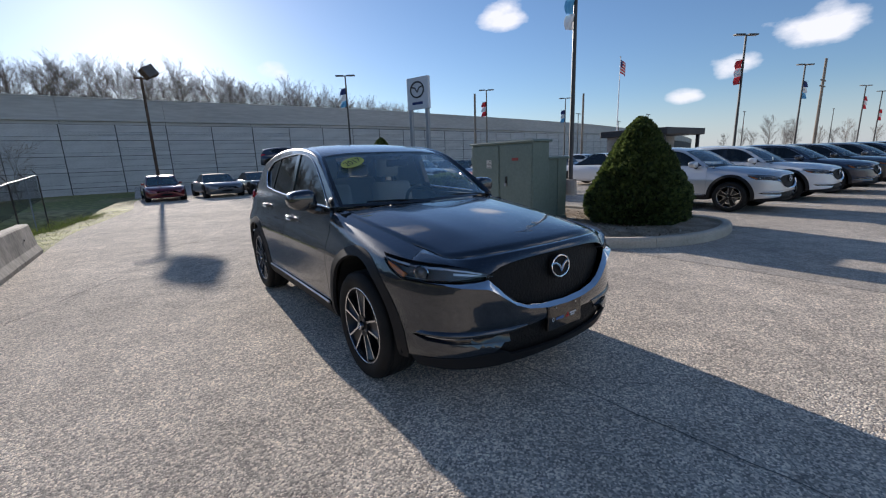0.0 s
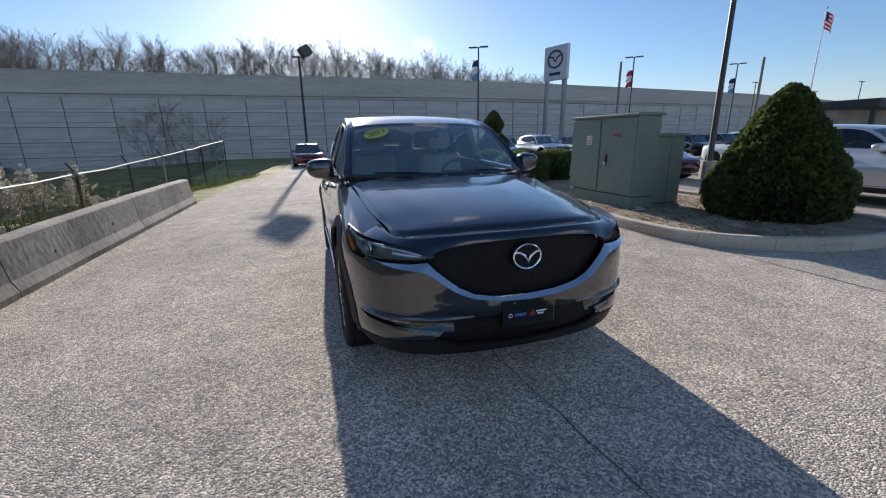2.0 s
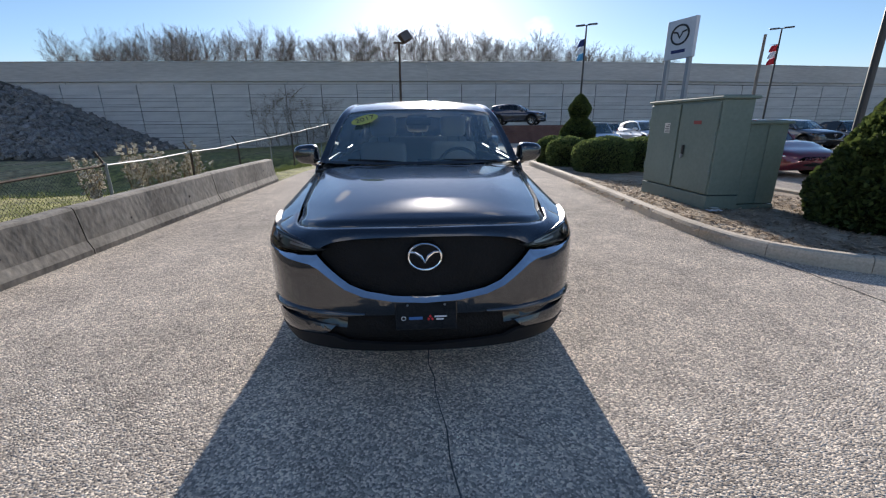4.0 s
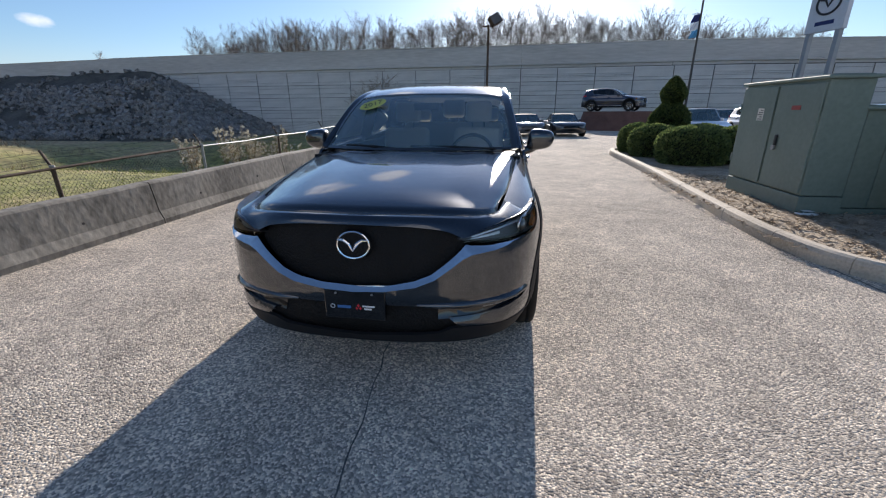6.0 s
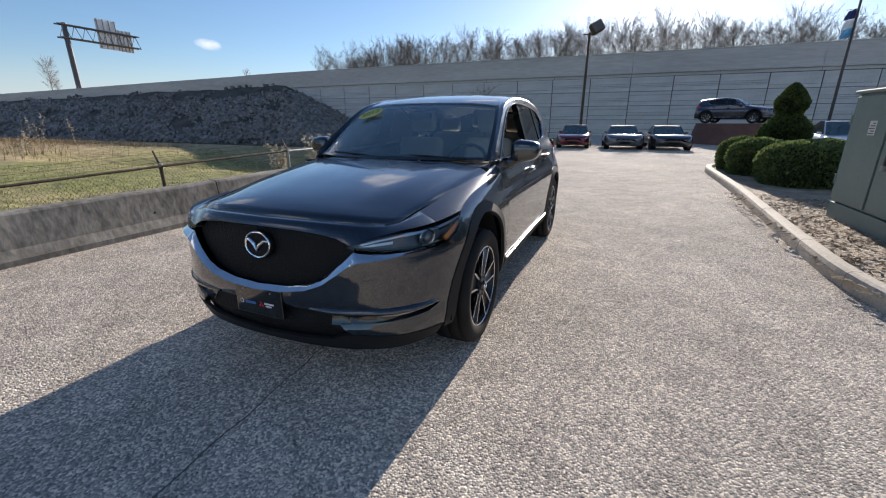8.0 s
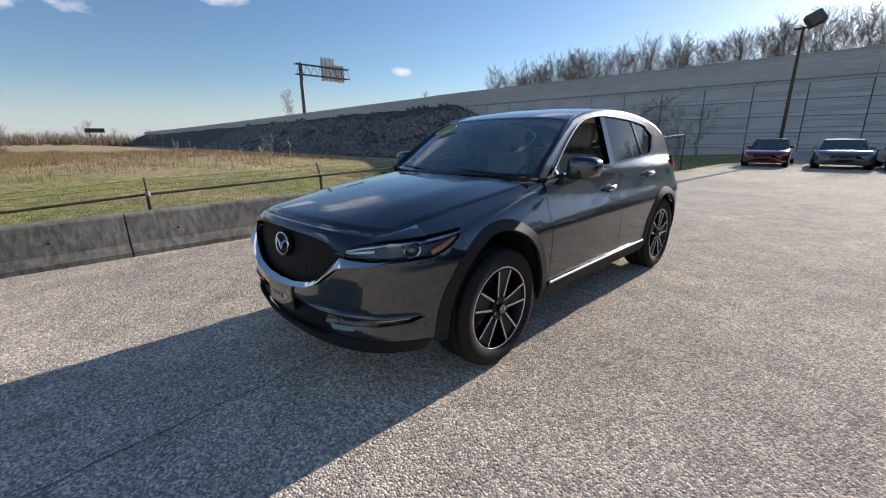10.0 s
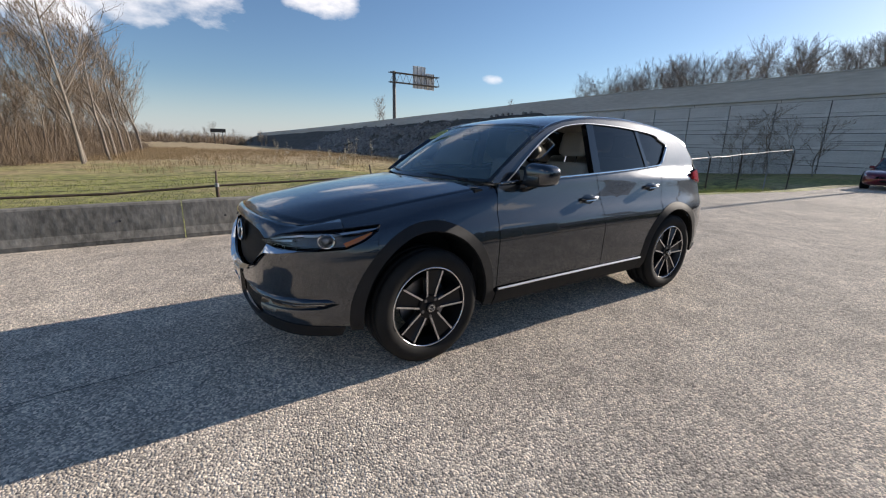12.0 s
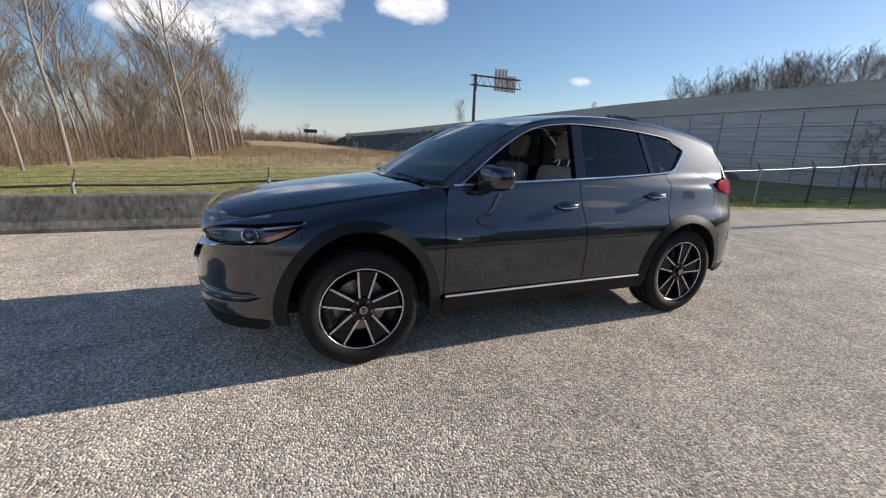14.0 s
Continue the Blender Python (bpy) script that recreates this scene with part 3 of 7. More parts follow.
# ---- low concrete barrier along the driveway ----
barrier = thing("barrier", "low weathered concrete barrier wall beside the driveway", "barrier", kind="structure")
run = (BAR1 - BAR0)
along, across = run.normalized(), Vector((-run.normalized().y, run.normalized().x))
sec = 3.05
count = int(run.length / sec) + 1
for k in range(count):
    hi = run.length - k * sec
    lo = max(0, hi - sec)
    bm = bmesh.new()
    prof = [(0.0, -0.1), (0.0, 0.06), (0.05, 0.16), (0.105, 0.50), (0.125, 0.525), (0.26, 0.528), (0.285, 0.50), (0.33, 0.16), (0.38, 0.06), (0.38, -0.5)]
    rows = []
    steps = 8
    for i in range(steps + 1):
        d = lerp(lo + 0.008, hi - 0.008, i / steps)
        o = BAR0 + along * d
        wob = 0.006 * noise.noise((d * 1.4, 2.2, 0.4))
        rows.append([bm.verts.new((o.x + across.x * (c + wob), o.y + across.y * (c + wob), z + (0.008 * noise.noise((d * 2.1, z * 3, 7)) if z > 0.4 else 0))) for c, z in prof])
    for a, b in zip(rows, rows[1:]):
        for q in range(len(prof) - 1):
            bm.faces.new((a[q], a[q + 1], b[q + 1], b[q]))
    for v in bm.verts:
        if v.co.z > 0.05:
            v.co.z *= 0.98 + 0.016 * max(-6, min(v.co.y, 5))
    bm.faces.new(rows[0])
    bm.faces.new(rows[-1][::-1])
    sect = part("barrier_section", bm, M_BARRIER, barrier)
    for h in range(2):
        d = lo + (0.22 + 0.5 * h) * (hi - lo) + 0.15 * math.sin(k * 2.3 + h)
        o = BAR0 + along * d + across * 0.068
        bm = bmesh.new()
        bmesh.ops.create_cone(bm, cap_ends=True, segments=10, radius1=0.014, radius2=0.014, depth=0.012, matrix=pose(o.x, o.y, 0.30 + 0.05 * math.sin(k * 5 + h), 0, 90, 0))
        part("bolt_hole", bm, M_INK, sect)

# ---- retaining wall of the highway ----
WALL_Y = 56.0
TOP = [(-330, 6.2), (-211, 7.0), (-130, 7.9), (-80, 8.6), (-45, 9.0), (0, 9.08), (40, 9.15), (70, 9.1), (220, 8.8), (400, 8.5)]


def wall_y(x):
    return WALL_Y + curve_at([(-400, 0), (20, 0), (45, 2.5), (72, 5.5), (105, 11), (220, 42), (400, 110)], x) + (0.6 if x < -60 else 0)


def ribbon(x0, x1, step, prof):
    """Upright ribbon along the wall line; prof gives (out towards the lot, height from top) corners."""
    bm = bmesh.new()
    rows = []
    n = max(1, int((x1 - x0) / step))
    for i in range(n + 1):
        x = lerp(x0, x1, i / n)
        t = curve_at(TOP, x)
        rows.append([bm.verts.new((x, wall_y(x) - o, (t + z) if z > -4 else z + 4)) for o, z in prof])
    for a, b in zip(rows, rows[1:]):
        for q in range(len(prof) - 1):
            bm.faces.new((a[q], a[q + 1], b[q + 1], b[q]))
    return bm


wall = thing("wall_highway", "long grey retaining wall of concrete panels under the highway", "retaining wall", kind="structure")
part("backing", ribbon(-60, 300, 6, [(-0.02, -2.4), (-0.02, -6.6), (-0.6, -6.6), (-0.6, -2.4)]), M_JOINT, wall)
for x0, x1 in [(-330, -200), (-200, -110), (-110, -62)] + [(-62 + 9.1 * i, -62 + 9.1 * (i + 1)) for i in range(22)] + [(138.2, 220), (220, 300)]:
    part("parapet", ribbon(x0 + 0.02, x1 - 0.02, 4, [(0.10, -2.75), (0.10, -2.45), (0.32, -2.40), (0.32, -2.25), (0.12, -2.2), (0.10, -0.15), (0.14, -0.1), (0.14, 0), (-0.3, 0), (-0.3, -2.7)]), M_PARAPET, wall)
PANEL_W, ROWS = 4.62, 5
panel_meshes = []
random.seed(3)
for v in range(3):
    bm = bmesh.new()
    w, h = PANEL_W - 0.09, 1.60
    zs = [0.0] + sorted(random.uniform(0.2, h - 0.2) for _ in range(3)) + [h]
    for a, b in zip(zs, zs[1:]):
        box(bm, (0, 0.0, a + 0.012), (w, 0.16 + 0.02 * random.random(), b - 0.012), 0.012, 1)
    me = bpy.data.meshes.new("wall_panel")
    bm.to_mesh(me)
    bm.free()
    me.materials.append(M_WALL)
    panel_meshes.append(me)
bands = [(curve_at(TOP, 0) - 2.75 - 1.63 * (r + 1)) for r in range(ROWS)]
x = -58.35
while x < 150:
    y0, y1 = wall_y(x), wall_y(x + PANEL_W)
    yaw = math.degrees(math.atan2(y1 - y0, PANEL_W))
    for r in range(ROWS):
        ob = new("wall_panel", random.choice(panel_meshes))
        ob.parent = wall
        ob.matrix_basis = pose(x, y0 - 0.17, bands[r], 0, 0, yaw)
    part("wall_post", boxed((x - 0.03, y0 - 0.10, -1.9), (x + 0.02, y0 + 0.03, 6.3)), M_JOINT, wall)
    x += PANEL_W
bm = ribbon(-330, 300, 8, [(-0.3, -1.2), (-14, -1.2), (-14, -4.2)])
tagged(part("road_highway", bm, M_LOT), "highway deck behind the parapet", "highway", kind="structure")

# ---- riprap slope that ends the wall ----
def bank(x, y):
    top = curve_at(TOP, x) - 1.9
    a = top - max(0, 55.4 - y) * 0.5
    b = (-35.6 - x) * 0.436 - 0.1
    return min(top, a, b)


bm = bmesh.new()
bx = [-28 - 1.0 * i for i in range(35)] + [-64 - 3 * i for i in range(22)] + [-135 - 12 * i for i in range(17)]
by = [36 + 0.9 * j for j in range(22)] + [55.9]
rows = [[bm.verts.new((x, y, max(bank(x, y) + 0.35 * noise.noise((x * 0.5, y * 0.5, 1)) + 0.2 * noise.noise((x * 1.4, y * 1.4, 3)), land(x, y) - 0.4))) for y in by] for x in bx]
for a, b in zip(rows, rows[1:]):
    for q in range(len(by) - 1):
        bm.faces.new((a[q], a[q + 1], b[q + 1], b[q]))
M_SOIL = mat("dark_bank_soil", (0.035, 0.031, 0.026), (0.13, 0.12, 0.10), 0.95, 0, 0.5, 7, 0.7, 0.10)
tagged(part("ground_bank", bm, M_SOIL, smooth=True), "steep bank of dark grey riprap stone below the highway", "rock slope", kind="structure")
random.seed(11)
rv, rf = [], []
for k in range(15000):
    x = -31 - 122 * random.random() ** 1.6
    y = 38 + 17.6 * random.random()
    z = bank(x, y)
    if z < land(x, y) - 0.1:
        continue
    share = z / max(1.0, curve_at(TOP, x) - 1.9)
    if noise.noise((x * 0.16, y * 0.22, 7)) + 0.55 * (random.random() - 0.5) < -0.22 + 0.55 * smooth01(0.62, 0.95, share):
        continue
    s = (0.09 + 0.26 * random.random() ** 1.7) * (1 + 0.6 * smooth01(-70, -140, x))
    e = Euler([random.uniform(0, 6.28) for _ in range(3)]).to_matrix()
    base = len(rv)
    for c in ((-1, -1, -1), (1, -1, -1), (1, 1, -1), (-1, 1, -1), (-0.7, -0.8, 1), (0.8, -0.6, 1), (0.7, 0.8, 1), (-0.8, 0.6, 1)):
        p = e @ Vector([q * s * random.uniform(0.6, 1.1) for q in c])
        rv.append((x + p.x, y + p.y, z + p.z + 0.15))
    rf += [tuple(base + i for i in f) for f in ((0, 3, 2, 1), (4, 5, 6, 7), (0, 1, 5, 4), (1, 2, 6, 5), (2, 3, 7, 6), (3, 0, 4, 7))]
tagged(raw("riprap_stones", rv, rf, M_ROCK), "tumbled grey riprap stones covering the bank", "stones", kind="stuff")

# ---- chain-link fence with leaning arms ----
fence = thing("chain_link_fence", "rusty chain-link fence with leaning barbed-wire arms behind the barrier", "fence")
FX = -6.3


def fence_x(y):
    return FX


def fence_top(y):
    return curve_at([(-14, 0.26), (-3.4, 0.39), (2, 0.53), (6, 0.62), (11, 0.70), (16, 0.84), (20, 1.0), (24, 1.17), (30, 1.40)], y)


post_ys = [-13.6 + 3.28 * i for i in range(14)]
for i, y in enumerate(post_ys):
    x = fence_x(y)
    z0, FTOP = land(x, y) - 0.1, fence_top(y)
    lean = 0.03 * math.sin(i * 2.1)
    po = part("post", piped([(x, y, z0), (x + lean, y, FTOP + 0.03)], 0.032, 10), M_RUST if i % 3 else M_GREYPOLE, fence)
    part("arm", piped([(x + lean, y, FTOP), (x + lean - 0.17, y + 0.02, FTOP + 0.27)], [0.022, 0.018], 8), M_RUST, po)
    part("cap", piped([(x + lean, y, FTOP - 0.02), (x + lean, y, FTOP + 0.05)], 0.039, 10), M_GREYPOLE, po)
for i in range(len(post_ys) - 1):
    a, b = post_ys[i], post_ys[i + 1]
    sag = 0.02 * math.sin(i * 1.7)
    part("top_rail", piped([(fence_x(a), a, fence_top(a)), (fence_x((a + b) / 2), (a + b) / 2, fence_top((a + b) / 2) - 0.015 + sag), (fence_x(b), b, fence_top(b))], 0.022, 8), M_RAIL if a > 4 else M_RUST, fence)
for k in range(3):
    bm = bmesh.new()
    pts = []
    for y in [post_ys[0] + 0.82 * i for i in range(52)]:
        off = 0.05 + 0.055 * k
        pts.append((fence_x(y) - off, y, fence_top(y) + 0.07 + 0.085 * k - 0.03 * abs(math.sin((y - post_ys[0]) / 3.28 * math.pi))))
    tube(bm, pts, 0.003, 4)
    part("barbed_wire", bm, M_WIRE, fence)
wv, wf = [], []
y0, y1, cell = post_ys[0], post_ys[-1], 0.075
h = 1.30
for s in (1, -1):
    y = y0 - h
    while y < y1 + h:
        p, q = Vector((0, y, -h)), Vector((0, y + h, 0.0))
        if s < 0:
            p.z, q.z = q.z, p.z
        prev = None
        for t in (0, 0.5, 1):
            c = p.lerp(q, t)
            if c.y < y0 or c.y > y1:
                prev = None
                continue
            x = fence_x(c.y)
            c.z += fence_top(c.y) - 0.02
            b = len(wv)
            r = 0.0018
            wv += [(x + r, c.y, c.z), (x - r, c.y + r, c.z), (x - r, c.y - r, c.z)]
            if prev is not None:
                wf += [(prev, prev + 1, b + 1, b), (prev + 1, prev + 2, b + 2, b + 1), (prev + 2, prev, b, b + 2)]
            prev = b
        y += cell
raw("wire_mesh", wv, wf, M_WIRE, fence)["kind"] = "stuff"

# ---- green utility cabinets ----
def cabinet(name, lo, hi, label, doors, skirt):
    t = thing(name, label, "utility cabinet", m=pose(lo[0], lo[1], lo[2]))
    s = [hi[i] - lo[i] for i in range(3)]
    part("base", boxed((0.0, 0.0, 0), (s[0], s[1], skirt - 0.006), 0.008), M_BOX, t)
    body = part("body", boxed((0.012, 0.012, skirt + 0.004), (s[0] - 0.012, s[1] - 0.012, s[2] - 0.05), 0.012), M_BOX, t)
    bm = bmesh.new()
    vs = box(bm, (-0.035, -0.035, s[2] - 0.055), (s[0] + 0.035, s[1] + 0.035, s[2] - 0.012), 0.012)
    part("lid", bm, M_BOX, t)
    part("lid_ridge", boxed((0.03, 0.03, s[2] - 0.012), (s[0] - 0.03, s[1] - 0.03, s[2]), 0.01), M_BOX, t)
    for k in range(doors):
        a, b = s[1] * k / doors + 0.035, s[1] * (k + 1) / doors - 0.02
        d = part("door", boxed((-0.012, a, skirt + 0.03), (0.012, b, s[2] - 0.09), 0.006), M_BOX, t)
        for z in (0.3, 0.75):
            part("hinge", boxed((-0.022, (a if k == 0 else b) - 0.02, s[2] * z), (-0.004, (a if k == 0 else b) + 0.02, s[2] * z + 0.12), 0.004), M_BOX, d)
    return t, s


main_box, bs = cabinet("utility_cabinet", (4.38, 3.20, 0.03), (4.89, 5.05, 1.75), "large olive-green steel utility cabinet with two doors on the mulch", 2, 0.27)
h = part("handle", boxed((-0.045, 0.70, 0.84), (-0.012, 0.74, 0.99), 0.01), M_BLACK, main_box, "dark latch handle with padlock")
part("padlock", boxed((-0.06, 0.695, 0.785), (-0.02, 0.745, 0.85), 0.012), M_GREYPOLE, h)
lab = part("notice", boxed((-0.017, 1.18, 1.165), (-0.0115, 1.33, 1.335)), M_LABEL, main_box, "small pale notice with unreadable writing")
for r in range(5):
    part("writing_bar", boxed((-0.0195, 1.195, 1.18 + 0.03 * r), (-0.0165, 1.195 + (0.11, 0.08, 0.12, 0.10, 0.06)[r], 1.191 + 0.03 * r)), M_INK, lab)
part("warning_label", boxed((-0.017, 0.38, 1.315), (-0.0115, 0.56, 1.37)), M_WARN, main_box, "faded red warning label")
small_box, ss = cabinet("utility_cabinet", (4.89 + 0.004, 3.24, 0.03), (5.52, 4.7, 1.40), "smaller green steel cabinet joined behind the large one", 1, 0.12)
part("seam_strip", boxed((0.30, -0.008, 0.14), (0.32, 0.004, 1.34)), M_BOX, small_box)
litter = thing("litter", "crumpled white paper litter on the mulch", "litter", m=pose(4.28, 2.92, 0.10))
bm = bmesh.new()
sheet(bm, lambda u, v: (u * 0.22, v * 0.13, 0.02 + 0.03 * noise.noise((u * 4, v * 5, 3))), 6, 5)
part("paper", bm, M_WHITE, litter)
bm = bmesh.new()
sheet(bm, lambda u, v: (0.1 + u * 0.12, 0.1 + v * 0.10, 0.04 + 0.04 * noise.noise((u * 5, v * 5, 9))), 5, 5)
part("paper", bm, M_LABEL, litter)

# ---- clipped plants on the island ----
def leaves(points, size, lean, seed):
    """Small pointed leaf clumps, each a bent pair of faces, at (place, outward) points."""
    rnd = random.Random(seed)
    vs, fs = [], []
    for p, nrm in points:
        nrm = (Vector(nrm) + Vector((rnd.uniform(-lean, lean), rnd.uniform(-lean, lean), rnd.uniform(-lean, lean) + 0.15))).normalized()
        t = nrm.orthogonal().normalized()
        t.rotate(Matrix.Rotation(rnd.uniform(0, 6.28), 3, nrm))
        s = size * rnd.uniform(0.6, 1.3)
        b = len(vs)
        q = Vector(p)
        w = t * s * 0.42
        up = nrm * s
        side = nrm.cross(t) * s * 0.3
        vs += [q - w * 0.4, q + w * 0.4, q + w + up * 0.55 + side, q + up + side * 0.4, q - w + up * 0.55 - side]
        fs += [(b, b + 1, b + 2), (b, b + 2, b + 3), (b, b + 3, b + 4)]
    return [tuple(v) for v in vs], fs


def plant(name, label, cat, at, prof, squash, count, size, material, seed, lump=0.10, lumps=2.6):
    """A clipped evergreen: near-black hull painted as the shade inside, lumpy skin of leaf clumps. prof: (height,
    radius) keys.
    """
    t = thing(name, label, cat, m=pose(*at))
    rnd = random.Random(seed)
    top = prof[-1][0]

    def r_at(z, a):
        n = noise.noise((math.cos(a) * lumps + seed, math.sin(a) * lumps, z * lumps))
        n2 = noise.noise((math.cos(a) * lumps * 3 + seed, math.sin(a) * lumps * 3, z * lumps * 3))
        return curve_at(prof, z) * (1 + lump * n + lump * 0.7 * n2)

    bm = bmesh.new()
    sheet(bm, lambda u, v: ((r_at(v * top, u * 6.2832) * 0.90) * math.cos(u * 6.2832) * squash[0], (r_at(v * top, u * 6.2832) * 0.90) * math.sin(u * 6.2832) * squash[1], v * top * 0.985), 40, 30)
    part("core", bm, M_INNERSHADE, t, smooth=True)
    pts = []
    while len(pts) < count:
        z = rnd.random() * top
        rr = curve_at(prof, z)
        if rnd.random() * max(k[1] for k in prof) > rr + 0.05:
            continue
        a = rnd.random() * 6.2832
        r = r_at(z, a) * rnd.uniform(0.86, 1.0)
        dz = (curve_at(prof, min(top, z + 0.03)) - curve_at(prof, max(0, z - 0.03))) / 0.06
        pts.append(((r * math.cos(a) * squash[0], r * math.sin(a) * squash[1], z), (math.cos(a), math.sin(a), -dz + 0.25)))
    vs, fs = leaves(pts, size, 0.55, seed)
    raw("foliage", vs, fs, material, t)["kind"] = "stuff"
    part("trunk", piped([(0, 0, -0.05), (0, 0, top * 0.5)], 0.05, 8), M_BARK, t)
    return t


plant("conical_shrub", "dense clipped conical evergreen shrub on the mulch", "shrub", (6.12, 2.0, 0.06),
      [(0, 0.80), (0.15, 0.93), (0.45, 0.93), (0.8, 0.80), (1.2, 0.60), (1.6, 0.36), (1.85, 0.20), (2.0, 0.03)], (1, 1), 26000, 0.062, M_CONIFER, 5, 0.11, 2.4)
BUN = [(0, 0.62), (0.12, 0.74), (0.35, 0.79), (0.6, 0.76), (0.75, 0.64), (0.84, 0.42), (0.90, 0.04)]
for i, (x, y, s) in enumerate([(5.08, 8.45, 1.02), (4.72, 10.1, 0.84), (4.62, 11.35, 0.70), (6.35, 8.7, 0.98), (5.95, 10.1, 0.86)]):
    b = plant("hedge_bush", "rounded clipped boxwood bush on the mulch", "bush", (x, y, 0.06), [(z * (0.9 + 0.1 * s), r * s) for z, r in BUN], (1.0, 0.9), 9000, 0.05, M_HEDGE, 20 + i, 0.05, 1.6)
    b["group"] = "clipped bushes on the island"
plant("topiary_spiral", "dark green topiary conifer clipped in tiers", "topiary", (5.5, 11.5, 0.06),
      [(0, 0.3), (0.5, 0.50), (0.95, 0.55), (1.2, 0.45), (1.36, 0.31), (1.46, 0.24), (1.58, 0.30), (1.74, 0.34), (1.94, 0.24), (2.08, 0.14), (2.19, 0.02)], (1, 1), 12000, 0.055, M_CONIFER, 41, 0.10, 2.0)

# loose wood chips on the island
random.seed(21)
cv, cf = [], []
for k in range(5200):
    x, y = random.uniform(3.3, 6.7), random.uniform(0.6, 6.5)
    if x < 3.42 + max(0, 1.6 - y) * 0.9 or (x > 5.6 + (y > 1.2) * 0.9):
        continue
    a, s = random.uniform(0, 3.14), random.uniform(0.012, 0.045)
    b = len(cv)
    d, e = Vector((math.cos(a), math.sin(a))) * s, Vector((-math.sin(a), math.cos(a))) * s * 0.35
    z = 0.095 + 0.03 * noise.noise((x * 1.3, y * 1.3, 2)) + random.uniform(0, 0.015)
    t = random.uniform(-0.01, 0.012)
    cv += [(x - d.x - e.x, y - d.y - e.y, z - t), (x + d.x - e.x, y + d.y - e.y, z + t), (x + d.x + e.x, y + d.y + e.y, z + t + 0.006), (x - d.x + e.x, y - d.y + e.y, z - t + 0.006)]
    cf.append((b, b + 1, b + 2, b + 3))
tagged(raw("mulch_chips", cv, cf, M_CHIPWOOD), "loose pale wood chips scattered on the island", "mulch", kind="stuff")

# ---- lamp posts, banners, flags, signs ----
def banner(parent, x, z, w, h, cols, seed, name="banner"):
    b = new(name)
    b.parent = parent
    for i, c in enumerate(cols):
        z1, z0 = z - h * i / len(cols), z - h * (i + 1) / len(cols) + (0 if i == len(cols) - 1 else 0.002)
        bm = bmesh.new()
        sheet(bm, lambda u, v: (x + u * w * (0.85 + 0.15 * math.sin(v * 3 + seed)), 0.05 * math.sin(u * 5 + v * 3 + seed), lerp(z0, z1, v) - u * h * 0.05), 8, 4)
        part("cloth_stripe", bm, c, b)
    return b


def lamp_post(at, height, heads, label, banners, turn=0.0, lean=0.0):
    t = thing("street_lamp", label, "street lamp", "lamp posts of the lot", m=pose(at[0], at[1], floor_z(at[1]), 0, lean, turn))
    height -= floor_z(at[1])
    part("base", piped([(0, 0, 0), (0, 0, 0.55)], [0.24, 0.22], 14), M_CONC, t)
    part("pole", piped([(0, 0, 0.55), (0, 0, height)], [0.085, 0.06], 12), M_POLE, t)
    for s in heads:
        h = part("lamp_head", boxed((0.12 * s if s > 0 else -0.78, -0.15, height - 0.04), (0.78 if s > 0 else 0.12 * s, 0.15, height + 0.05), 0.03), M_POLE, t)
        part("lens", boxed((0.3 if s > 0 else -0.72, -0.11, height - 0.052), (0.72 if s > 0 else -0.3, 0.11, height - 0.042)), M_WHITE, h)
    part("arm", boxed((-0.3 if -1 in heads else -0.04, -0.03, height - 0.05), (0.3 if 1 in heads else 0.04, 0.03, height + 0.01), 0.01), M_POLE, t)
    for side, z, cols in banners:
        part("banner_rod", piped([(0, 0, z), (0.55 * side, 0, z)], 0.012, 6), M_POLE, t)
        banner(t, 0.06 * side, z, 0.5 * side, 1.45, cols, z)
    return t


RW, BW = [M_RED, M_WHITE, M_RED], [M_NAVY, M_WHITE, M_BLUE]
lamp_post((13.0, 30.9), 8.35, (1, -1), "dark two-headed lamp post with a blue and white banner", [(-1, 7.55, BW)], -35)
lamp_post((29.0, 31.5), 8.35, (1, -1), "dark two-headed lamp post with a red and white banner", [(-1, 7.35, RW)], -40)
lamp_post((42.9, 32.1), 8.35, (1, -1), "dark lamp post with two flat heads and a blue banner", [(-1, 7.1, BW)], -45)
lamp_post((30.1, 8.7), 8.35, (1, -1), "dark two-headed lamp post with a red and white banner", [(-1, 6.9, RW)], -30)
lamp_post((46.4, 9.6), 8.35, (1, -1), "dark two-headed lamp post with a blue and white banner", [(1, 7.0, BW)], -30)
lamp_post((71.1, 9.6), 8.35, (1, -1), "dark two-headed lamp post with a red and white banner", [(1, 7.1, RW)], -30)
lamp_post((81.5, 9.6), 8.35, (1, -1), "dark two-headed lamp post with a red and white banner", [(1, 6.0, RW)], -30)
lamp_post((10.82, 7.11), 8.35, (1, -1), "dark lamp post with a pale blue banner beside the island", [(-1, 7.0, [M_WHITE, M_BLUE, M_WHITE])], 0)
for x, y in ((62, 44), (78, 40), (95, 30), (88, 52), (110, 20)):
    lamp_post((x, y), 8.35, (1, -1), "far dark lamp post with two flat heads", [(1, 6.9, RW)] if x % 2 else [], 10)

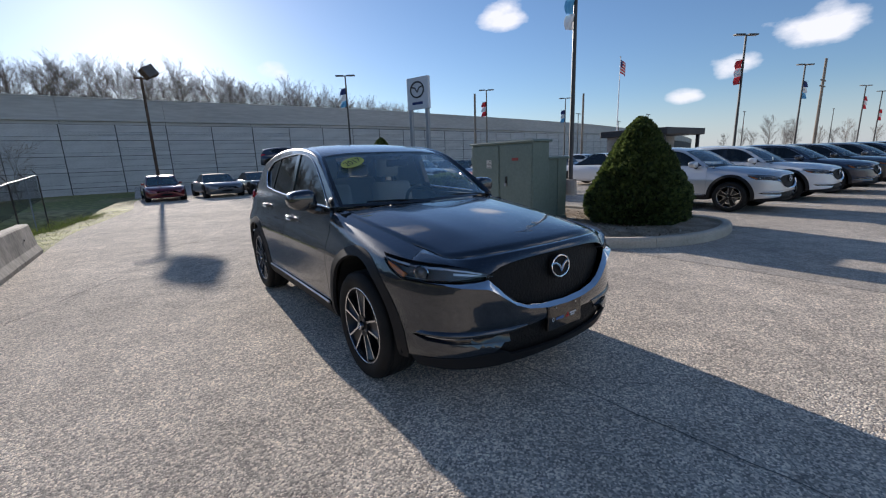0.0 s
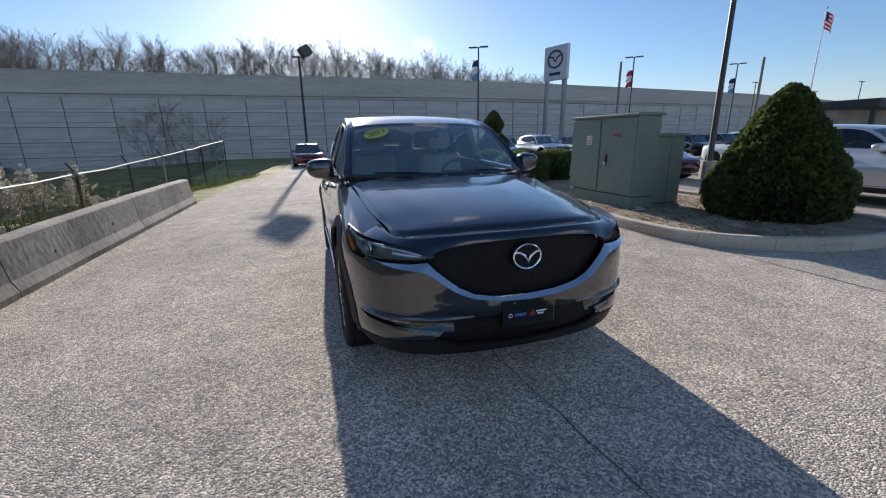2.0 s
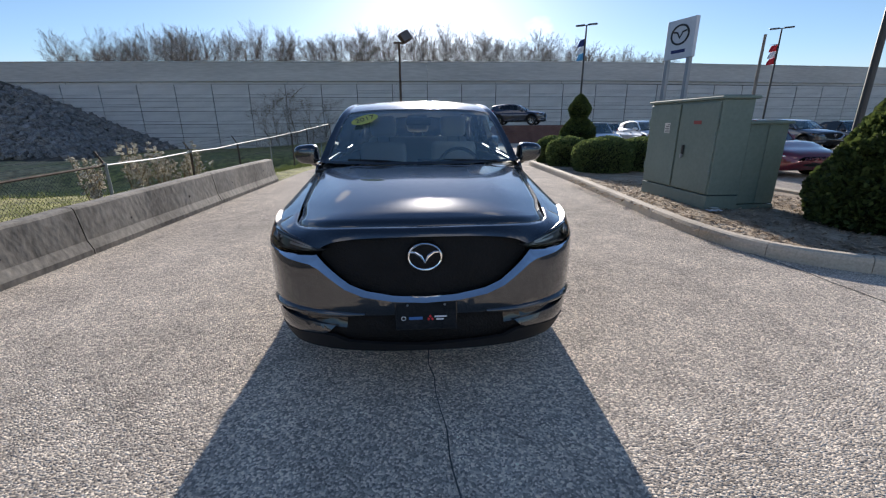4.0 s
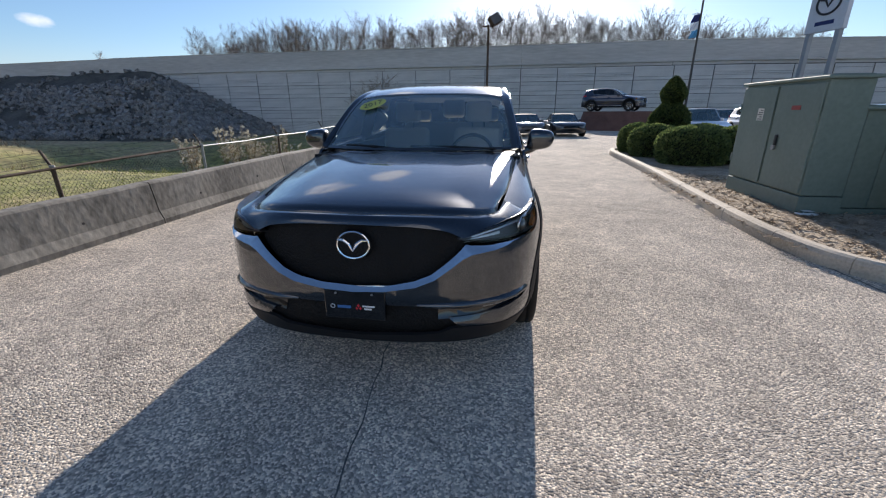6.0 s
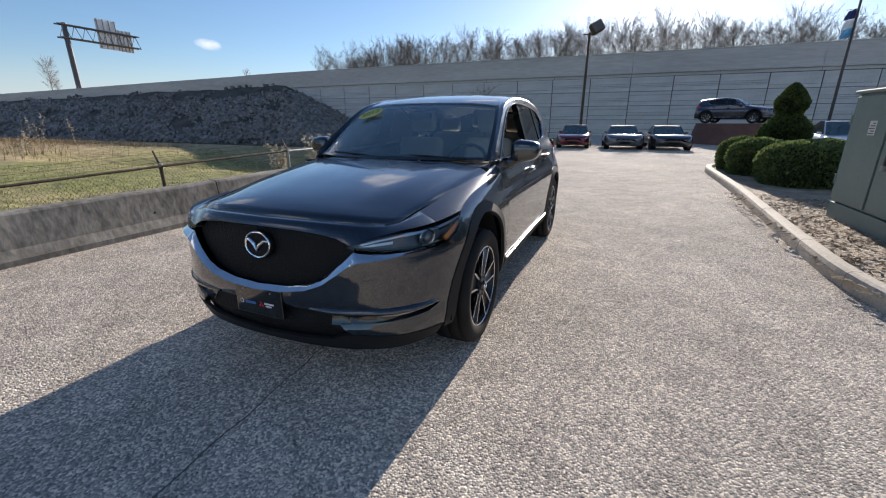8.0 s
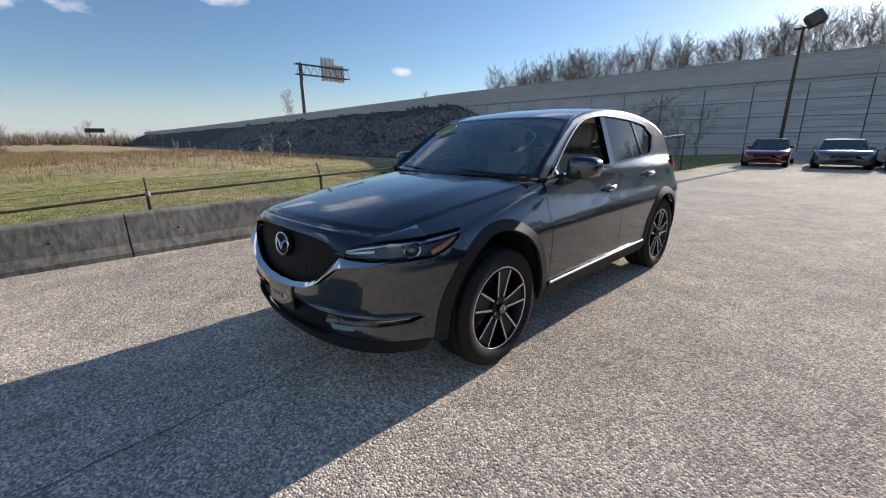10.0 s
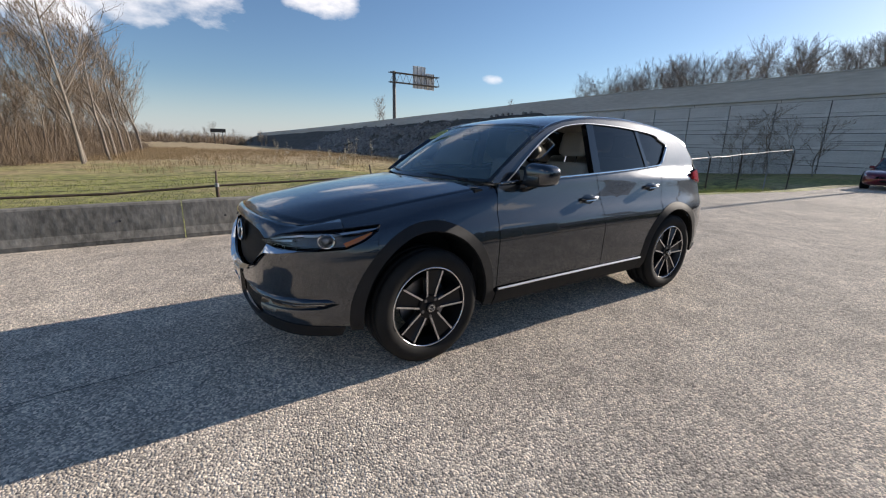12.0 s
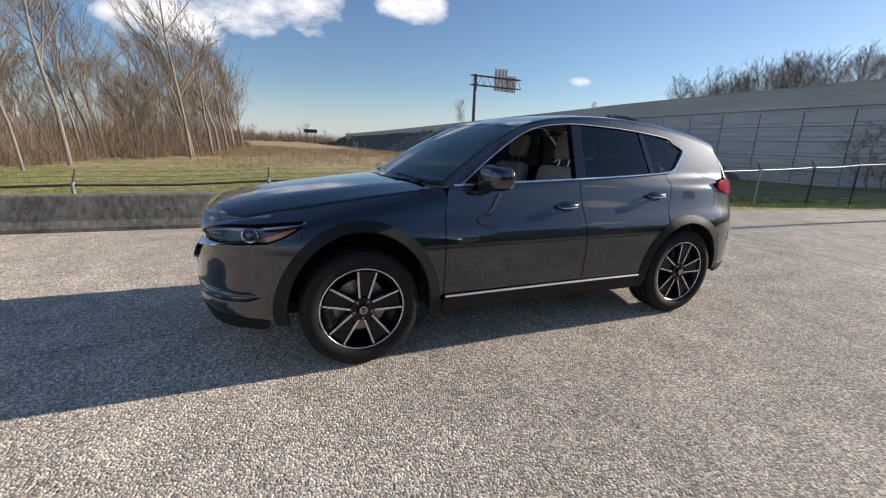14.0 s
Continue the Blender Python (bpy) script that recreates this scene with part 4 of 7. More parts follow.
M_TRIMGREY = plain("dull_lamp_glass", (0.10, 0.095, 0.09), 0.35)
flood = thing("flood_lamp", "tilted square floodlight on a rusty brown pole", "flood lamp", m=pose(-0.95, 25.8, -0.13) @ Matrix.Scale(1.155, 4))
part("pole", piped([(0, 0, 0), (0.03, 0, 5.55)], [0.075, 0.055], 10), M_RUST, flood)
part("cross_arm", boxed((-0.28, -0.03, 5.45), (0.22, 0.03, 5.52), 0.008), M_RUST, flood)
bm = bmesh.new()
box(bm, (-0.30, -0.16, -0.26), (0.30, 0.16, 0.26), 0.03)
bm.transform(pose(0.36, 0, 5.78, -18, -28, 30))
fh = part("head", bm, M_RUST, flood)
bm = bmesh.new()
box(bm, (-0.26, -0.172, -0.22), (0.26, -0.162, 0.22))
bm.transform(pose(0.36, 0, 5.78, -18, -28, 30))
part("lens", bm, M_TRIMGREY, fh, "dull dark lamp glass")
part("bracket", piped([(0.12, 0, 5.5), (0.3, 0, 5.62)], 0.03, 8), M_RUST, fh)

sign = thing("pylon_sign", "white square sign with dark winged ring on grey posts", "sign", m=pose(26.05, 39.95, 0, 0, 0, -74))
part("board", boxed((-1.62, -0.22, 7.28), (1.62, 0.22, 10.8), 0.05), M_SIGNGREY, sign)
for s in (-1, 1):
    part("post", boxed((1.25 * s - 0.2, -0.2, -0.8), (1.25 * s + 0.2, 0.2, 7.275), 0.03), M_GREYPOLE, sign)


def torus(bm, R, r, m, a0=0.0, a1=2 * math.pi, n=32, sides=8, squash=(1, 1)):
    pts = [m @ Vector((R * squash[0] * math.cos(lerp(a0, a1, i / n)), R * squash[1] * math.sin(lerp(a0, a1, i / n)), 0)) for i in range(n + 1)]
    tube(bm, pts, r, sides, False)


for s in (-1, 1):
    bm = bmesh.new()
    torus(bm, 0.85, 0.09, pose(0, 0.24 * s, 9.42, 90, 0, 0), squash=(1.15, 1))
    part("ring", bm, M_INK, sign)
    bm = bmesh.new()
    tube(bm, [(-0.75, 0.24 * s, 9.72), (-0.3, 0.24 * s, 9.62), (0, 0.24 * s, 9.12), (0.3, 0.24 * s, 9.62), (0.75, 0.24 * s, 9.72)], 0.08, 8)
    part("wing", bm, M_INK, sign)
    part("writing_bar", boxed((-0.8, 0.225 * s - 0.012, 7.78), (0.8, 0.225 * s + 0.012, 8.08)), M_NAVY, sign)

flagpole = thing("flagpole", "tall pale flagpole with a small striped flag", "flagpole", m=pose(52.9, 31.0, -0.15) @ Matrix.Diagonal((1.1, 1.1, 1.155, 1)))
part("pole", piped([(0, 0, -0.2), (0, 0, 12.2)], [0.09, 0.04], 10), M_WHITE, flagpole)
bm = bmesh.new()
bmesh.ops.create_icosphere(bm, subdivisions=2, radius=0.09, matrix=Matrix.Translation((0, 0, 12.25)))
part("finial", bm, M_GREYPOLE, flagpole)
fl = new("flag")
fl.parent = flagpole
for i in range(9):
    z1 = 12.0 - 0.16 * i
    bm = bmesh.new()
    sheet(bm, lambda u, v: (0.06 + u * 1.1, 0.10 * math.sin(u * 6), lerp(z1 - 0.158, z1, v) - u * u * 0.55), 8, 1)
    part("stripe", bm, M_RED if i % 2 == 0 else M_WHITE, fl)
bm = bmesh.new()
sheet(bm, lambda u, v: (0.06 + u * 0.5, 0.10 * math.sin(u * 0.5 / 1.1 * 6) - 0.012, lerp(11.3, 12.0, v) - (u * 0.45) ** 2 * 0.55), 5, 1)
part("canton", bm, M_NAVY, fl)

gantry = thing("highway_gantry", "grey cantilever sign gantry on the highway seen from behind", "sign gantry", m=pose(-123.9, 63.0, 7.2, 0, 0, 90) @ Matrix.Diagonal((1.02, 1.26, 1.26, 1)))
part("column", piped([(0, 0, 0), (0, 0, 12.9)], [0.55, 0.5], 12), M_GANTRY, gantry)
for z in (10.3, 12.6):
    for y in (-0.5, 0.5):
        part("chord", piped([(-1.6, y, z), (16.5, y * 1.0, z - 0.1)], 0.13, 6), M_GANTRY, gantry)
for i in range(8):
    x0 = -1.6 + 2.25 * i
    part("brace", piped([(x0, -0.5, 10.3), (x0 + 1.12, -0.5, 12.6)], 0.065, 5), M_GANTRY, gantry)
    part("brace", piped([(x0 + 1.12, -0.5, 12.6), (x0 + 2.25, -0.5, 10.3)], 0.065, 5), M_GANTRY, gantry)
for x0, x1, z0, z1 in ((7.3, 12.0, 9.4, 14.9), (12.1, 15.4, 9.3, 13.4)):
    pn = part("sign_panel", boxed((x0, 0.7, z0), (x1, 0.85, z1)), M_HAZESIGN, gantry, "bare metal back of a road sign")
    for k in range(4):
        xk = lerp(x0 + 0.3, x1 - 0.3, k / 3)
        part("stiffener", boxed((xk - 0.04, 0.5, z0), (xk + 0.04, 0.7, z1)), M_GREYPOLE, pn)

board = thing("message_board", "distant black message board beside the highway", "sign", m=pose(-190, 17.6, 1.85) @ Matrix.Scale(0.6, 4))
part("panel", boxed((-0.3, -4.5, 3.6), (0.3, 4.5, 6.0)), M_BLACK, board)
for y in (-2.5, 2.5):
    part("post", boxed((-0.2, y - 0.2, -6), (0.2, y + 0.2, 3.6)), M_BLACK, board)

for x, y, h in ((59.8, 11.2, 10.6), (45.3, 31.2, 9.1), (33, 38, 9.3)):
    up = thing("utility_pole", "weathered wooden utility pole with crossarms", "utility pole", m=pose(x, y, floor_z(y) - 0.02))
    part("pole", piped([(0, 0, -0.2), (0, 0, h)], [0.17, 0.12], 10), M_BARK, up)
    if h > 9.5:
        for z in (h - 2.3, h - 2.9):
            part("crossarm", boxed((-0.9, -0.06, z), (0.9, 0.06, z + 0.12)), M_BARK, up)

shed = thing("canopy_building", "low dark flat-roofed canopy building across the lot", "building", m=pose(36.5, 17.5, -0.21))
part("roof", boxed((-3.5, -3, 3.0), (3.5, 3, 3.55), 0.05), M_DARKROOF, shed)
part("wall", boxed((-3.0, -0.6, 0), (3.0, 2.6, 2.99)), M_CONC, shed)
for x in (-3.1, 3.1):
    part("column", boxed((x - 0.12, -2.7, 0), (x + 0.12, -2.46, 2.99)), M_DARKROOF, shed)

# ---- bare trees ----
def bare_tree(seed, height, trunk_r, limbs, branches, twigs, first, spread, fine, lean=(0.0, 0.0), full=False, bend=0.035):
    """Tapered trunk, limbs that leave it from the share `first` of its height, branches and twigs."""
    rnd = random.Random(seed)
    trunk, crown = ([], []), ([], [])

    def seg(store, pts, radii, sides):
        vs, fs = store
        prev = None
        for i, (c, r) in enumerate(zip(pts, radii)):
            d = (pts[min(i + 1, len(pts) - 1)] - pts[max(0, i - 1)]).normalized()
            a = d.orthogonal().normalized()
            b = d.cross(a)
            s = len(vs)
            if r <= 0:
                vs.append(tuple(c))
                fs.extend((prev + k, prev + (k + 1) % sides, s) for k in range(sides))
                return
            vs.extend(tuple(c + (a * math.cos(6.2832 * k / sides) + b * math.sin(6.2832 * k / sides)) * r) for k in range(sides))
            if prev is not None:
                fs.extend((prev + k, prev + (k + 1) % sides, s + (k + 1) % sides, s + k) for k in range(sides))
            prev = s

    def wander(p, d, length, n, bend, rise):
        pts = [p]
        for _ in range(n):
            d = (d + Vector((rnd.gauss(0, bend), rnd.gauss(0, bend), rise))).normalized()
            pts.append(pts[-1] + d * length / n)
        return pts

    def off(d, amount):
        side = d.orthogonal().normalized()
        side.rotate(Matrix.Rotation(rnd.uniform(0, 6.2832), 3, d))
        return (d + side * amount).normalized()

    stem = wander(Vector((0, 0, -0.4)), Vector((lean[0], lean[1], 1)).normalized(), height, 9, bend, 0.03)
    seg(trunk, stem, [trunk_r * (1 - 0.93 * (i / 9) ** 0.9) for i in range(10)], 8)
    for k in range(limbs):
        f = first + (0.97 - first) * (k + rnd.random() * 0.8) / limbs
        i = min(8, int(f * 9))
        p = stem[i].lerp(stem[i + 1], f * 9 - i)
        d = off((stem[i + 1] - stem[i]).normalized(), spread * rnd.uniform(0.7, 1.3))
        length = height * (0.42 * (1 - f) + 0.13) * rnd.uniform(0.7, 1.25)
        if full:
            length = height * (0.15 + 0.23 * math.sin(math.pi * min(1, f * 1.02))) * rnd.uniform(0.7, 1.25)
        r = max(fine * 1.6, trunk_r * (1 - 0.93 * f) * 0.5)
        limb = wander(p, d, length, 4, 0.14, 0.03 if full else 0.07)
        seg(trunk if r > 0.04 else crown, limb, [r, r * 0.8, r * 0.6, r * 0.42, fine], 5)
        for m in range(branches):
            g = 0.15 + 0.85 * (m + rnd.random()) / branches
            q = min(3, int(g * 4))
            bp = limb[q].lerp(limb[q + 1], g * 4 - q)
            bd = off((limb[q + 1] - limb[q]).normalized(), rnd.uniform(0.45, 0.9))
            bl = length * rnd.uniform(0.25, 0.5) * (1.15 - 0.5 * g)
            branch = wander(bp, bd, bl, 2, 0.14, 0.12)
            seg(crown, branch, [max(fine * 1.2, r * 0.35), fine * 1.1, fine * 0.7], 3)
            for w in range(twigs):
                e = (w + rnd.random()) / twigs
                z = min(1, int(e * 2))
                tp = branch[z].lerp(branch[z + 1], e * 2 - z)
                td = off((branch[z + 1] - branch[z]).normalized(), rnd.uniform(0.4, 0.9))
                tl = bl * rnd.uniform(0.3, 0.6)
                seg(crown, [tp, tp + td * tl + Vector((0, 0, 0.12 * tl))], [fine * 0.8, 0], 3)
    return trunk, crown


def tree_thing(store, label, at, turn, s, group):
    t = thing("bare_tree", label, "tree", group, m=pose(at[0], at[1], at[2], 0, 0, turn) @ Matrix.Scale(s, 4))
    raw("trunk", *store[0], M_BARK, t)
    raw("crown", *store[1], M_HAZETWIG if "highway" in label else M_TWIG, t)
    return t


random.seed(77)
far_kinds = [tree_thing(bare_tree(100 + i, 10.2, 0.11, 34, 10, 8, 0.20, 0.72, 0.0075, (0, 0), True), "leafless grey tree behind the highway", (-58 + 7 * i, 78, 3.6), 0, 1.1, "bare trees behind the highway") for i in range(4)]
px, i = -61.0, 0
while px < 62:
    i += 1
    px += random.uniform(0.7, 1.2)
    s = random.uniform(0.92, 1.06) * (1 - 0.2 * smooth01(15, 60, px) - 0.14 * smooth01(-40, -60, px))
    copy_thing(far_kinds[i % 4], pose(px, 74 + random.uniform(0, 12) + max(0, px - 20) * 0.3, 3.6 + random.uniform(-0.4, 0.6), 0, 0, random.uniform(0, 360)) @ Matrix.Scale(s * 1.06, 4))
wood_kinds = [
    tree_thing(bare_tree(200, 21.0, 0.155, 22, 9, 7, 0.24, 0.70, 0.012, (0.0, -0.05), False, 0.06), "tall forked leafless tree at the edge of the wood", (-38.0, -6.4, -0.75), 0, 0.86, "bare trees of the wood"),
    tree_thing(bare_tree(201, 18.0, 0.145, 18, 9, 7, 0.34, 0.75, 0.012, (0.0, -0.05), False, 0.07), "tall leaning leafless tree at the edge of the wood", (-27.2, -10.9, -0.75), 0, 0.9, "bare trees of the wood"),
    tree_thing(bare_tree(202, 14.0, 0.15, 18, 9, 7, 0.28, 0.80, 0.011, (0.03, -0.02), False, 0.08), "slender leafless tree at the edge of the wood", (-57.0, -9.6, -0.7), 0, 1.0, "bare trees of the wood"),
    tree_thing(bare_tree(203, 9.5, 0.065, 18, 8, 7, 0.08, 0.75, 0.009, (0.0, 0.04), True, 0.10), "young leafless tree in the wood", (-45, -9, -0.7), 120, 1.0, "bare trees of the wood"),
    tree_thing(bare_tree(204, 10.5, 0.075, 17, 8, 7, 0.10, 0.62, 0.009, (0.0, -0.10), True, 0.12), "young leaning leafless tree in the wood", (-49, -11, -0.7), 30, 1.0, "bare trees of the wood"),
]
spots = [(-21.3, -10.6, 1, 0.62), (-34, -12.5, 1, 0.72), (-43.8, -5.3, 2, 0.9), (-41, -6.6, 2, 0.8), (-49, -5.2, 2, 1.0), (-46, -15, 1, 0.85), (-56, -4.9, 2, 1.0), (-78, -4.2, 2, 1.0), (-49, -12.4, 2, 0.95), (-70, -3.8, 2, 1.05), (-64, -4.6, 2, 0.95), (-74, -5.2, 2, 0.9), (-60, -7, 2, 1.05), (-32, -16, 2, 1.0), (-27, -17.5, 1, 0.9), (-40, -13.5, 2, 0.9), (-84, -4.6, 2, 0.85)]
for x, y, k, s in spots:
    copy_thing(wood_kinds[k], pose(x, y, land(x, y), 0, 0, random.uniform(-50, 50)) @ Matrix.Scale(s, 4))


def wood_edge(x):
    return curve_at([(-110, -4.8), (-80, -4.9), (-60, -5.7), (-48, -6.8), (-40, -8.6), (-32, -11.8), (-24, -13.2), (-18, -15)], x)


for i in range(105):
    x = random.uniform(-95, -24)
    y = wood_edge(x) - 0.8 - random.random() ** 1.4 * 20
    copy_thing(wood_kinds[3 + i % 2], pose(x, y, land(x, y), 0, 0, random.uniform(0, 360)) @ Matrix.Scale(random.uniform(0.6, 1.05), 4))
for x, y, s in ((-142, 66, 0.9), (-150, 71, 0.5), (-44, 57.5, 0.16), (-62, 57.4, 0.26)):
    copy_thing(far_kinds[1], pose(x, y, 7.2, 0, 0, 50) @ Matrix.Scale(s, 4))
for i in range(16):
    copy_thing(far_kinds[i % 4], pose(random.uniform(-330, -200), random.uniform(-40, 40), -0.5, 0, 0, i * 50) @ Matrix.Scale(random.uniform(0.5, 0.8), 4))
for i in range(20):
    copy_thing(far_kinds[i % 4], pose(120 + random.uniform(0, 60), random.uniform(5, 60), -0.2, 0, 0, i * 50) @ Matrix.Scale(random.uniform(0.45, 0.8), 4))

# undergrowth: many thin stems
def stems(name, label, cat, spots, tall, per, material, seed, r=0.008, lean=0.28):
    rnd = random.Random(seed)
    vs, fs = [], []
    for x, y in spots:
        z = land(x, y)
        for _ in range(per):
            p = Vector((x + rnd.gauss(0, 0.5), y + rnd.gauss(0, 0.5), z - 0.05))
            d = Vector((rnd.gauss(0, lean), rnd.gauss(0, lean), 1)).normalized()
            hgt = tall * rnd.uniform(0.4, 1.15)
            q = p + d * hgt * 0.55
            e = p + d * hgt + Vector((rnd.gauss(0, 0.12), rnd.gauss(0, 0.12), 0)) * hgt
            b = len(vs)
            w = Vector((rnd.uniform(-1, 1), rnd.uniform(-1, 1), 0)).normalized() * r
            u = Vector((-w.y, w.x, 0))
            vs += [p + w, p - w * 0.5 + u, p - w * 0.5 - u, q + w * 0.8, q - w * 0.4 + u * 0.8, q - w * 0.4 - u * 0.8, e]
            fs += [(b, b + 1, b + 4, b + 3), (b + 1, b + 2, b + 5, b + 4), (b + 2, b, b + 3, b + 5), (b + 3, b + 4, b + 6), (b + 4, b + 5, b + 6), (b + 5, b + 3, b + 6)]
    return tagged(raw(name, [tuple(v) for v in vs], fs, material), label, cat, kind="stuff")


random.seed(31)
brush = []
for i in range(1000):
    x = random.uniform(-95, -22)
    brush.append((x, wood_edge(x) + 0.6 - random.random() ** 1.2 * 16))
stems("undergrowth", "tangled leafless brown brush under the trees", "brush", brush, 1.9, 34, M_TWIG, 8, 0.010, 0.62)
thicket = [(x, wood_edge(x) - 1.5 - 12 * random.random()) for x in (random.uniform(-90, -20) for _ in range(420))]
stems("thicket", "tall thin leafless saplings and brambles inside the wood", "brush", thicket, 4.4, 16, M_TWIG, 14, 0.013, 0.30)
far_belt = [(random.uniform(-420, -230), random.uniform(-70, 190)) for _ in range(700)]
stems("far_woods", "low line of leafless woods along the horizon", "woods", far_belt, 7.0, 16, M_TWIG, 83, 0.09, 0.35)
random.seed(32)
dry = [(-24 - 60 * random.random() ** 0.6, random.uniform(-5, 26)) for _ in range(1500)] + [(x, wood_edge(x) + 0.5 + 7 * random.random() ** 1.5) for x in (random.uniform(-95, -42) for _ in range(700))]
stems("dry_grass", "tall dry tan grass in the field", "dry grass", dry, 0.65, 13, M_DRY, 9, 0.010)
near_grass = [(-4.8 - 18 * random.random() ** 1.4, random.uniform(-13, 16)) for _ in range(2000)]
near_grass = [(x, y) for x, y in near_grass if x < lot_left(y) - (0.9 if y < 7.5 else 0.15)]
stems("grass_tufts", "short uneven green grass tufts", "grass", near_grass, 0.15, 18, M_BLADE, 10, 0.006)
fringe = [(lot_left(y) - random.uniform(0.05, 1.0), y) for y in [7.6 + 0.05 * i for i in range(200)]]
stems("grass_verge", "short bright grass along the asphalt edge", "grass", fringe, 0.09, 40, M_BLADE, 12, 0.005)
# tall dead weeds with pale seed heads
random.seed(57)
WEED_AT = [(-33.2, 12.8, 2.8), (-33.9, 12.4, 2.0), (-32.3, 14.4, 2.7), (-39, 11.7, 1.7), (-37.6, 12.2, 1.5), (-51.7, 8.8, 3.6), (-48, 9.4, 2.2), (-45, 9.8, 2.0), (-27.5, 9.4, 1.0), (-34.4, 12.2, 1.2)] + [(random.gauss(-6.9, 0.25), random.uniform(5.8, 12), random.uniform(0.9, 1.5)) for _ in range(22)]
for wx, wy, tall in WEED_AT:
    wd = thing("dry_weed", "tall dead weed with pale fluffy seed heads", "weed", "dead weeds in the field", m=pose(wx, wy, land(wx, wy) - 0.03))
    vs, fs = [], []
    for k in range(random.randint(2, 4)):
        lean = Vector((random.gauss(0, 0.16), random.gauss(0, 0.16), 1)) * tall * random.uniform(0.65, 1.0)
        part("stalk", piped([(0, 0, 0), lean * 0.5, lean], [0.012, 0.010, 0.006], 5), M_DRY, wd)
        for j in range(14):
            c = lean * random.uniform(0.35, 1.0) + Vector((random.gauss(0, 0.05), random.gauss(0, 0.05), 0))
            for q in range(4):
                b, r = len(vs), random.uniform(0.02, 0.05)
                d = Vector((random.gauss(0, 1), random.gauss(0, 1), random.gauss(0, 1))).normalized() * r
                e = d.orthogonal().normalized() * r
                vs += [tuple(c + d), tuple(c + e), tuple(c - d), tuple(c - e)]
                fs.append((b, b + 1, b + 2, b + 3))
    raw("seed_fluff", vs, fs, M_PALEWEED, wd)["kind"] = "stuff"
random.seed(61)
for x, y, q in ((-15.5, 47, 0.62), (-13.6, 47.6, 0.70), (-12.0, 47.2, 0.58), (-14.4, 46.4, 0.5), (-10.2, 47.8, 0.55), (-16.8, 47.8, 0.5)):
    sh = copy_thing(wood_kinds[3], pose(x, y, land(x, y) - 0.1, 0, 0, random.uniform(0, 360)) @ Matrix.Diagonal((q * 1.25, q * 1.25, q, 1)))
    tagged(sh, "leafless dark shrub standing against the concrete wall", "shrub", "bare shrubs at the wall")

# ---- the sport utility car ----
M_PAINT = paint("grey_metallic_lacquer", (0.011, 0.019, 0.030), 0.65, 0.27)
M_CLAD = mat("textured_black_plastic", (0.010, 0.010, 0.011), (0.018, 0.018, 0.019), 0.55, 0, 4, 260, 0.15, 0.001, spec=0.22)
M_GLOSSBLACK = plain("gloss_black_plastic", (0.006, 0.006, 0.007), 0.08, 0, 0.6)
M_CHROME = plain("chrome", (0.86, 0.87, 0.88), 0.05, 1.0)
M_BRIGHT = plain("brushed_bright_metal", (0.88, 0.88, 0.89), 0.38, 1.0)
M_SATIN = plain("satin_silver", (0.5, 0.51, 0.53), 0.3, 1.0)
M_GRILLE = mat("grille_mesh", (0.002, 0.002, 0.002), (0.006, 0.006, 0.007), 0.6, 0, 6, 75, 0.8, 0.01, spec=0.25)
M_WELL = plain("wheel_well_liner", (0.006, 0.006, 0.006), 0.9)
M_RUBBER = mat("tyre_rubber", (0.009, 0.009, 0.009), (0.018, 0.0175, 0.017), 0.7, 0, 6, 120, 0.2, 0.002, spec=0.2)
M_RIMDARK = plain("dark_alloy", (0.02, 0.02, 0.022), 0.3, 0.6)
M_RIMFACE = plain("machined_alloy", (0.68, 0.69, 0.71), 0.2, 1.0)
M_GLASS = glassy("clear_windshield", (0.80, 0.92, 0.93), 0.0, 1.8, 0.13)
M_TINT = glassy("privacy_glass", (0.05, 0.055, 0.06), 0.0, 1.6)
M_HALFTINT = glassy("tinted_side_glass", (0.09, 0.105, 0.11), 0.0, 1.6)
M_LENS = glassy("clear_lamp_lens", (0.95, 0.96, 0.97), 0.0, 1.4)
M_TAIL = plain("red_lamp_plastic", (0.45, 0.006, 0.012), 0.15, 0, 0.5)
M_AMBER = plain("amber_lamp_plastic", (0.95, 0.27, 0.04), 0.2, 0, 0.5)
M_LEATHER = mat("pale_beige_leather", (0.50, 0.46, 0.40), (0.58, 0.54, 0.48), 0.55, 0, 3, 90, 0.15, 0.002)
M_TRIMDARK = mat("dark_soft_trim", (0.030, 0.030, 0.031), (0.055, 0.055, 0.056), 0.8, 0, 3, 120, 0.2, 0.002)
M_LINER = mat("pale_grey_headliner", (0.40, 0.40, 0.39), (0.48, 0.48, 0.47), 0.9, 0, 3, 90, 0.15, 0.002)
M_YELLOW = plain("yellow_sticker", (0.52, 0.54, 0.13), 0.6)
M_LAMPBOWL = plain("lamp_bowl", (0.10, 0.10, 0.102), 0.3, 0.8)
M_DISC = plain("brake_steel", (0.25, 0.25, 0.26), 0.35, 1.0)

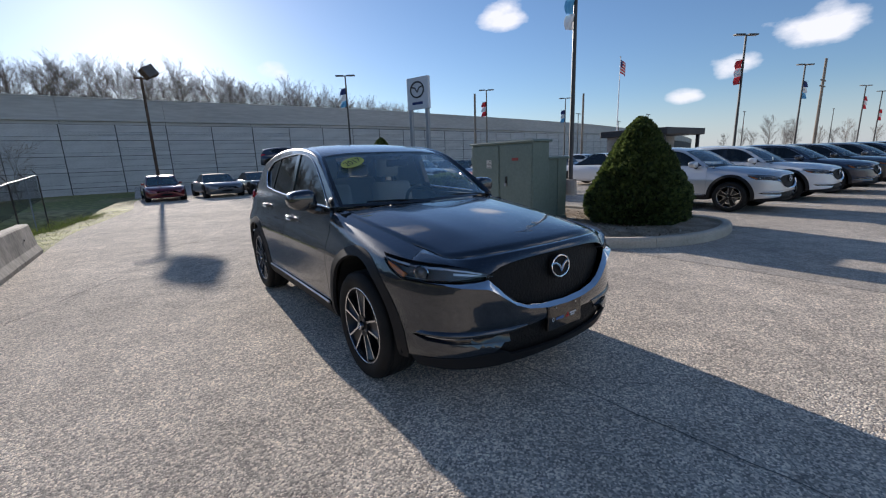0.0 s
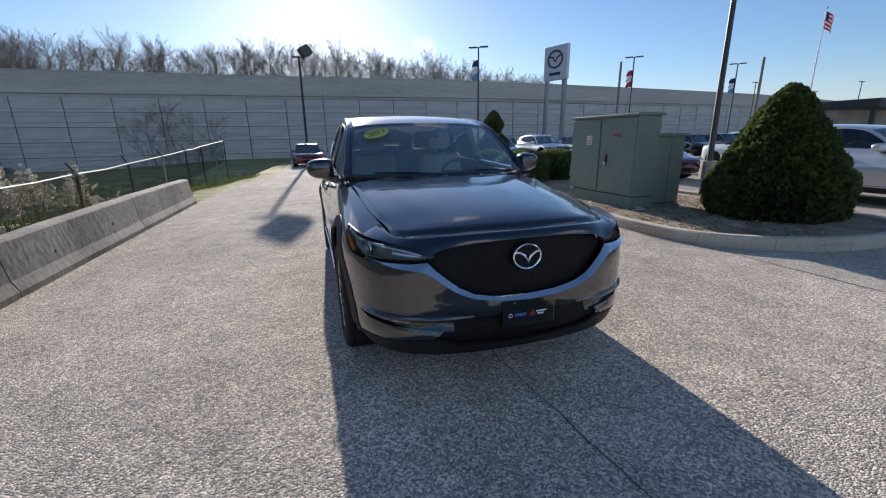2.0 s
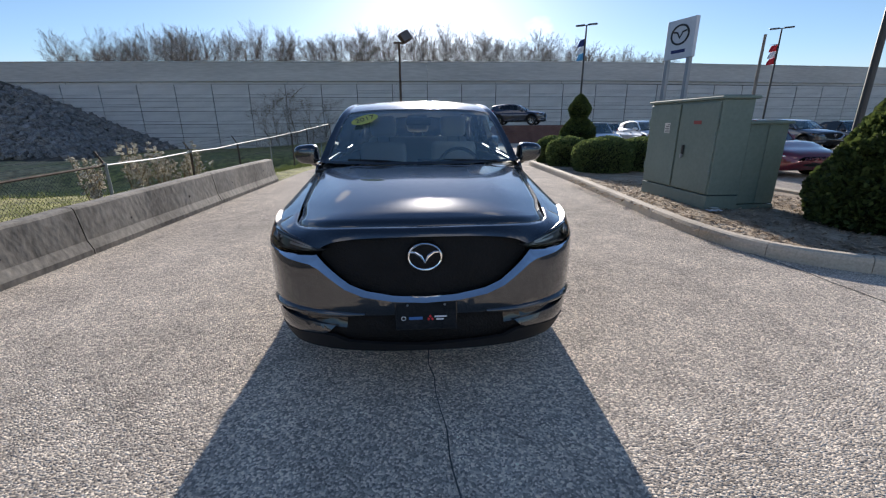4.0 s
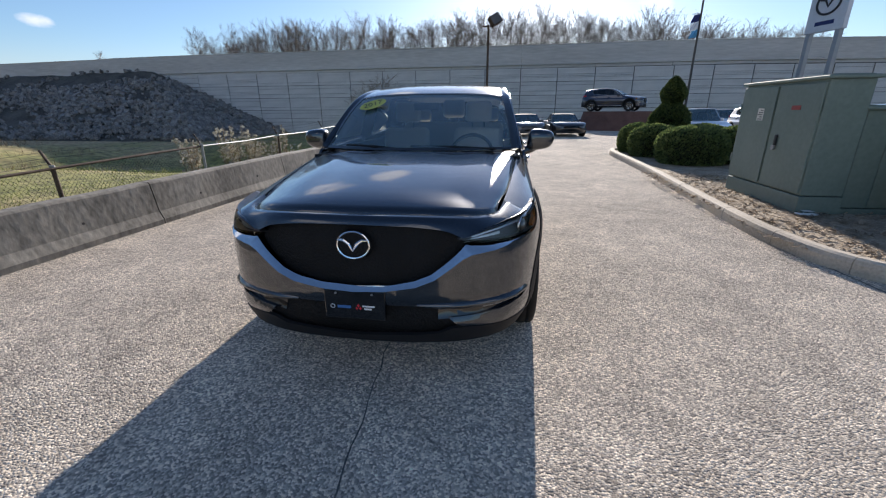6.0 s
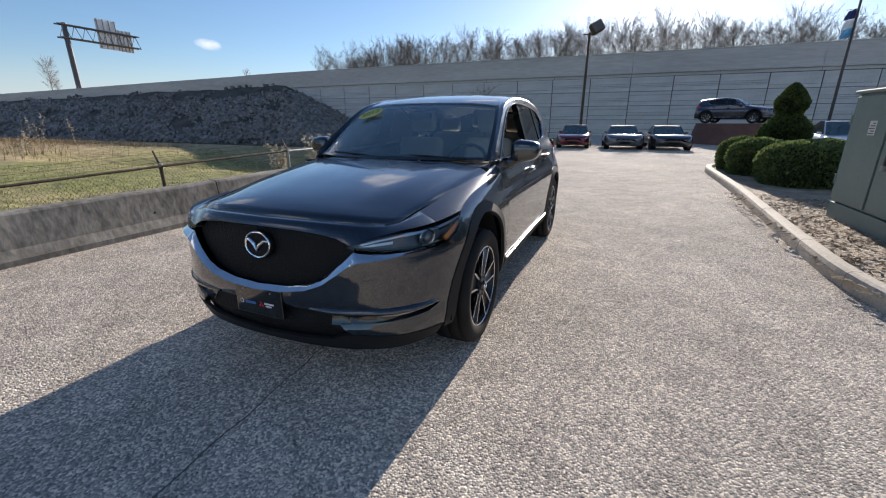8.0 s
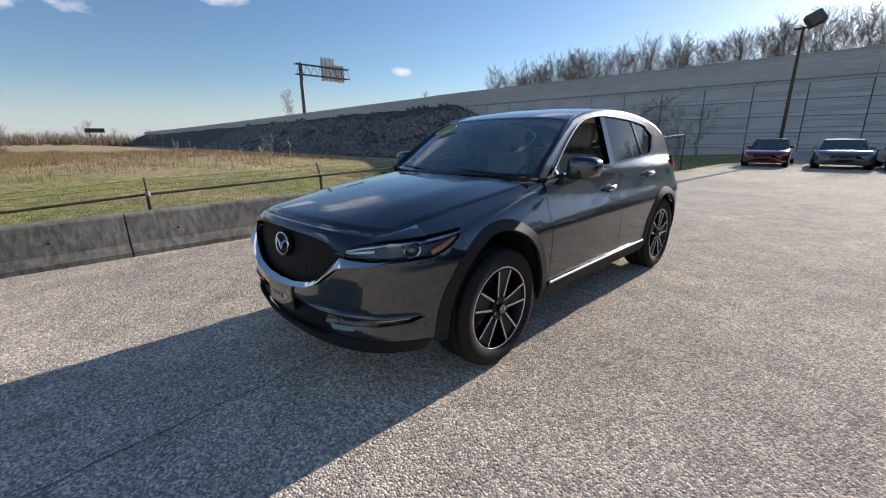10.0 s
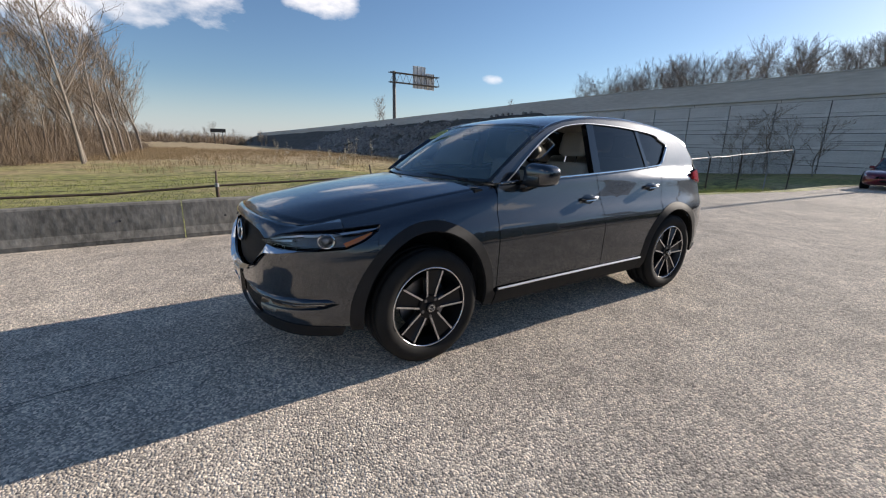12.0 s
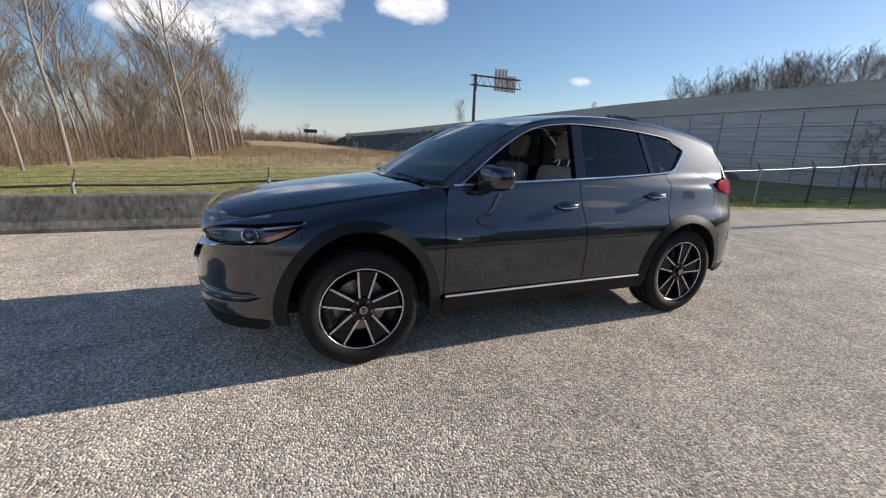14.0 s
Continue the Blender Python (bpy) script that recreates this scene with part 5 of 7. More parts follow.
PLAN = [(0, -0.885), (0.2, -0.878), (0.4, -0.852), (0.55, -0.808), (0.685, -0.735), (0.784, -0.638), (0.850, -0.52), (0.888, -0.38), (0.905, -0.2), (0.912, 0.05), (0.912, 0.4), (0.908, 0.9), (0.908, 1.6), (0.913, 2.2), (0.918, 2.6), (0.914, 2.9), (0.893, 3.15), (0.838, 3.33), (0.74, 3.47), (0.5, 3.575), (0.25, 3.61), (0, 3.62)]
def eased(keys, per):
    """The same keys with smooth ones between."""
    out, n = [], len(keys)
    for i in range(n - 1):
        p0, p1, p2, p3 = (keys[min(n - 1, max(0, i + k - 1))] for k in range(4))
        for j in range(per):
            t = j / per
            out.append(tuple(0.5 * (2 * b + (c - a) * t + (2 * a - 5 * b + 4 * c - d) * t * t + (3 * b - a - 3 * c + d) * t ** 3) for a, b, c, d in zip(p0, p1, p2, p3)))
    return out + [keys[-1]]


PLAN = eased(PLAN, 4)
ARC = [0.0]
for a, b in zip(PLAN, PLAN[1:]):
    ARC.append(ARC[-1] + math.hypot(b[0] - a[0], b[1] - a[1]))
PX = [(s, p[0]) for s, p in zip(ARC, PLAN)]
PY = [(s, p[1]) for s, p in zip(ARC, PLAN)]
D_SIDE = [(0.15, 0.15), (0.20, 0.11), (0.26, 0.068), (0.34, 0.028), (0.45, 0.012), (0.58, 0.006), (0.70, 0.0), (0.78, 0.004), (0.84, 0.022), (0.90, 0.047), (0.96, 0.066), (1.03, 0.084), (1.10, 0.098), (1.2, 0.13)]
D_FRONT = [(0.15, 0.14), (0.20, 0.09), (0.26, 0.045), (0.34, 0.014), (0.40, -0.008), (0.435, 0.004), (0.47, 0.016), (0.495, 0.004), (0.525, -0.008), (0.57, -0.002), (0.66, 0.004), (0.76, 0.014), (0.84, 0.030), (0.90, 0.052), (0.95, 0.085)]
D_REAR = [(0.2, 0.10), (0.3, 0.03), (0.5, 0.0), (0.65, 0.01), (0.72, 0.05), (0.95, 0.05), (1.1, 0.09), (1.25, 0.14)]
D_SIDE, D_FRONT, D_REAR = eased(D_SIDE, 4), eased(D_FRONT, 4), eased(D_REAR, 4)


def s_of_y(y):
    """Arc length on the flank at this y."""
    lo, hi = ARC[8], ARC[76]
    for _ in range(40):
        m = (lo + hi) / 2
        if curve_at(PY, m) < y:
            lo = m
        else:
            hi = m
    return lo


def s_of_x(x):
    """Arc length on the nose at this x."""
    lo, hi = 0.0, ARC[28]
    for _ in range(40):
        m = (lo + hi) / 2
        if curve_at(PX, m) < x:
            lo = m
        else:
            hi = m
    return lo


def skin(s, z, out=0.0):
    """The lower body: arc length from the nose (minus: other flank) and height."""
    k, a = (1 if s >= 0 else -1), abs(s)
    x, y = curve_at(PX, a), curve_at(PY, a)
    e = 0.02
    t = Vector((curve_at(PX, a + e) - curve_at(PX, max(0, a - e)), curve_at(PY, a + e) - curve_at(PY, max(0, a - e)))).normalized()
    nx, ny = -t.y * -1, t.x * -1
    nx, ny = t.y, -t.x
    if a < 0.02:
        nx, ny = 0, -1
    wf, wr, ws = max(0, -ny) ** 2, max(0, ny) ** 2, nx * nx
    d = wf * curve_at(D_FRONT, z) + wr * curve_at(D_REAR, z) + ws * curve_at(D_SIDE, z) - out
    return Vector((k * (x - nx * d), y - ny * d, z))


def house(y, z, out=0.0):
    """Leaning side of the cabin above the belt line (left side)."""
    return Vector((0.815 - 0.33 * (z - 1.08) - 0.034 * ((y - 1.55) / 1.15) ** 2 + out, y, z))


def flank(y, z, out=0.0):
    """Left side from sill to roof rail."""
    if z <= 1.05:
        return skin(s_of_y(y), z, out)
    h = house(y, z, out)
    if z >= 1.17:
        return h
    t = smooth01(1.05, 1.17, z)
    return skin(s_of_y(y), z, out).lerp(h, t)


HOOD_EDGE = [(-0.60, 0.655, 0.900), (-0.45, 0.685, 0.928), (-0.2, 0.712, 0.968), (0.1, 0.735, 1.012), (0.35, 0.752, 1.046), (0.56, 0.765, 1.075)]


def hood_edge(y):
    return curve_at([(k[0], k[1]) for k in HOOD_EDGE], y), curve_at([(k[0], k[2]) for k in HOOD_EDGE], y)


def shoulder(y):
    return curve_at([(-0.6, 0.845), (-0.3, 0.878), (0.0, 0.905), (0.3, 0.935), (0.56, 0.985)], y)


def fender_skin(y, v):
    """Wing: the flank up to the shoulder, then over the crown to the bonnet's edge (v runs on 0.2 past it)."""
    zs = shoulder(y)
    if v <= zs:
        return flank(y, v)
    t = min(1, (v - zs) / 0.2)
    a = flank(y, zs)
    a0 = flank(y, zs - 0.03)
    xe, ze = hood_edge(y)
    b = Vector((xe + 0.001, y, ze))
    c = a + (a - a0).normalized() * (ze - zs) * 0.75
    c.z = min(c.z, ze - 0.34 * (c.x - xe))
    return a * (1 - t) ** 2 + c * 2 * t * (1 - t) + b * t * t


def patch(name, outline, fn, material, parent, step=(0.05, 0.04), holes=(), thick=0.018, mirror=False, label="", smooth=True):
    """A curved panel cut to an outline in flat coordinates, laid on a surface, with a turned-in rim."""
    bm = bmesh.new()
    edges = []
    for loop in (outline, *holes):
        vs = [bm.verts.new((p[0], p[1], 0)) for p in loop]
        edges += [bm.edges.new((vs[i], vs[(i + 1) % len(vs)])) for i in range(len(vs))]
    bmesh.ops.triangle_fill(bm, use_beauty=True, use_dissolve=False, edges=edges)
    xs, ys = [p[0] for p in outline], [p[1] for p in outline]
    for axis, lo, hi, st in ((0, min(xs), max(xs), step[0]), (1, min(ys), max(ys), step[1])):
        q = lo + st
        while q < hi - st * 0.3:
            co, no = Vector((0, 0, 0)), Vector((0, 0, 0))
            co[axis], no[axis] = q, 1
            bmesh.ops.bisect_plane(bm, geom=bm.verts[:] + bm.edges[:] + bm.faces[:], dist=1e-6, plane_co=co, plane_no=no)
            q += st
    for v in bm.verts:
        v.co = fn(v.co.x, v.co.y)
    bmesh.ops.recalc_face_normals(bm, faces=bm.faces)
    f = max(bm.faces, key=lambda q: q.calc_area())
    c = f.calc_center_median()
    if f.normal.dot(c - Vector((0, min(3.0, max(-0.2, c.y)), 0.7))) < 0:
        bmesh.ops.reverse_faces(bm, faces=bm.faces)
    bm.normal_update()
    for q in bm.faces:
        q.smooth = smooth
    rim = [e for e in bm.edges if e.is_boundary]
    for e in rim:
        e.smooth = False
    if thick and rim:
        nrm = {v: v.normal.copy() for e in rim for v in e.verts}
        r = bmesh.ops.extrude_edge_only(bm, edges=rim)
        made = [g for g in r["geom"] if isinstance(g, bmesh.types.BMVert)]
        for g in made:
            near = min((e.other_vert(g) for e in g.link_edges if e.other_vert(g) in nrm), key=lambda o: (o.co - g.co).length)
            g.co -= nrm[near] * thick
    if mirror:
        for v in bm.verts:
            v.co.x = -v.co.x
        bmesh.ops.reverse_faces(bm, faces=bm.faces)
    me = bpy.data.meshes.new(name)
    bm.to_mesh(me)
    bm.free()
    me.materials.append(material)
    ob = new(name, me)
    ob.parent = parent
    if label:
        ob["label"] = label
    return ob


def both(name, outline, fn, material, parent, **kw):
    a = patch(name, outline, fn, material, parent, **kw)
    b = patch(name, outline, fn, material, parent, mirror=True, **kw)
    return a, b


def arc(cy, cz, r, a0, a1, n, rz=None):
    rz = rz or r
    return [(cy + r * math.cos(radians(lerp(a0, a1, i / n))), cz + rz * math.sin(radians(lerp(a0, a1, i / n)))) for i in range(n + 1)]


def mirrored(half):
    """A closed line through both halves of the nose from one half given as (s, z)."""
    return half + [(-s, z) for s, z in reversed(half) if s > 1e-6]


def fx(x, z):
    return (s_of_x(x), z)


def fy(y, z):
    return (s_of_y(y), z)


def dense(pts, step=0.04):
    out = []
    for a, b in zip(pts, pts[1:] + pts[:1]):
        n = max(1, int(math.hypot(b[0] - a[0], b[1] - a[1]) / step))
        out += [(lerp(a[0], b[0], i / n), lerp(a[1], b[1], i / n)) for i in range(n)]
    return out


def strip(name, rows, material, parent, label="", smooth=True):
    bm = bmesh.new()
    vs = [[bm.verts.new(p) for p in r] for r in rows]
    for a, b in zip(vs, vs[1:]):
        for k in range(len(a) - 1):
            bm.faces.new((a[k], a[k + 1], b[k + 1], b[k]))
    return part(name, bm, material, parent, label, smooth)


def loft2(name, A, B, bulge, n, material, parent, label="", mirror=False):
    """A band between two space curves, bulged outwards."""
    rows = []
    for a, b in zip(A, B):
        a, b = Vector(a), Vector(b)
        row = []
        for k in range(n + 1):
            t = k / n
            p = a.lerp(b, t) + Vector(bulge) * 4 * t * (1 - t)
            if mirror:
                p.x = -p.x
            row.append(p)
        rows.append(row)
    return strip(name, rows, material, parent, label)


def smooth_line(pts, per=4):
    out = []
    n = len(pts)
    for i in range(n - 1):
        p0, p1, p2, p3 = (Vector(pts[min(n - 1, max(0, i + k - 1))]) for k in range(4))
        for j in range(per):
            t = j / per
            out.append(0.5 * ((2 * p1) + (p2 - p0) * t + (2 * p0 - 5 * p1 + 4 * p2 - p3) * t * t + (3 * p1 - p0 - 3 * p2 + p3) * t ** 3))
    out.append(Vector(pts[-1]))
    return out


def wheel(parent, at, turn, steer=0.0):
    w = part("tyre", wheel_tyre(), M_RUBBER, parent, smooth=True)
    w.matrix_basis = pose(at[0], at[1], at[2], 0, 0, turn + steer)
    rim = part("rim", wheel_rim(), M_RIMDARK, w, "black alloy rim", smooth=False)
    part("spokes", wheel_faces(), M_RIMFACE, w, "bright machined spoke faces")
    bm = bmesh.new()
    bmesh.ops.create_cone(bm, cap_ends=True, segments=32, radius1=0.165, radius2=0.165, depth=0.02, matrix=pose(-0.07, 0, 0, 0, 90, 0))
    part("brake_disc", bm, M_DISC, w)
    bm = bmesh.new()
    bmesh.ops.create_cone(bm, cap_ends=True, segments=24, radius1=0.034, radius2=0.030, depth=0.014, matrix=pose(0.036, 0, 0, 0, 90, 0))
    part("hub_cap", bm, M_GLOSSBLACK, w)
    bm = bmesh.new()
    torus(bm, 0.020, 0.003, pose(0.044, 0, 0, 0, 90, 0), n=20, sides=5)
    tube(bm, [(0.044, -0.016, 0.006), (0.044, 0, -0.008), (0.044, 0.016, 0.006)], 0.003, 5)
    part("hub_badge", bm, M_CHROME, w)
    for k in range(5):
        a = radians(72 * k + 36)
        bm = bmesh.new()
        bmesh.ops.create_cone(bm, cap_ends=True, segments=8, radius1=0.011, radius2=0.010, depth=0.02, matrix=pose(0.022, 0.057 * math.sin(a), 0.057 * math.cos(a), 0, 90, 0))
        part("lug_nut", bm, M_DISC, w)
    return w


def lathe(bm, prof, n, cx=0.0):
    rows = [[bm.verts.new((x, r * math.sin(2 * math.pi * i / n), r * math.cos(2 * math.pi * i / n))) for x, r in prof] for i in range(n)]
    for i in range(n):
        a, b = rows[i], rows[(i + 1) % n]
        for k in range(len(prof) - 1):
            bm.faces.new((a[k], a[k + 1], b[k + 1], b[k]))


def wheel_tyre():
    bm = bmesh.new()
    lathe(bm, [(-0.20, 0.250), (-0.222, 0.29), (-0.215, 0.335), (-0.19, 0.360), (-0.16, 0.365), (-0.157, 0.357), (-0.148, 0.357), (-0.145, 0.365), (-0.09, 0.365), (-0.087, 0.357), (-0.078, 0.357), (-0.075, 0.365), (-0.02, 0.365), (-0.017, 0.357), (-0.008, 0.357), (-0.005, 0.364), (0.02, 0.359), (0.038, 0.342), (0.046, 0.315), (0.044, 0.285), (0.036, 0.268), (0.030, 0.256), (0.012, 0.250)], 44)
    return bm


def wheel_rim():
    bm = bmesh.new()
    lathe(bm, [(0.020, 0.260), (0.030, 0.258), (0.030, 0.248), (0.012, 0.242), (-0.03, 0.228), (-0.15, 0.218), (-0.2, 0.23)], 44)
    bmesh.ops.create_cone(bm, cap_ends=True, segments=32, radius1=0.08, radius2=0.072, depth=0.05, matrix=pose(0.0, 0, 0, 0, 90, 0))
    for k in range(5):
        blade_web(bm, 72 * k + 7)
    return bm


def rim_point(x, r, a):
    return (x, r * math.sin(a), r * math.cos(a))


def blade_edge(bm, base, sgn, half, front, back):
    """One bright-edged side of a blade, from hub to rim."""
    a0, a1 = radians(base + sgn * 25), radians(base + sgn * 13.5)
    q = []
    for x in (front, back):
        for a, r, w in ((a0, 0.056, half), (a1, 0.240, half * 0.95)):
            for k in (-1, 1):
                y, z = r * math.sin(a), r * math.cos(a)
                q.append(bm.verts.new((x + (0.012 if r > 0.1 and x == front else 0), y + k * w * math.cos(a), z - k * w * math.sin(a))))
    for f in ((0, 1, 3, 2), (4, 6, 7, 5), (0, 2, 6, 4), (1, 5, 7, 3), (2, 3, 7, 6), (0, 4, 5, 1)):
        bm.faces.new([q[i] for i in f])


def blade_web(bm, base):
    """The dark recessed face between the two edges of a blade."""
    ends = [rim_point(0.006, 0.056, radians(base - 25)), rim_point(0.006, 0.056, radians(base + 25)), rim_point(0.014, 0.238, radians(base + 13.5)), rim_point(0.014, 0.238, radians(base - 13.5))]
    front = [bm.verts.new(p) for p in ends]
    back = [bm.verts.new((p[0] - 0.04, p[1], p[2])) for p in ends]
    bm.faces.new(front)
    bm.faces.new(back[::-1])
    for k in range(4):
        bm.faces.new((front[k], back[k], back[(k + 1) % 4], front[(k + 1) % 4]))


def wheel_faces():
    bm = bmesh.new()
    for k in range(5):
        for sgn in (-1, 1):
            blade_edge(bm, 72 * k + 7, sgn, 0.0062, 0.0215, 0.012)
    lathe(bm, [(0.031, 0.2575), (0.0325, 0.255), (0.0325, 0.251), (0.030, 0.2485)], 44)
    return bm


def cushion(name, lo, hi, material, parent, bevel, m=None, label=""):
    bm = bmesh.new()
    box(bm, lo, hi, bevel, 4)
    if m is not None:
        bm.transform(m)
    return part(name, bm, material, parent, label, True)


def seat(parent, x, y, z, wide=0.50, name="seat"):
    t = cushion(name, (x - wide / 2, y - 0.26, z), (x + wide / 2, y + 0.26, z + 0.16), M_LEATHER, parent, 0.06)
    cushion("backrest", (-wide / 2 + 0.01, -0.07, 0), (wide / 2 - 0.01, 0.07, 0.60), M_LEATHER, t, 0.06, pose(x, y + 0.25, z + 0.10, -14, 0, 0))
    cushion("headrest", (-0.135, -0.05, 0), (0.135, 0.05, 0.21), M_LEATHER, t, 0.045, pose(x, y + 0.44, z + 0.735, -8, 0, 0))
    for s in (-1, 1):
        part("headrest_rod", piped([(x + 0.06 * s, y + 0.40, z + 0.64), (x + 0.06 * s, y + 0.44, z + 0.78)], 0.007, 6), M_CHROME, t)
    return t


def build_suv():
    car = thing("suv_car", "dark grey metallic compact SUV with an open driver window", "car")
    # nose and bumper
    grille_low = [(0.0, 0.578), (0.20, 0.588), (0.36, 0.630), (0.455, 0.70), (0.53, 0.775)]
    grille_half = [fx(x, z) for x, z in grille_low] + [fx(0.525, 0.80), fx(0.50, 0.826), fx(0.46, 0.846), fx(0.38, 0.862), fx(0.25, 0.873), fx(0.0, 0.878)]
    patch("grille", mirrored(grille_half), lambda s, z: skin(s, z, -0.045), M_GRILLE, car, (0.06, 0.05), label="black mesh grille")
    # chrome wing: from under one lamp round the grille's foot to the other
    UP = [(0, 0.590), (0.16, 0.598), (0.29, 0.620), (0.37, 0.652), (0.44, 0.705), (0.49, 0.748), (0.532, 0.790), (0.556, 0.786), (0.62, 0.783), (0.69, 0.782), (0.745, 0.782), (0.805, 0.787)]
    LO = [(0, 0.570), (0.16, 0.578), (0.297, 0.600), (0.383, 0.634), (0.456, 0.687), (0.512, 0.730), (0.548, 0.748), (0.58, 0.752), (0.64, 0.760), (0.70, 0.769), (0.745, 0.778), (0.805, 0.786)]
    face, under = [], []
    pairs = [(fx(*u), fx(*v)) for u, v in zip(UP, LO)]
    pairs = [((-u[0], u[1]), (-v[0], v[1])) for u, v in reversed(pairs[1:])] + pairs
    for (u, v), (u2, v2) in zip(pairs, pairs[1:] + pairs[-1:]):
        for q in (0, 0.25, 0.5, 0.75):
            a = (lerp(u[0], u2[0], q), lerp(u[1], u2[1], q))
            b = (lerp(v[0], v2[0], q), lerp(v[1], v2[1], q))
            fat = min(1, (a[1] - b[1]) / 0.02)
            face.append([skin(lerp(a[0], b[0], t), lerp(a[1], b[1], t), fat * (-0.006 + 0.030 * t + 0.006 * t * (1 - t))) for t in (0, 0.2, 0.4, 0.6, 0.8, 1)])
            under.append([skin(b[0], b[1], 0.024 * fat), skin(b[0], b[1] + 0.002, 0.016 * fat), skin(b[0], b[1] + 0.004, -0.02)])
    strip("chrome_wing", face, M_CHROME, car, "bright chrome wing under the grille")
    strip("wing_underside", under, M_GLOSSBLACK, car)
    # painted bumper cover with slits
    top = [fx(x, z - 0.004) for x, z in LO[:-1]] + [fy(-0.50, 0.786), fy(-0.41, 0.822), fy(-0.325, 0.872)]
    seam = [fy(-0.338, 0.80)] + [fy(y, z) for y, z in arc(0, 0.365, 0.488, 131, 183, 8, 0.528)]
    low = [fy(-0.53, 0.338), fx(0.80, 0.345), fx(0.66, 0.358), fx(0.53, 0.374), fx(0.485, 0.396), fx(0.450, 0.430)]
    slot_low = [fx(0.57, 0.434), fx(0.70, 0.440), fy(-0.60, 0.452), fy(-0.535, 0.478)]
    slot_top = [fy(-0.57, 0.486), fx(0.76, 0.482), fx(0.62, 0.477), fx(0.50, 0.476), fx(0.40, 0.478), fx(0.34, 0.484)]
    middle = [fx(0.30, 0.490), fx(0.16, 0.494), fx(0.0, 0.502)]
    patch("front_bumper", mirrored(top + seam + low + slot_low + slot_top + middle), skin, M_PAINT, car, (0.045, 0.035), label="painted front bumper cover")
    for k in (1, -1):
        patch("fog_recess", [(k * s, z) for s, z in [fx(0.40, 0.415), fx(0.57, 0.420), fx(0.70, 0.426), fy(-0.58, 0.440), fy(-0.52, 0.476), fy(-0.57, 0.500), fx(0.70, 0.494), fx(0.40, 0.494)]], lambda s, z: skin(s, z, -0.024), M_GLOSSBLACK, car, thick=0)
        ledge = []
        for i, (s0, z0) in enumerate([fx(0.30, 0.493), fx(0.40, 0.484), fx(0.50, 0.481), fx(0.62, 0.482), fx(0.70, 0.484), fx(0.76, 0.487), fy(-0.585, 0.490), fy(-0.555, 0.492)]):
            fat = (0.35, 0.8, 1.0, 1.0, 1.0, 0.95, 0.7, 0.1)[i]
            ledge.append([skin(k * s0, z0 + dz * fat, d * fat) for dz, d in ((0.034, -0.001), (0.028, 0.006), (0.018, 0.018), (0.008, 0.024), (0.0, 0.022), (-0.004, 0.012), (-0.004, -0.012))])
        strip("bumper_ledge", ledge, M_PAINT, car, "painted ledge over the fog lamp slot")
        # satin bar added in place of the light caught along the ledge
        bm = bmesh.new()
        tube(bm, [skin(k * s, z, -0.010) for s, z in (fx(0.62, 0.463), fx(0.70, 0.466), fx(0.755, 0.470), fy(-0.60, 0.474))], [0.003, 0.005, 0.005, 0.003], 6)
        part("fog_lamp_bar", bm, M_SATIN, car, "slim satin strip standing in for light on the bumper ledge")
    patch("lower_intake", mirrored([fx(0.0, 0.29), fx(0.52, 0.30), fx(0.52, 0.42), fx(0.46, 0.48), fx(0.30, 0.525), fx(0.0, 0.53)]), lambda s, z: skin(s, z, -0.03), M_GRILLE, car, (0.06, 0.05))
    patch("front_lip", mirrored([fx(0.0, 0.318), fx(0.40, 0.338), fx(0.462, 0.372), fx(0.53, 0.376), fx(0.66, 0.362), fx(0.80, 0.349), fy(-0.54, 0.341), fy(-0.515, 0.335), fy(-0.535, 0.274), fy(-0.57, 0.270), fx(0.80, 0.275), fx(0.6, 0.278), fx(0.0, 0.280)]), lambda s, z: skin(s, z, 0.004), M_CLAD, car, (0.06, 0.04), label="black plastic lower lip")
    # nose strip between grille and bonnet
    LOWS = [(0, 0.880), (0.25, 0.875), (0.38, 0.864), (0.46, 0.848), (0.50, 0.829), (0.525, 0.820), (0.57, 0.833), (0.64, 0.854), (0.74, 0.871), (0.852, 0.884)]
    rows = []
    for i in range(-28, 29):
        k = 1 if i >= 0 else -1
        ax = 0.852 * abs(i) / 28
        a = skin(s_of_x(ax) * k, curve_at(LOWS, ax), 0.0)
        if ax <= 0.64:
            b = Vector((k * ax, curve_at(HOOD_LEAD_Y, ax) - 0.004, curve_at(HOOD_LEAD_Z, ax) - 0.002))
        else:
            yy = lerp(-0.605, -0.47, (ax - 0.64) / 0.212)
            xe, ze = hood_edge(yy)
            b = Vector((k * (xe + 0.005), yy, ze))
        out = (a - Vector((0, 0.3, a.z))).normalized()
        c = a.lerp(b, 0.5) + Vector((out.x * 0.012, out.y * 0.012, 0.008))
        row = [a * (1 - t) ** 2 + c * 2 * t * (1 - t) + b * t * t for t in (0, 0.2, 0.4, 0.6, 0.8, 1)]
        w = smooth01(0.70, 0.852, ax)
        for q in range(6):
            f = fender_skin(lerp(-0.515, -0.468, q / 5), lerp(0.886, shoulder(-0.468) + 0.2, q / 5))
            row[q] = row[q].lerp(Vector((k * f.x, f.y - 0.001, f.z)), w)
        b = row[5]
        rows.append(row + [b + Vector((0, 0.01, -0.03))])
    strip("nose_panel", rows, M_PAINT, car)
    # bonnet
    rows = []
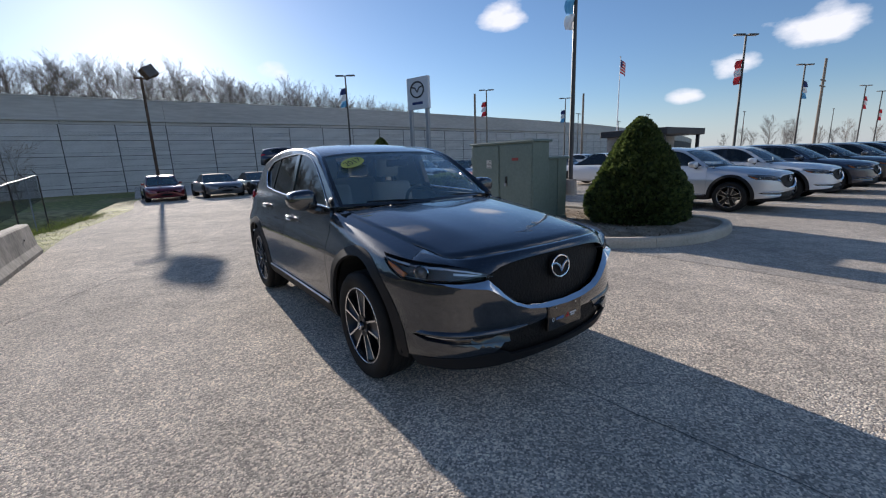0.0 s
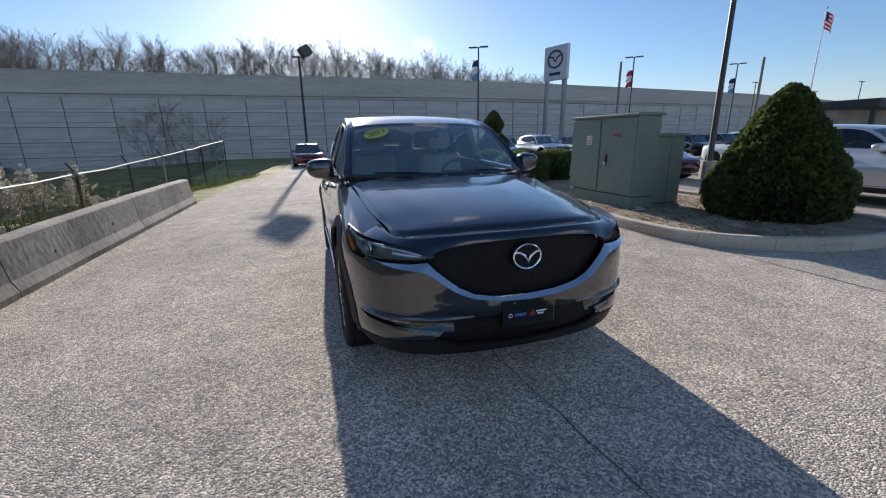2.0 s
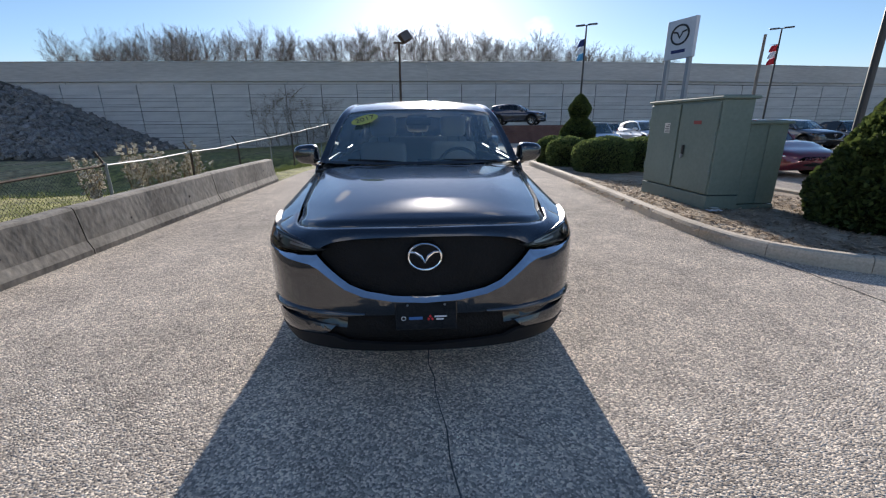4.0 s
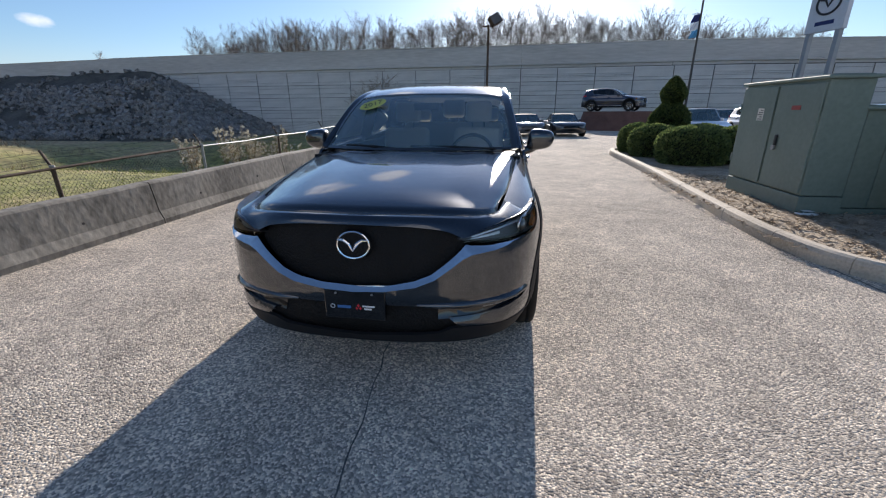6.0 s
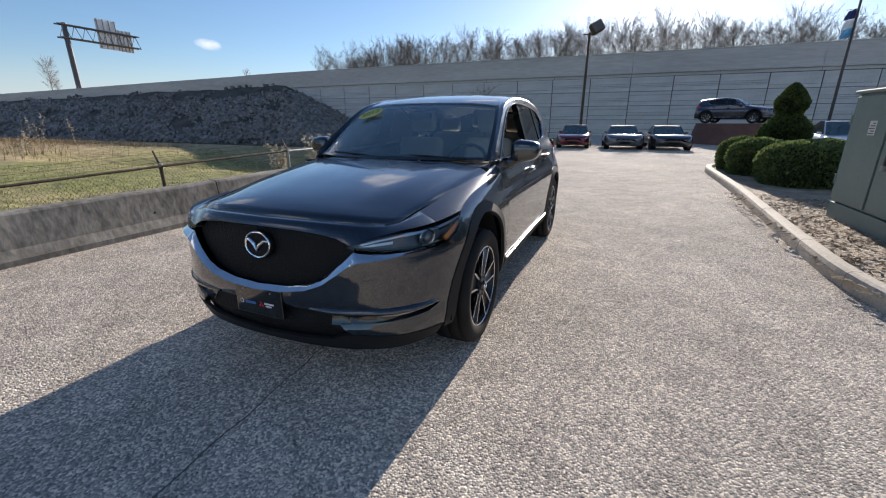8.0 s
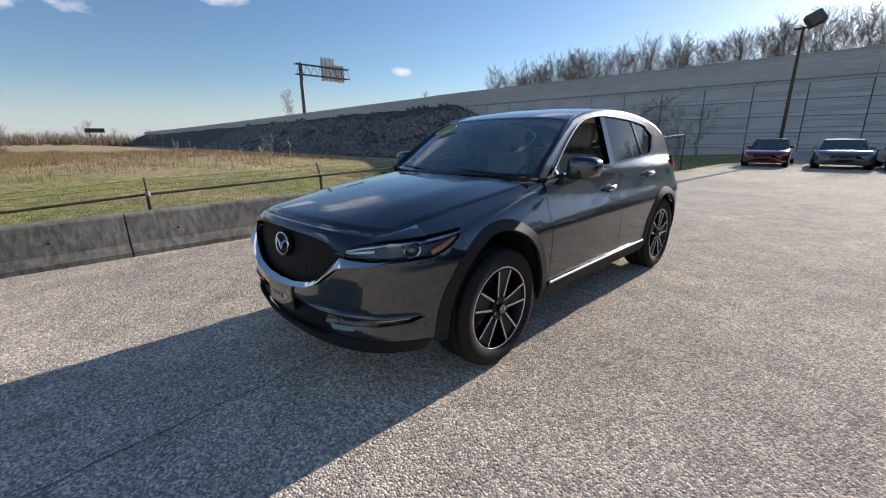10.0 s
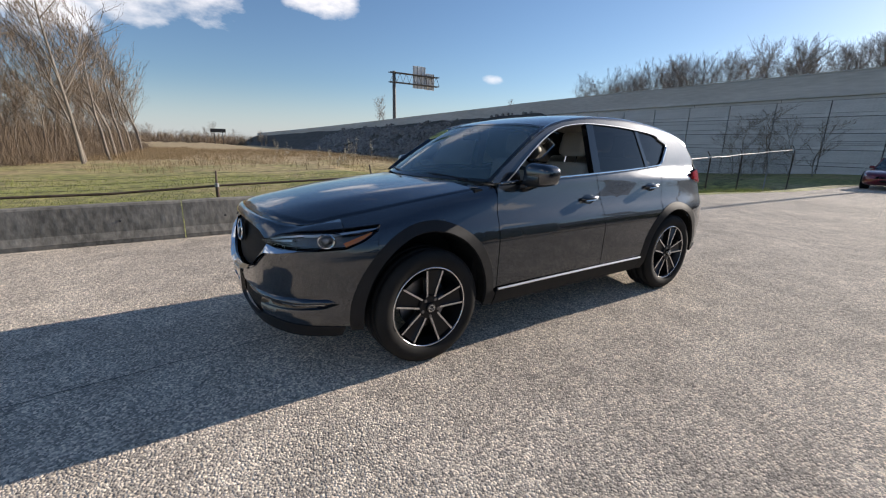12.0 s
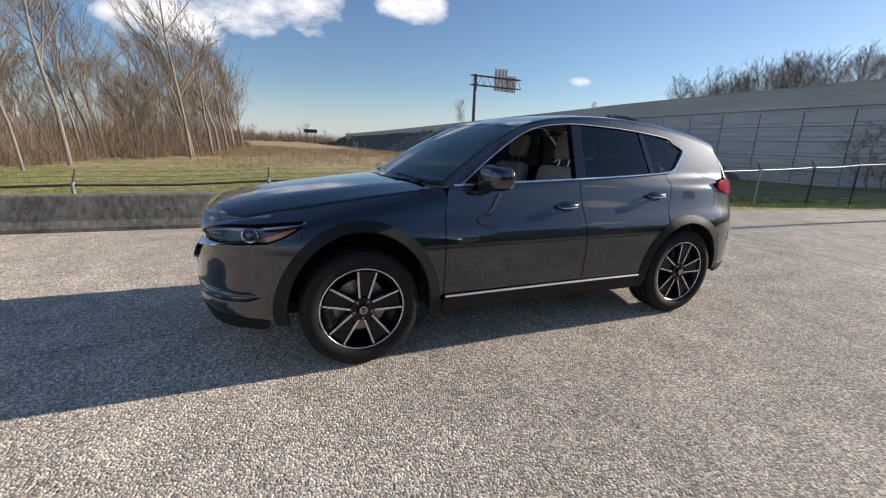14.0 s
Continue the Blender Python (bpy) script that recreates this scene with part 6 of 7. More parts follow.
    for i in range(-16, 17):
        u = i / 16
        row = []
        for j in range(19):
            w = j / 18
            ax = abs(u)
            xf = 0.655 * ax
            y0, y1 = curve_at(HOOD_LEAD_Y, xf), lerp(0.36, 0.585, ax ** 2.4)
            y = lerp(y0, y1, w)
            xe, ze = hood_edge(max(-0.60, min(0.56, y)))
            xe -= 0.0015
            xx = lerp(xf, xe * ax, smooth01(0, 0.25, w))
            zlead = curve_at(HOOD_LEAD_Z, xf)
            def level(yq):
                zq = curve_at(CREST, yq)
                eq = hood_edge(max(-0.60, min(0.56, yq)))[1]
                return zq + (eq - zq) * ax ** 2.6
            zz = level(y) - (level(y0) - zlead) * math.exp(-(y - y0) / 0.05) + 0.006 * math.exp(-((ax - 0.66) / 0.12) ** 2) * smooth01(0.05, 0.35, w)
            row.append(Vector((xx * (1 if u >= 0 else -1), y, zz)))
        rows.append(row)
    hood = strip("hood", rows, M_PAINT, car, "long painted bonnet with soft creases")
    md = hood.modifiers.new("thick", "SOLIDIFY")
    md.thickness, md.offset = 0.012, -1
    # dark cowl at the foot of the windshield, and wipers
    rows = []
    for i in range(-12, 13):
        u = i / 12
        x = 0.745 * u
        y1 = lerp(0.345, 0.57, abs(u) ** 2.4)
        rows.append([Vector((x, y1 - 0.03, 1.080 - 0.015 * abs(u))), Vector((x, y1 + 0.02, 1.078 - 0.010 * abs(u))), Vector((x, y1 + 0.10, 1.09 - 0.010 * abs(u)))])
    strip("cowl", rows, M_TRIMDARK, car)
    for x0, x1, y0, y1 in ((0.60, -0.02, 0.47, 0.365), (-0.05, -0.55, 0.36, 0.46)):
        bm = bmesh.new()
        tube(bm, [(x0, y0, 1.105), ((x0 + x1) / 2, (y0 + y1) / 2 - 0.02, 1.125), (x1, y1 + 0.03, 1.125)], 0.008, 6)
        part("wiper", bm, M_CLAD, car)
    # wings, doors, quarters
    fend = [(-0.322, 0.899), (-0.42, 0.893), (-0.515, 0.886), (-0.49, 0.97), (-0.468, shoulder(-0.468) + 0.2)] + [(y, shoulder(y) + 0.2) for y in (-0.40, -0.3, -0.15, 0, 0.15, 0.3, 0.45, 0.555)] + [(0.553, shoulder(0.553) + 0.05), (0.528, 0.92), (0.518, 0.8), (0.518, 0.41), (0.505, 0.40)] + arc(0, 0.365, 0.488, 5, 132, 18, 0.528) + [(-0.334, 0.80)]
    both("front_wing", fend, fender_skin, M_PAINT, car, step=(0.05, 0.03))
    both("front_door", [(0.524, 0.41), (0.524, 0.8), (0.534, 0.92), (0.560, 1.05), (0.575, 1.088), (1.0, 1.104), (1.595, 1.128), (1.60, 1.06), (1.618, 0.9), (1.640, 0.7), (1.640, 0.405)], flank, M_PAINT, car, step=(0.08, 0.03))
    rdoor = [(1.646, 0.405), (1.646, 0.7), (1.624, 0.9), (1.606, 1.06), (1.601, 1.128), (2.0, 1.146), (2.50, 1.176), (2.52, 1.10), (2.50, 0.98), (2.46, 0.88)] + arc(2.70, 0.365, 0.475, 120, 176, 8, 0.483) + [(2.22, 0.40)]
    both("rear_door", rdoor, flank, M_PAINT, car, step=(0.08, 0.03))
    quarter = [(2.507, 1.178), (2.526, 1.10), (2.506, 0.98), (2.466, 0.886)] + arc(2.70, 0.365, 0.475, 118, 5, 14, 0.483) + [(3.20, 0.50), (3.28, 0.62), (3.30, 0.9), (3.30, 1.02), (3.14, 1.06), (3.13, 1.12), (3.25, 1.14), (3.27, 1.22), (3.18, 1.36), (2.98, 1.44), (2.8, 1.48), (2.62, 1.507), (2.55, 1.455), (2.70, 1.385), (2.742, 1.355), (2.66, 1.26), (2.60, 1.20)]
    both("rear_quarter", quarter, flank, M_PAINT, car, step=(0.06, 0.03))
    # painted frame over the windows
    rail = [(0.535, 1.095), (0.65, 1.19), (0.80, 1.285), (0.97, 1.39), (1.13, 1.472), (1.3, 1.518), (1.5, 1.545), (1.75, 1.558), (2.1, 1.553), (2.4, 1.532), (2.62, 1.507)]
    opening = [(2.55, 1.455), (2.3, 1.484), (2.0, 1.507), (1.66, 1.518), (1.5, 1.512), (1.3, 1.485), (1.15, 1.432), (1.0, 1.345), (0.85, 1.24), (0.74, 1.155), (0.66, 1.096)]
    both("window_frame", rail + opening, house, M_PAINT, car, step=(0.07, 0.05))
    I_LINE = [(0.745, 0.56, 1.098), (0.722, 0.70, 1.20), (0.698, 0.85, 1.305), (0.665, 1.0, 1.402), (0.628, 1.155, 1.483), (0.602, 1.32, 1.530), (0.590, 1.5, 1.560), (0.585, 1.75, 1.581), (0.58, 2.1, 1.583), (0.572, 2.4, 1.564), (0.56, 2.7, 1.532), (0.548, 3.0, 1.488), (0.53, 3.26, 1.442)]
    R_LINE = [(0.535, 1.095), (0.65, 1.19), (0.80, 1.285), (0.97, 1.395), (1.13, 1.472), (1.3, 1.518), (1.5, 1.545), (1.75, 1.558), (2.1, 1.553), (2.4, 1.532), (2.7, 1.496), (2.98, 1.44), (3.18, 1.36)]
    rr = smooth_line([house(y, z, 0.0) for y, z in R_LINE], 3)
    ii = smooth_line(I_LINE, 3)
    for mir in (False, True):
        loft2("roof_rail", rr, ii, (0.012, 0, 0.010), 5, M_PAINT, car, mirror=mir)
    # windshield and roof
    ws_edge = ii[: 4 * 3 + 1]
    n = len(ws_edge) - 1
    ws_mid = smooth_line([(0, 0.335, 1.098), (0, 0.52, 1.222), (0, 0.72, 1.335), (0, 0.92, 1.436), (0, 1.10, 1.512)], 3)
    rows = []
    for e, c in zip(ws_edge, ws_mid):
        rows.append([Vector((e.x * u, lerp(c.y, e.y, abs(u) ** 2.2), lerp(c.z, e.z, abs(u) ** 2.2))) for u in [k / 10 - 1 for k in range(21)]])
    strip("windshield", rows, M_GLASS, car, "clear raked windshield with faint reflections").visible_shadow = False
    band = [[p + Vector((0, -0.004, 0.003)) for p in r] for r in rows]
    edge_rows = [[r[0], r[0].lerp(r[1], 0.35)] for r in band]
    strip("glass_border", edge_rows, M_GLOSSBLACK, car)
    strip("glass_border", [[r[20], r[20].lerp(r[19], 0.35)] for r in band], M_GLOSSBLACK, car)
    strip("glass_border", [band[0], [a.lerp(b, 0.55) for a, b in zip(band[0], band[1])]], M_GLOSSBLACK, car)
    strip("glass_border", [band[-1], [a.lerp(b, 0.4) for a, b in zip(band[-1], band[-2])]], M_GLOSSBLACK, car)
    ro_edge = ii[4 * 3:]
    zc = [(1.05, 1.50), (1.15, 1.526), (1.3, 1.558), (1.6, 1.598), (2.0, 1.622), (2.3, 1.622), (2.7, 1.600), (3.1, 1.553), (3.4, 1.50)]
    rows = []
    for k, e in enumerate(ro_edge):
        f = k / (len(ro_edge) - 1)
        row = []
        for u in [q / 10 - 1 for q in range(21)]:
            y = e.y + lerp(-0.052, 0.07, f) * (1 - abs(u) ** 2.2)
            z = e.z + (curve_at(zc, y) - e.z) * (1 - abs(u) ** 2.6)
            row.append(Vector((e.x * u, y, z)))
        rows.append(row)
    strip("roof", rows, M_PAINT, car, "painted roof")
    strip("headliner", [[p + Vector((0, 0.0, -0.035)) for p in r] for r in rows], M_LINER, car)
    last = rows[-1]
    strip("spoiler", [last, [p + Vector((0, 0.05, -0.012)) for p in last], [p + Vector((0, 0.03, -0.06)) for p in last]], M_PAINT, car)
    rw_low = [Vector((0.66 * (q / 10 - 1), 3.48 - 0.10 * abs(q / 10 - 1) ** 2, 1.13)) for q in range(21)]
    strip("rear_window", [[p + Vector((0, 0.03, -0.06)) for p in last], rw_low], M_TINT, car).visible_shadow = False
    for k in (1, -1):
        A = [house(3.18, 1.36), house(3.27, 1.24), house(3.30, 1.14)]
        B = [(0.53, 3.29, 1.382), (0.60, 3.36, 1.25), (0.66, 3.38, 1.13)]
        loft2("rear_pillar", A, B, (0.012, 0.012, 0), 4, M_PAINT, car, mirror=(k < 0))
    S3, SE = s_of_y(3.30), ARC[-1] - 0.002
    for mir in (False, True):
        patch("tailgate", [(S3 + 0.005, 0.62), (SE, 0.66), (SE, 1.14), (S3 + 0.28, 1.14), (S3 + 0.005, 1.14)], skin, M_PAINT, car, (0.08, 0.06), mirror=mir)
        patch("rear_bumper", [(s_of_y(3.17), 0.49), (S3, 0.612), (SE, 0.645), (SE, 0.37), (s_of_y(3.18), 0.39)], skin, M_PAINT, car, (0.08, 0.06), mirror=mir)
        patch("rear_lip", [(s_of_y(3.175), 0.395), (SE, 0.37), (SE, 0.30), (s_of_y(3.19), 0.315)], lambda s, z: skin(s, z, 0.004), M_CLAD, car, (0.08, 0.06), mirror=mir)
        patch("tail_lamp", [(s_of_y(3.105), 1.070), (s_of_y(3.13), 1.050), (S3, 1.010), (S3 + 0.28, 1.00), (S3 + 0.28, 1.085), (S3 + 0.02, 1.135), (s_of_y(3.15), 1.130), (s_of_y(3.11), 1.112)], lambda s, z: skin(s, z, 0.014), M_TAIL, car, (0.05, 0.04), mirror=mir, label="red tail lamp")
        # cladding
        fa = arc(0, 0.365, 0.496, 2, 182, 28, 0.540)
        patch("arch_cladding", fa + [(-0.488, 0.30), (-0.425, 0.30)] + arc(0, 0.365, 0.428, 182, -4, 26, 0.480) + [(0.43, 0.285), (0.515, 0.275), (0.517, 0.36)], lambda y, z: flank(y, z, 0.004 + 0.008 * smooth01(1.0, 0.86, math.hypot(y / 0.496, (z - 0.365) / 0.540))), M_CLAD, car, (0.05, 0.035), mirror=mir, thick=0.022, label="black plastic wheel arch trim")
        ra = arc(2.70, 0.365, 0.482, 178, 0, 28, 0.491)
        patch("arch_cladding", [(2.20, 0.265), (2.215, 0.36)] + ra + [(3.175, 0.36), (3.105, 0.36)] + arc(2.70, 0.365, 0.405, 0, 184, 26, 0.425) + [(2.295, 0.265)], lambda y, z: flank(y, z, 0.004 + 0.008 * smooth01(1.0, 0.86, math.hypot((y - 2.7) / 0.482, (z - 0.365) / 0.491))), M_CLAD, car, (0.05, 0.035), mirror=mir, thick=0.022, label="black plastic wheel arch trim")
        patch("sill_cladding", [(0.525, 0.375), (0.525, 0.265), (2.195, 0.265), (2.21, 0.375)], lambda y, z: flank(y, z, 0.006), M_CLAD, car, (0.15, 0.03), mirror=mir, thick=0.04)
        k = -1 if mir else 1
        bm = bmesh.new()
        tube(bm, [Vector((p.x * k, p.y, p.z)) for p in [flank(lerp(0.53, 2.205, i / 14), lerp(0.392, 0.388, i / 14), 0.011) for i in range(15)]], 0.0085, 8)
        part("sill_strip", bm, M_BRIGHT, car, "bright strip along the sill")
        # belt and window trims
        bm = bmesh.new()
        belt = [flank(y, z, 0.004) for y, z in ((0.60, 1.096), (1.0, 1.112), (1.6, 1.136), (2.1, 1.158), (2.50, 1.183), (2.60, 1.203), (2.665, 1.262), (2.742, 1.353), (2.70, 1.388), (2.62, 1.418))]
        tube(bm, [Vector((p.x * k, p.y, p.z)) for p in smooth_line(belt, 3)], [0.008] * 13 + [0.011] * 9 + [0.005] * 6, 6)
        part("belt_moulding", bm, M_CHROME, car, "chrome moulding along the windows")
        bm = bmesh.new()
        upper = [house(y, z, 0.004) for y, z in ((0.66, 1.100), (0.74, 1.157), (0.85, 1.242), (1.0, 1.346), (1.15, 1.434), (1.3, 1.487), (1.5, 1.514), (1.66, 1.520), (2.0, 1.509), (2.3, 1.486), (2.55, 1.457), (2.62, 1.43))]
        tube(bm, [Vector((q.x * k, q.y, q.z)) for q in smooth_line(upper, 2)], 0.0045, 5)
        part("window_moulding", bm, M_SATIN, car, "thin bright moulding over the windows")
        # glazing
        if mir:
            patch("front_window", [(0.68, 1.10), (0.76, 1.158), (0.86, 1.234), (1.01, 1.338), (1.16, 1.434), (1.3, 1.48), (1.5, 1.508), (1.575, 1.512), (1.585, 1.13)], lambda y, z: house(y, z, -0.012), M_HALFTINT, car, (0.15, 0.1), mirror=True, thick=0)
        patch("rear_window_side", [(1.665, 1.138), (1.66, 1.514), (2.0, 1.503), (2.24, 1.484), (2.335, 1.18), (2.33, 1.168)], lambda y, z: house(y, z, -0.010), M_TINT, car, (0.15, 0.1), mirror=mir, thick=0, label="dark privacy glass of the rear door")
        patch("quarter_window", [(2.285, 1.478), (2.53, 1.45), (2.66, 1.395), (2.715, 1.358), (2.64, 1.262), (2.58, 1.204), (2.50, 1.186), (2.385, 1.176)], lambda y, z: house(y, z, -0.010), M_TINT, car, (0.15, 0.1), mirror=mir, thick=0, label="small dark quarter glass")
        patch("centre_pillar", [(1.575, 1.125), (1.665, 1.13), (1.66, 1.518), (1.575, 1.517)], lambda y, z: house(y, z, -0.002), M_GLOSSBLACK, car, (0.1, 0.1), mirror=mir, thick=0.05)
        patch("rear_pillar_trim", [(2.335, 1.168), (2.385, 1.172), (2.29, 1.482), (2.243, 1.488)], lambda y, z: house(y, z, -0.003), M_GLOSSBLACK, car, (0.1, 0.1), mirror=mir, thick=0.03)
        patch("sail_panel", [(0.655, 1.09), (0.79, 1.098), (0.79, 1.19), (0.74, 1.155)], lambda y, z: house(y, z, -0.004), M_GLOSSBLACK, car, (0.1, 0.1), mirror=mir, thick=0.02)
        # mirror
        bm = bmesh.new()
        bmesh.ops.create_icosphere(bm, subdivisions=4, radius=1.0)
        for v in bm.verts:
            c = v.co
            p = [math.copysign(abs(q) ** 0.62, q) for q in c]
            y = p[1] * 0.085
            y = min(y, 0.055)
            v.co = Vector((k * (0.945 + p[0] * 0.104 - 0.02 * (p[2] < 0) * abs(p[2])), 0.83 + y + 0.02 * p[0], 1.150 + p[2] * 0.080 * (1 - 0.12 * p[0])))
        mirr = part("door_mirror", bm, M_PAINT, car, "painted door mirror housing", True)
        bm = bmesh.new()
        bmesh.ops.create_icosphere(bm, subdivisions=3, radius=1.0)
        for v in bm.verts:
            p = [math.copysign(abs(q) ** 0.6, q) for q in v.co]
            v.co = Vector((k * (0.940 + p[0] * 0.092), 0.882 + p[1] * 0.012 + 0.02 * p[0], 1.151 + p[2] * 0.070))
        part("mirror_glass", bm, M_CHROME, mirr)
        bm = bmesh.new()
        tube(bm, [(k * 0.80, 0.80, 1.062), (k * 0.85, 0.805, 1.072), (k * 0.905, 0.82, 1.095)], [0.04, 0.034, 0.03], 10)
        part("mirror_foot", bm, M_GLOSSBLACK, mirr)
        # handles
        for y, z in ((1.47, 0.945), (2.33, 1.005)):
            bm = bmesh.new()
            bmesh.ops.create_icosphere(bm, subdivisions=3, radius=1.0)
            for v in bm.verts:
                q = flank(y + v.co.y * 0.075, z + v.co.z * 0.036)
                v.co = Vector((k * (q.x + 0.001 + 0.004 * v.co.x), q.y, q.z))
            cup = part("handle_cup", bm, M_GLOSSBLACK, car, smooth=True)
            bm = bmesh.new()
            tube(bm, [Vector((k * p.x, p.y, p.z)) for p in [flank(y - 0.095, z + 0.004, 0.004), flank(y - 0.07, z + 0.006, 0.028), flank(y, z + 0.010, 0.036), flank(y + 0.07, z + 0.012, 0.030), flank(y + 0.10, z + 0.012, 0.006)]], [0.010, 0.015, 0.016, 0.015, 0.011], 10)
            part("door_handle", bm, M_PAINT, car, smooth=True)
            bm = bmesh.new()
            tube(bm, [Vector((k * p.x, p.y, p.z)) for p in [flank(y - 0.07, z - 0.006, 0.036), flank(y, z - 0.003, 0.048), flank(y + 0.07, z - 0.001, 0.040)]], 0.005, 6)
            part("handle_trim", bm, M_CHROME, cup)
        # head lamp: housing, projector ring, inner fins, clear lens
        lens = [fx(0.495, 0.808), fx(0.56, 0.828), fx(0.64, 0.849), fx(0.74, 0.868), fy(-0.52, 0.878), fy(-0.42, 0.886), fy(-0.305, 0.893), fy(-0.34, 0.868), fy(-0.42, 0.826), fy(-0.50, 0.792), fx(0.77, 0.788), fx(0.66, 0.792), fx(0.56, 0.799), fx(0.51, 0.803)]
        hl = patch("head_lamp", lens, lambda s, z: skin(s, z, -0.045), M_LAMPBOWL, car, (0.04, 0.03), mirror=mir, thick=-0.04, label="dark head lamp with a bright projector ring")
        patch("lamp_lens", lens, lambda s, z: skin(s, z, 0.001), M_LENS, hl, (0.04, 0.03), mirror=mir, thick=0)
        c = skin(s_of_y(-0.585), 0.826, -0.026)
        a2 = skin(s_of_y(-0.585), 0.826, 0.03) - c
        rot = Vector((0, 0, 1)).rotation_difference(a2).to_matrix().to_4x4()
        bm = bmesh.new()
        torus(bm, 0.036, 0.006, Matrix.Translation(c) @ rot, n=28)
        if mir:
            bm.transform(Matrix.Diagonal((-1, 1, 1, 1)))
        part("lamp_ring", bm, M_CHROME, hl)
        bm = bmesh.new()
        bmesh.ops.create_icosphere(bm, subdivisions=3, radius=0.031, matrix=Matrix.Translation(c - a2.normalized() * 0.008))
        if mir:
            bm.transform(Matrix.Diagonal((-1, 1, 1, 1)))
        part("projector", bm, M_DISC, hl, smooth=True)
        patch("lamp_fin", [fx(0.55, 0.808), fx(0.62, 0.822), fx(0.70, 0.832), fx(0.70, 0.820), fx(0.62, 0.812)], lambda s, z: skin(s, z, -0.02), M_SATIN, hl, (0.05, 0.05), mirror=mir)
        patch("side_marker", [fy(-0.51, 0.818), fy(-0.43, 0.850), fy(-0.36, 0.870), fy(-0.37, 0.858), fy(-0.43, 0.826), fy(-0.50, 0.798)], lambda s, z: skin(s, z, -0.005), M_AMBER, hl, (0.05, 0.05), mirror=mir, label="orange side marker")
        patch("lamp_reflector", [fx(0.745, 0.842), fx(0.75, 0.858), fy(-0.535, 0.866), fy(-0.54, 0.850)], lambda s, z: skin(s, z, -0.034), M_CHROME, hl, (0.05, 0.05), mirror=mir)
        patch("lamp_strip", [fx(0.56, 0.824), fx(0.64, 0.843), fx(0.74, 0.860), fy(-0.50, 0.870), fy(-0.50, 0.862), fx(0.74, 0.852), fx(0.64, 0.836), fx(0.565, 0.818)], lambda s, z: skin(s, z, -0.010), M_SATIN, hl, (0.05, 0.05), mirror=mir)
        patch("lamp_brow", [fy(-0.52, 0.872), fy(-0.42, 0.881), fy(-0.325, 0.888), fy(-0.36, 0.876), fy(-0.45, 0.866), fy(-0.53, 0.860)], lambda s, z: skin(s, z, -0.006), M_SATIN, hl, (0.05, 0.05), mirror=mir)
        # wheel wells
        for cy in (0.0, 2.70):
            bm = bmesh.new()
            ring = arc(cy, 0.365, 0.455, -4, 184, 20, 0.50 if cy == 0 else 0.45)
            rows = [[bm.verts.new((k * x, y, z)) for x in (0.50, 0.86)] for y, z in ring]
            for a, b in zip(rows, rows[1:]):
                bm.faces.new((a[0], a[1], b[1], b[0]))
            bm.faces.new([r[0] for r in rows])
            part("wheel_well", bm, M_WELL, car)
    # emblem and plate
    e0 = skin(0, 0.785, 0.0)
    em = Matrix.Translation((0, e0.y + 0.014, 0.784)) @ pose(0, 0, 0, 84, 0, 0)
    bm = bmesh.new()
    torus(bm, 0.064, 0.0052, em, squash=(1.22, 0.98), n=40)
    tube(bm, [em @ Vector(p) for p in ((-0.078, 0.022, 0.0), (-0.045, 0.022, 0.004), (-0.018, 0.004, 0.004), (0, -0.026, 0.004), (0.018, 0.004, 0.004), (0.045, 0.022, 0.004), (0.078, 0.022, 0.0))], [0.004, 0.008, 0.009, 0.009, 0.009, 0.008, 0.004], 8)
    part("emblem", bm, M_CHROME, car, "chrome ring emblem with spread wings")
    bm = bmesh.new()
    bmesh.ops.create_cone(bm, cap_ends=True, segments=40, radius1=0.076, radius2=0.072, depth=0.012, matrix=em @ Matrix.Translation((0, 0, -0.008)) @ Matrix.Diagonal((1.18, 0.98, 1, 1)))
    part("emblem_back", bm, M_GRILLE, car)
    py = skin(0, 0.46, 0.0).y - 0.016
    pl = part("plate_bracket", boxed((-0.152, py - 0.010, 0.419), (0.152, py + 0.02, 0.574), 0.006), M_GLOSSBLACK, car, "black front plate holder with dealer marks")
    for x in (-0.09, 0.09):
        bm = bmesh.new()
        bmesh.ops.create_cone(bm, cap_ends=True, segments=10, radius1=0.006, radius2=0.005, depth=0.006, matrix=pose(x, py - 0.012, 0.554, 90, 0, 0))
        part("screw", bm, M_SATIN, pl)
    part("blue_bar", boxed((-0.085, py - 0.0125, 0.477), (-0.018, py - 0.0098, 0.491)), M_PLATEBLUE, pl)
    bm = bmesh.new()
    torus(bm, 0.010, 0.002, pose(-0.110, py - 0.011, 0.484, 90, 0, 0), n=18, sides=5)
    part("ring_mark", bm, M_WHITE, pl)
    bm = bmesh.new()
    for dx, dz in ((0, 0.010), (-0.009, -0.004), (0.009, -0.004)):
        vs = [bm.verts.new((0.020 + dx + a, py - 0.0112, 0.482 + dz + b)) for a, b in ((0, 0.010), (0.007, 0), (0, -0.008), (-0.007, 0))]
        bm.faces.new(vs)
    part("red_mark", bm, M_RED, pl)
    part("white_bar", boxed((0.040, py - 0.0125, 0.487), (0.100, py - 0.0098, 0.495)), M_WHITE, pl)
    part("white_bar", boxed((0.048, py - 0.0125, 0.473), (0.085, py - 0.0098, 0.481)), M_WHITE, pl)
    # wheels
    for x, y, turn in ((0.862, 0.0, 0), (0.862, 2.70, 0), (-0.862, 0.0, 180), (-0.862, 2.70, 180)):
        wheel(car, (x, y, 0.365), turn)
    # underside and cabin
    bm = bmesh.new()
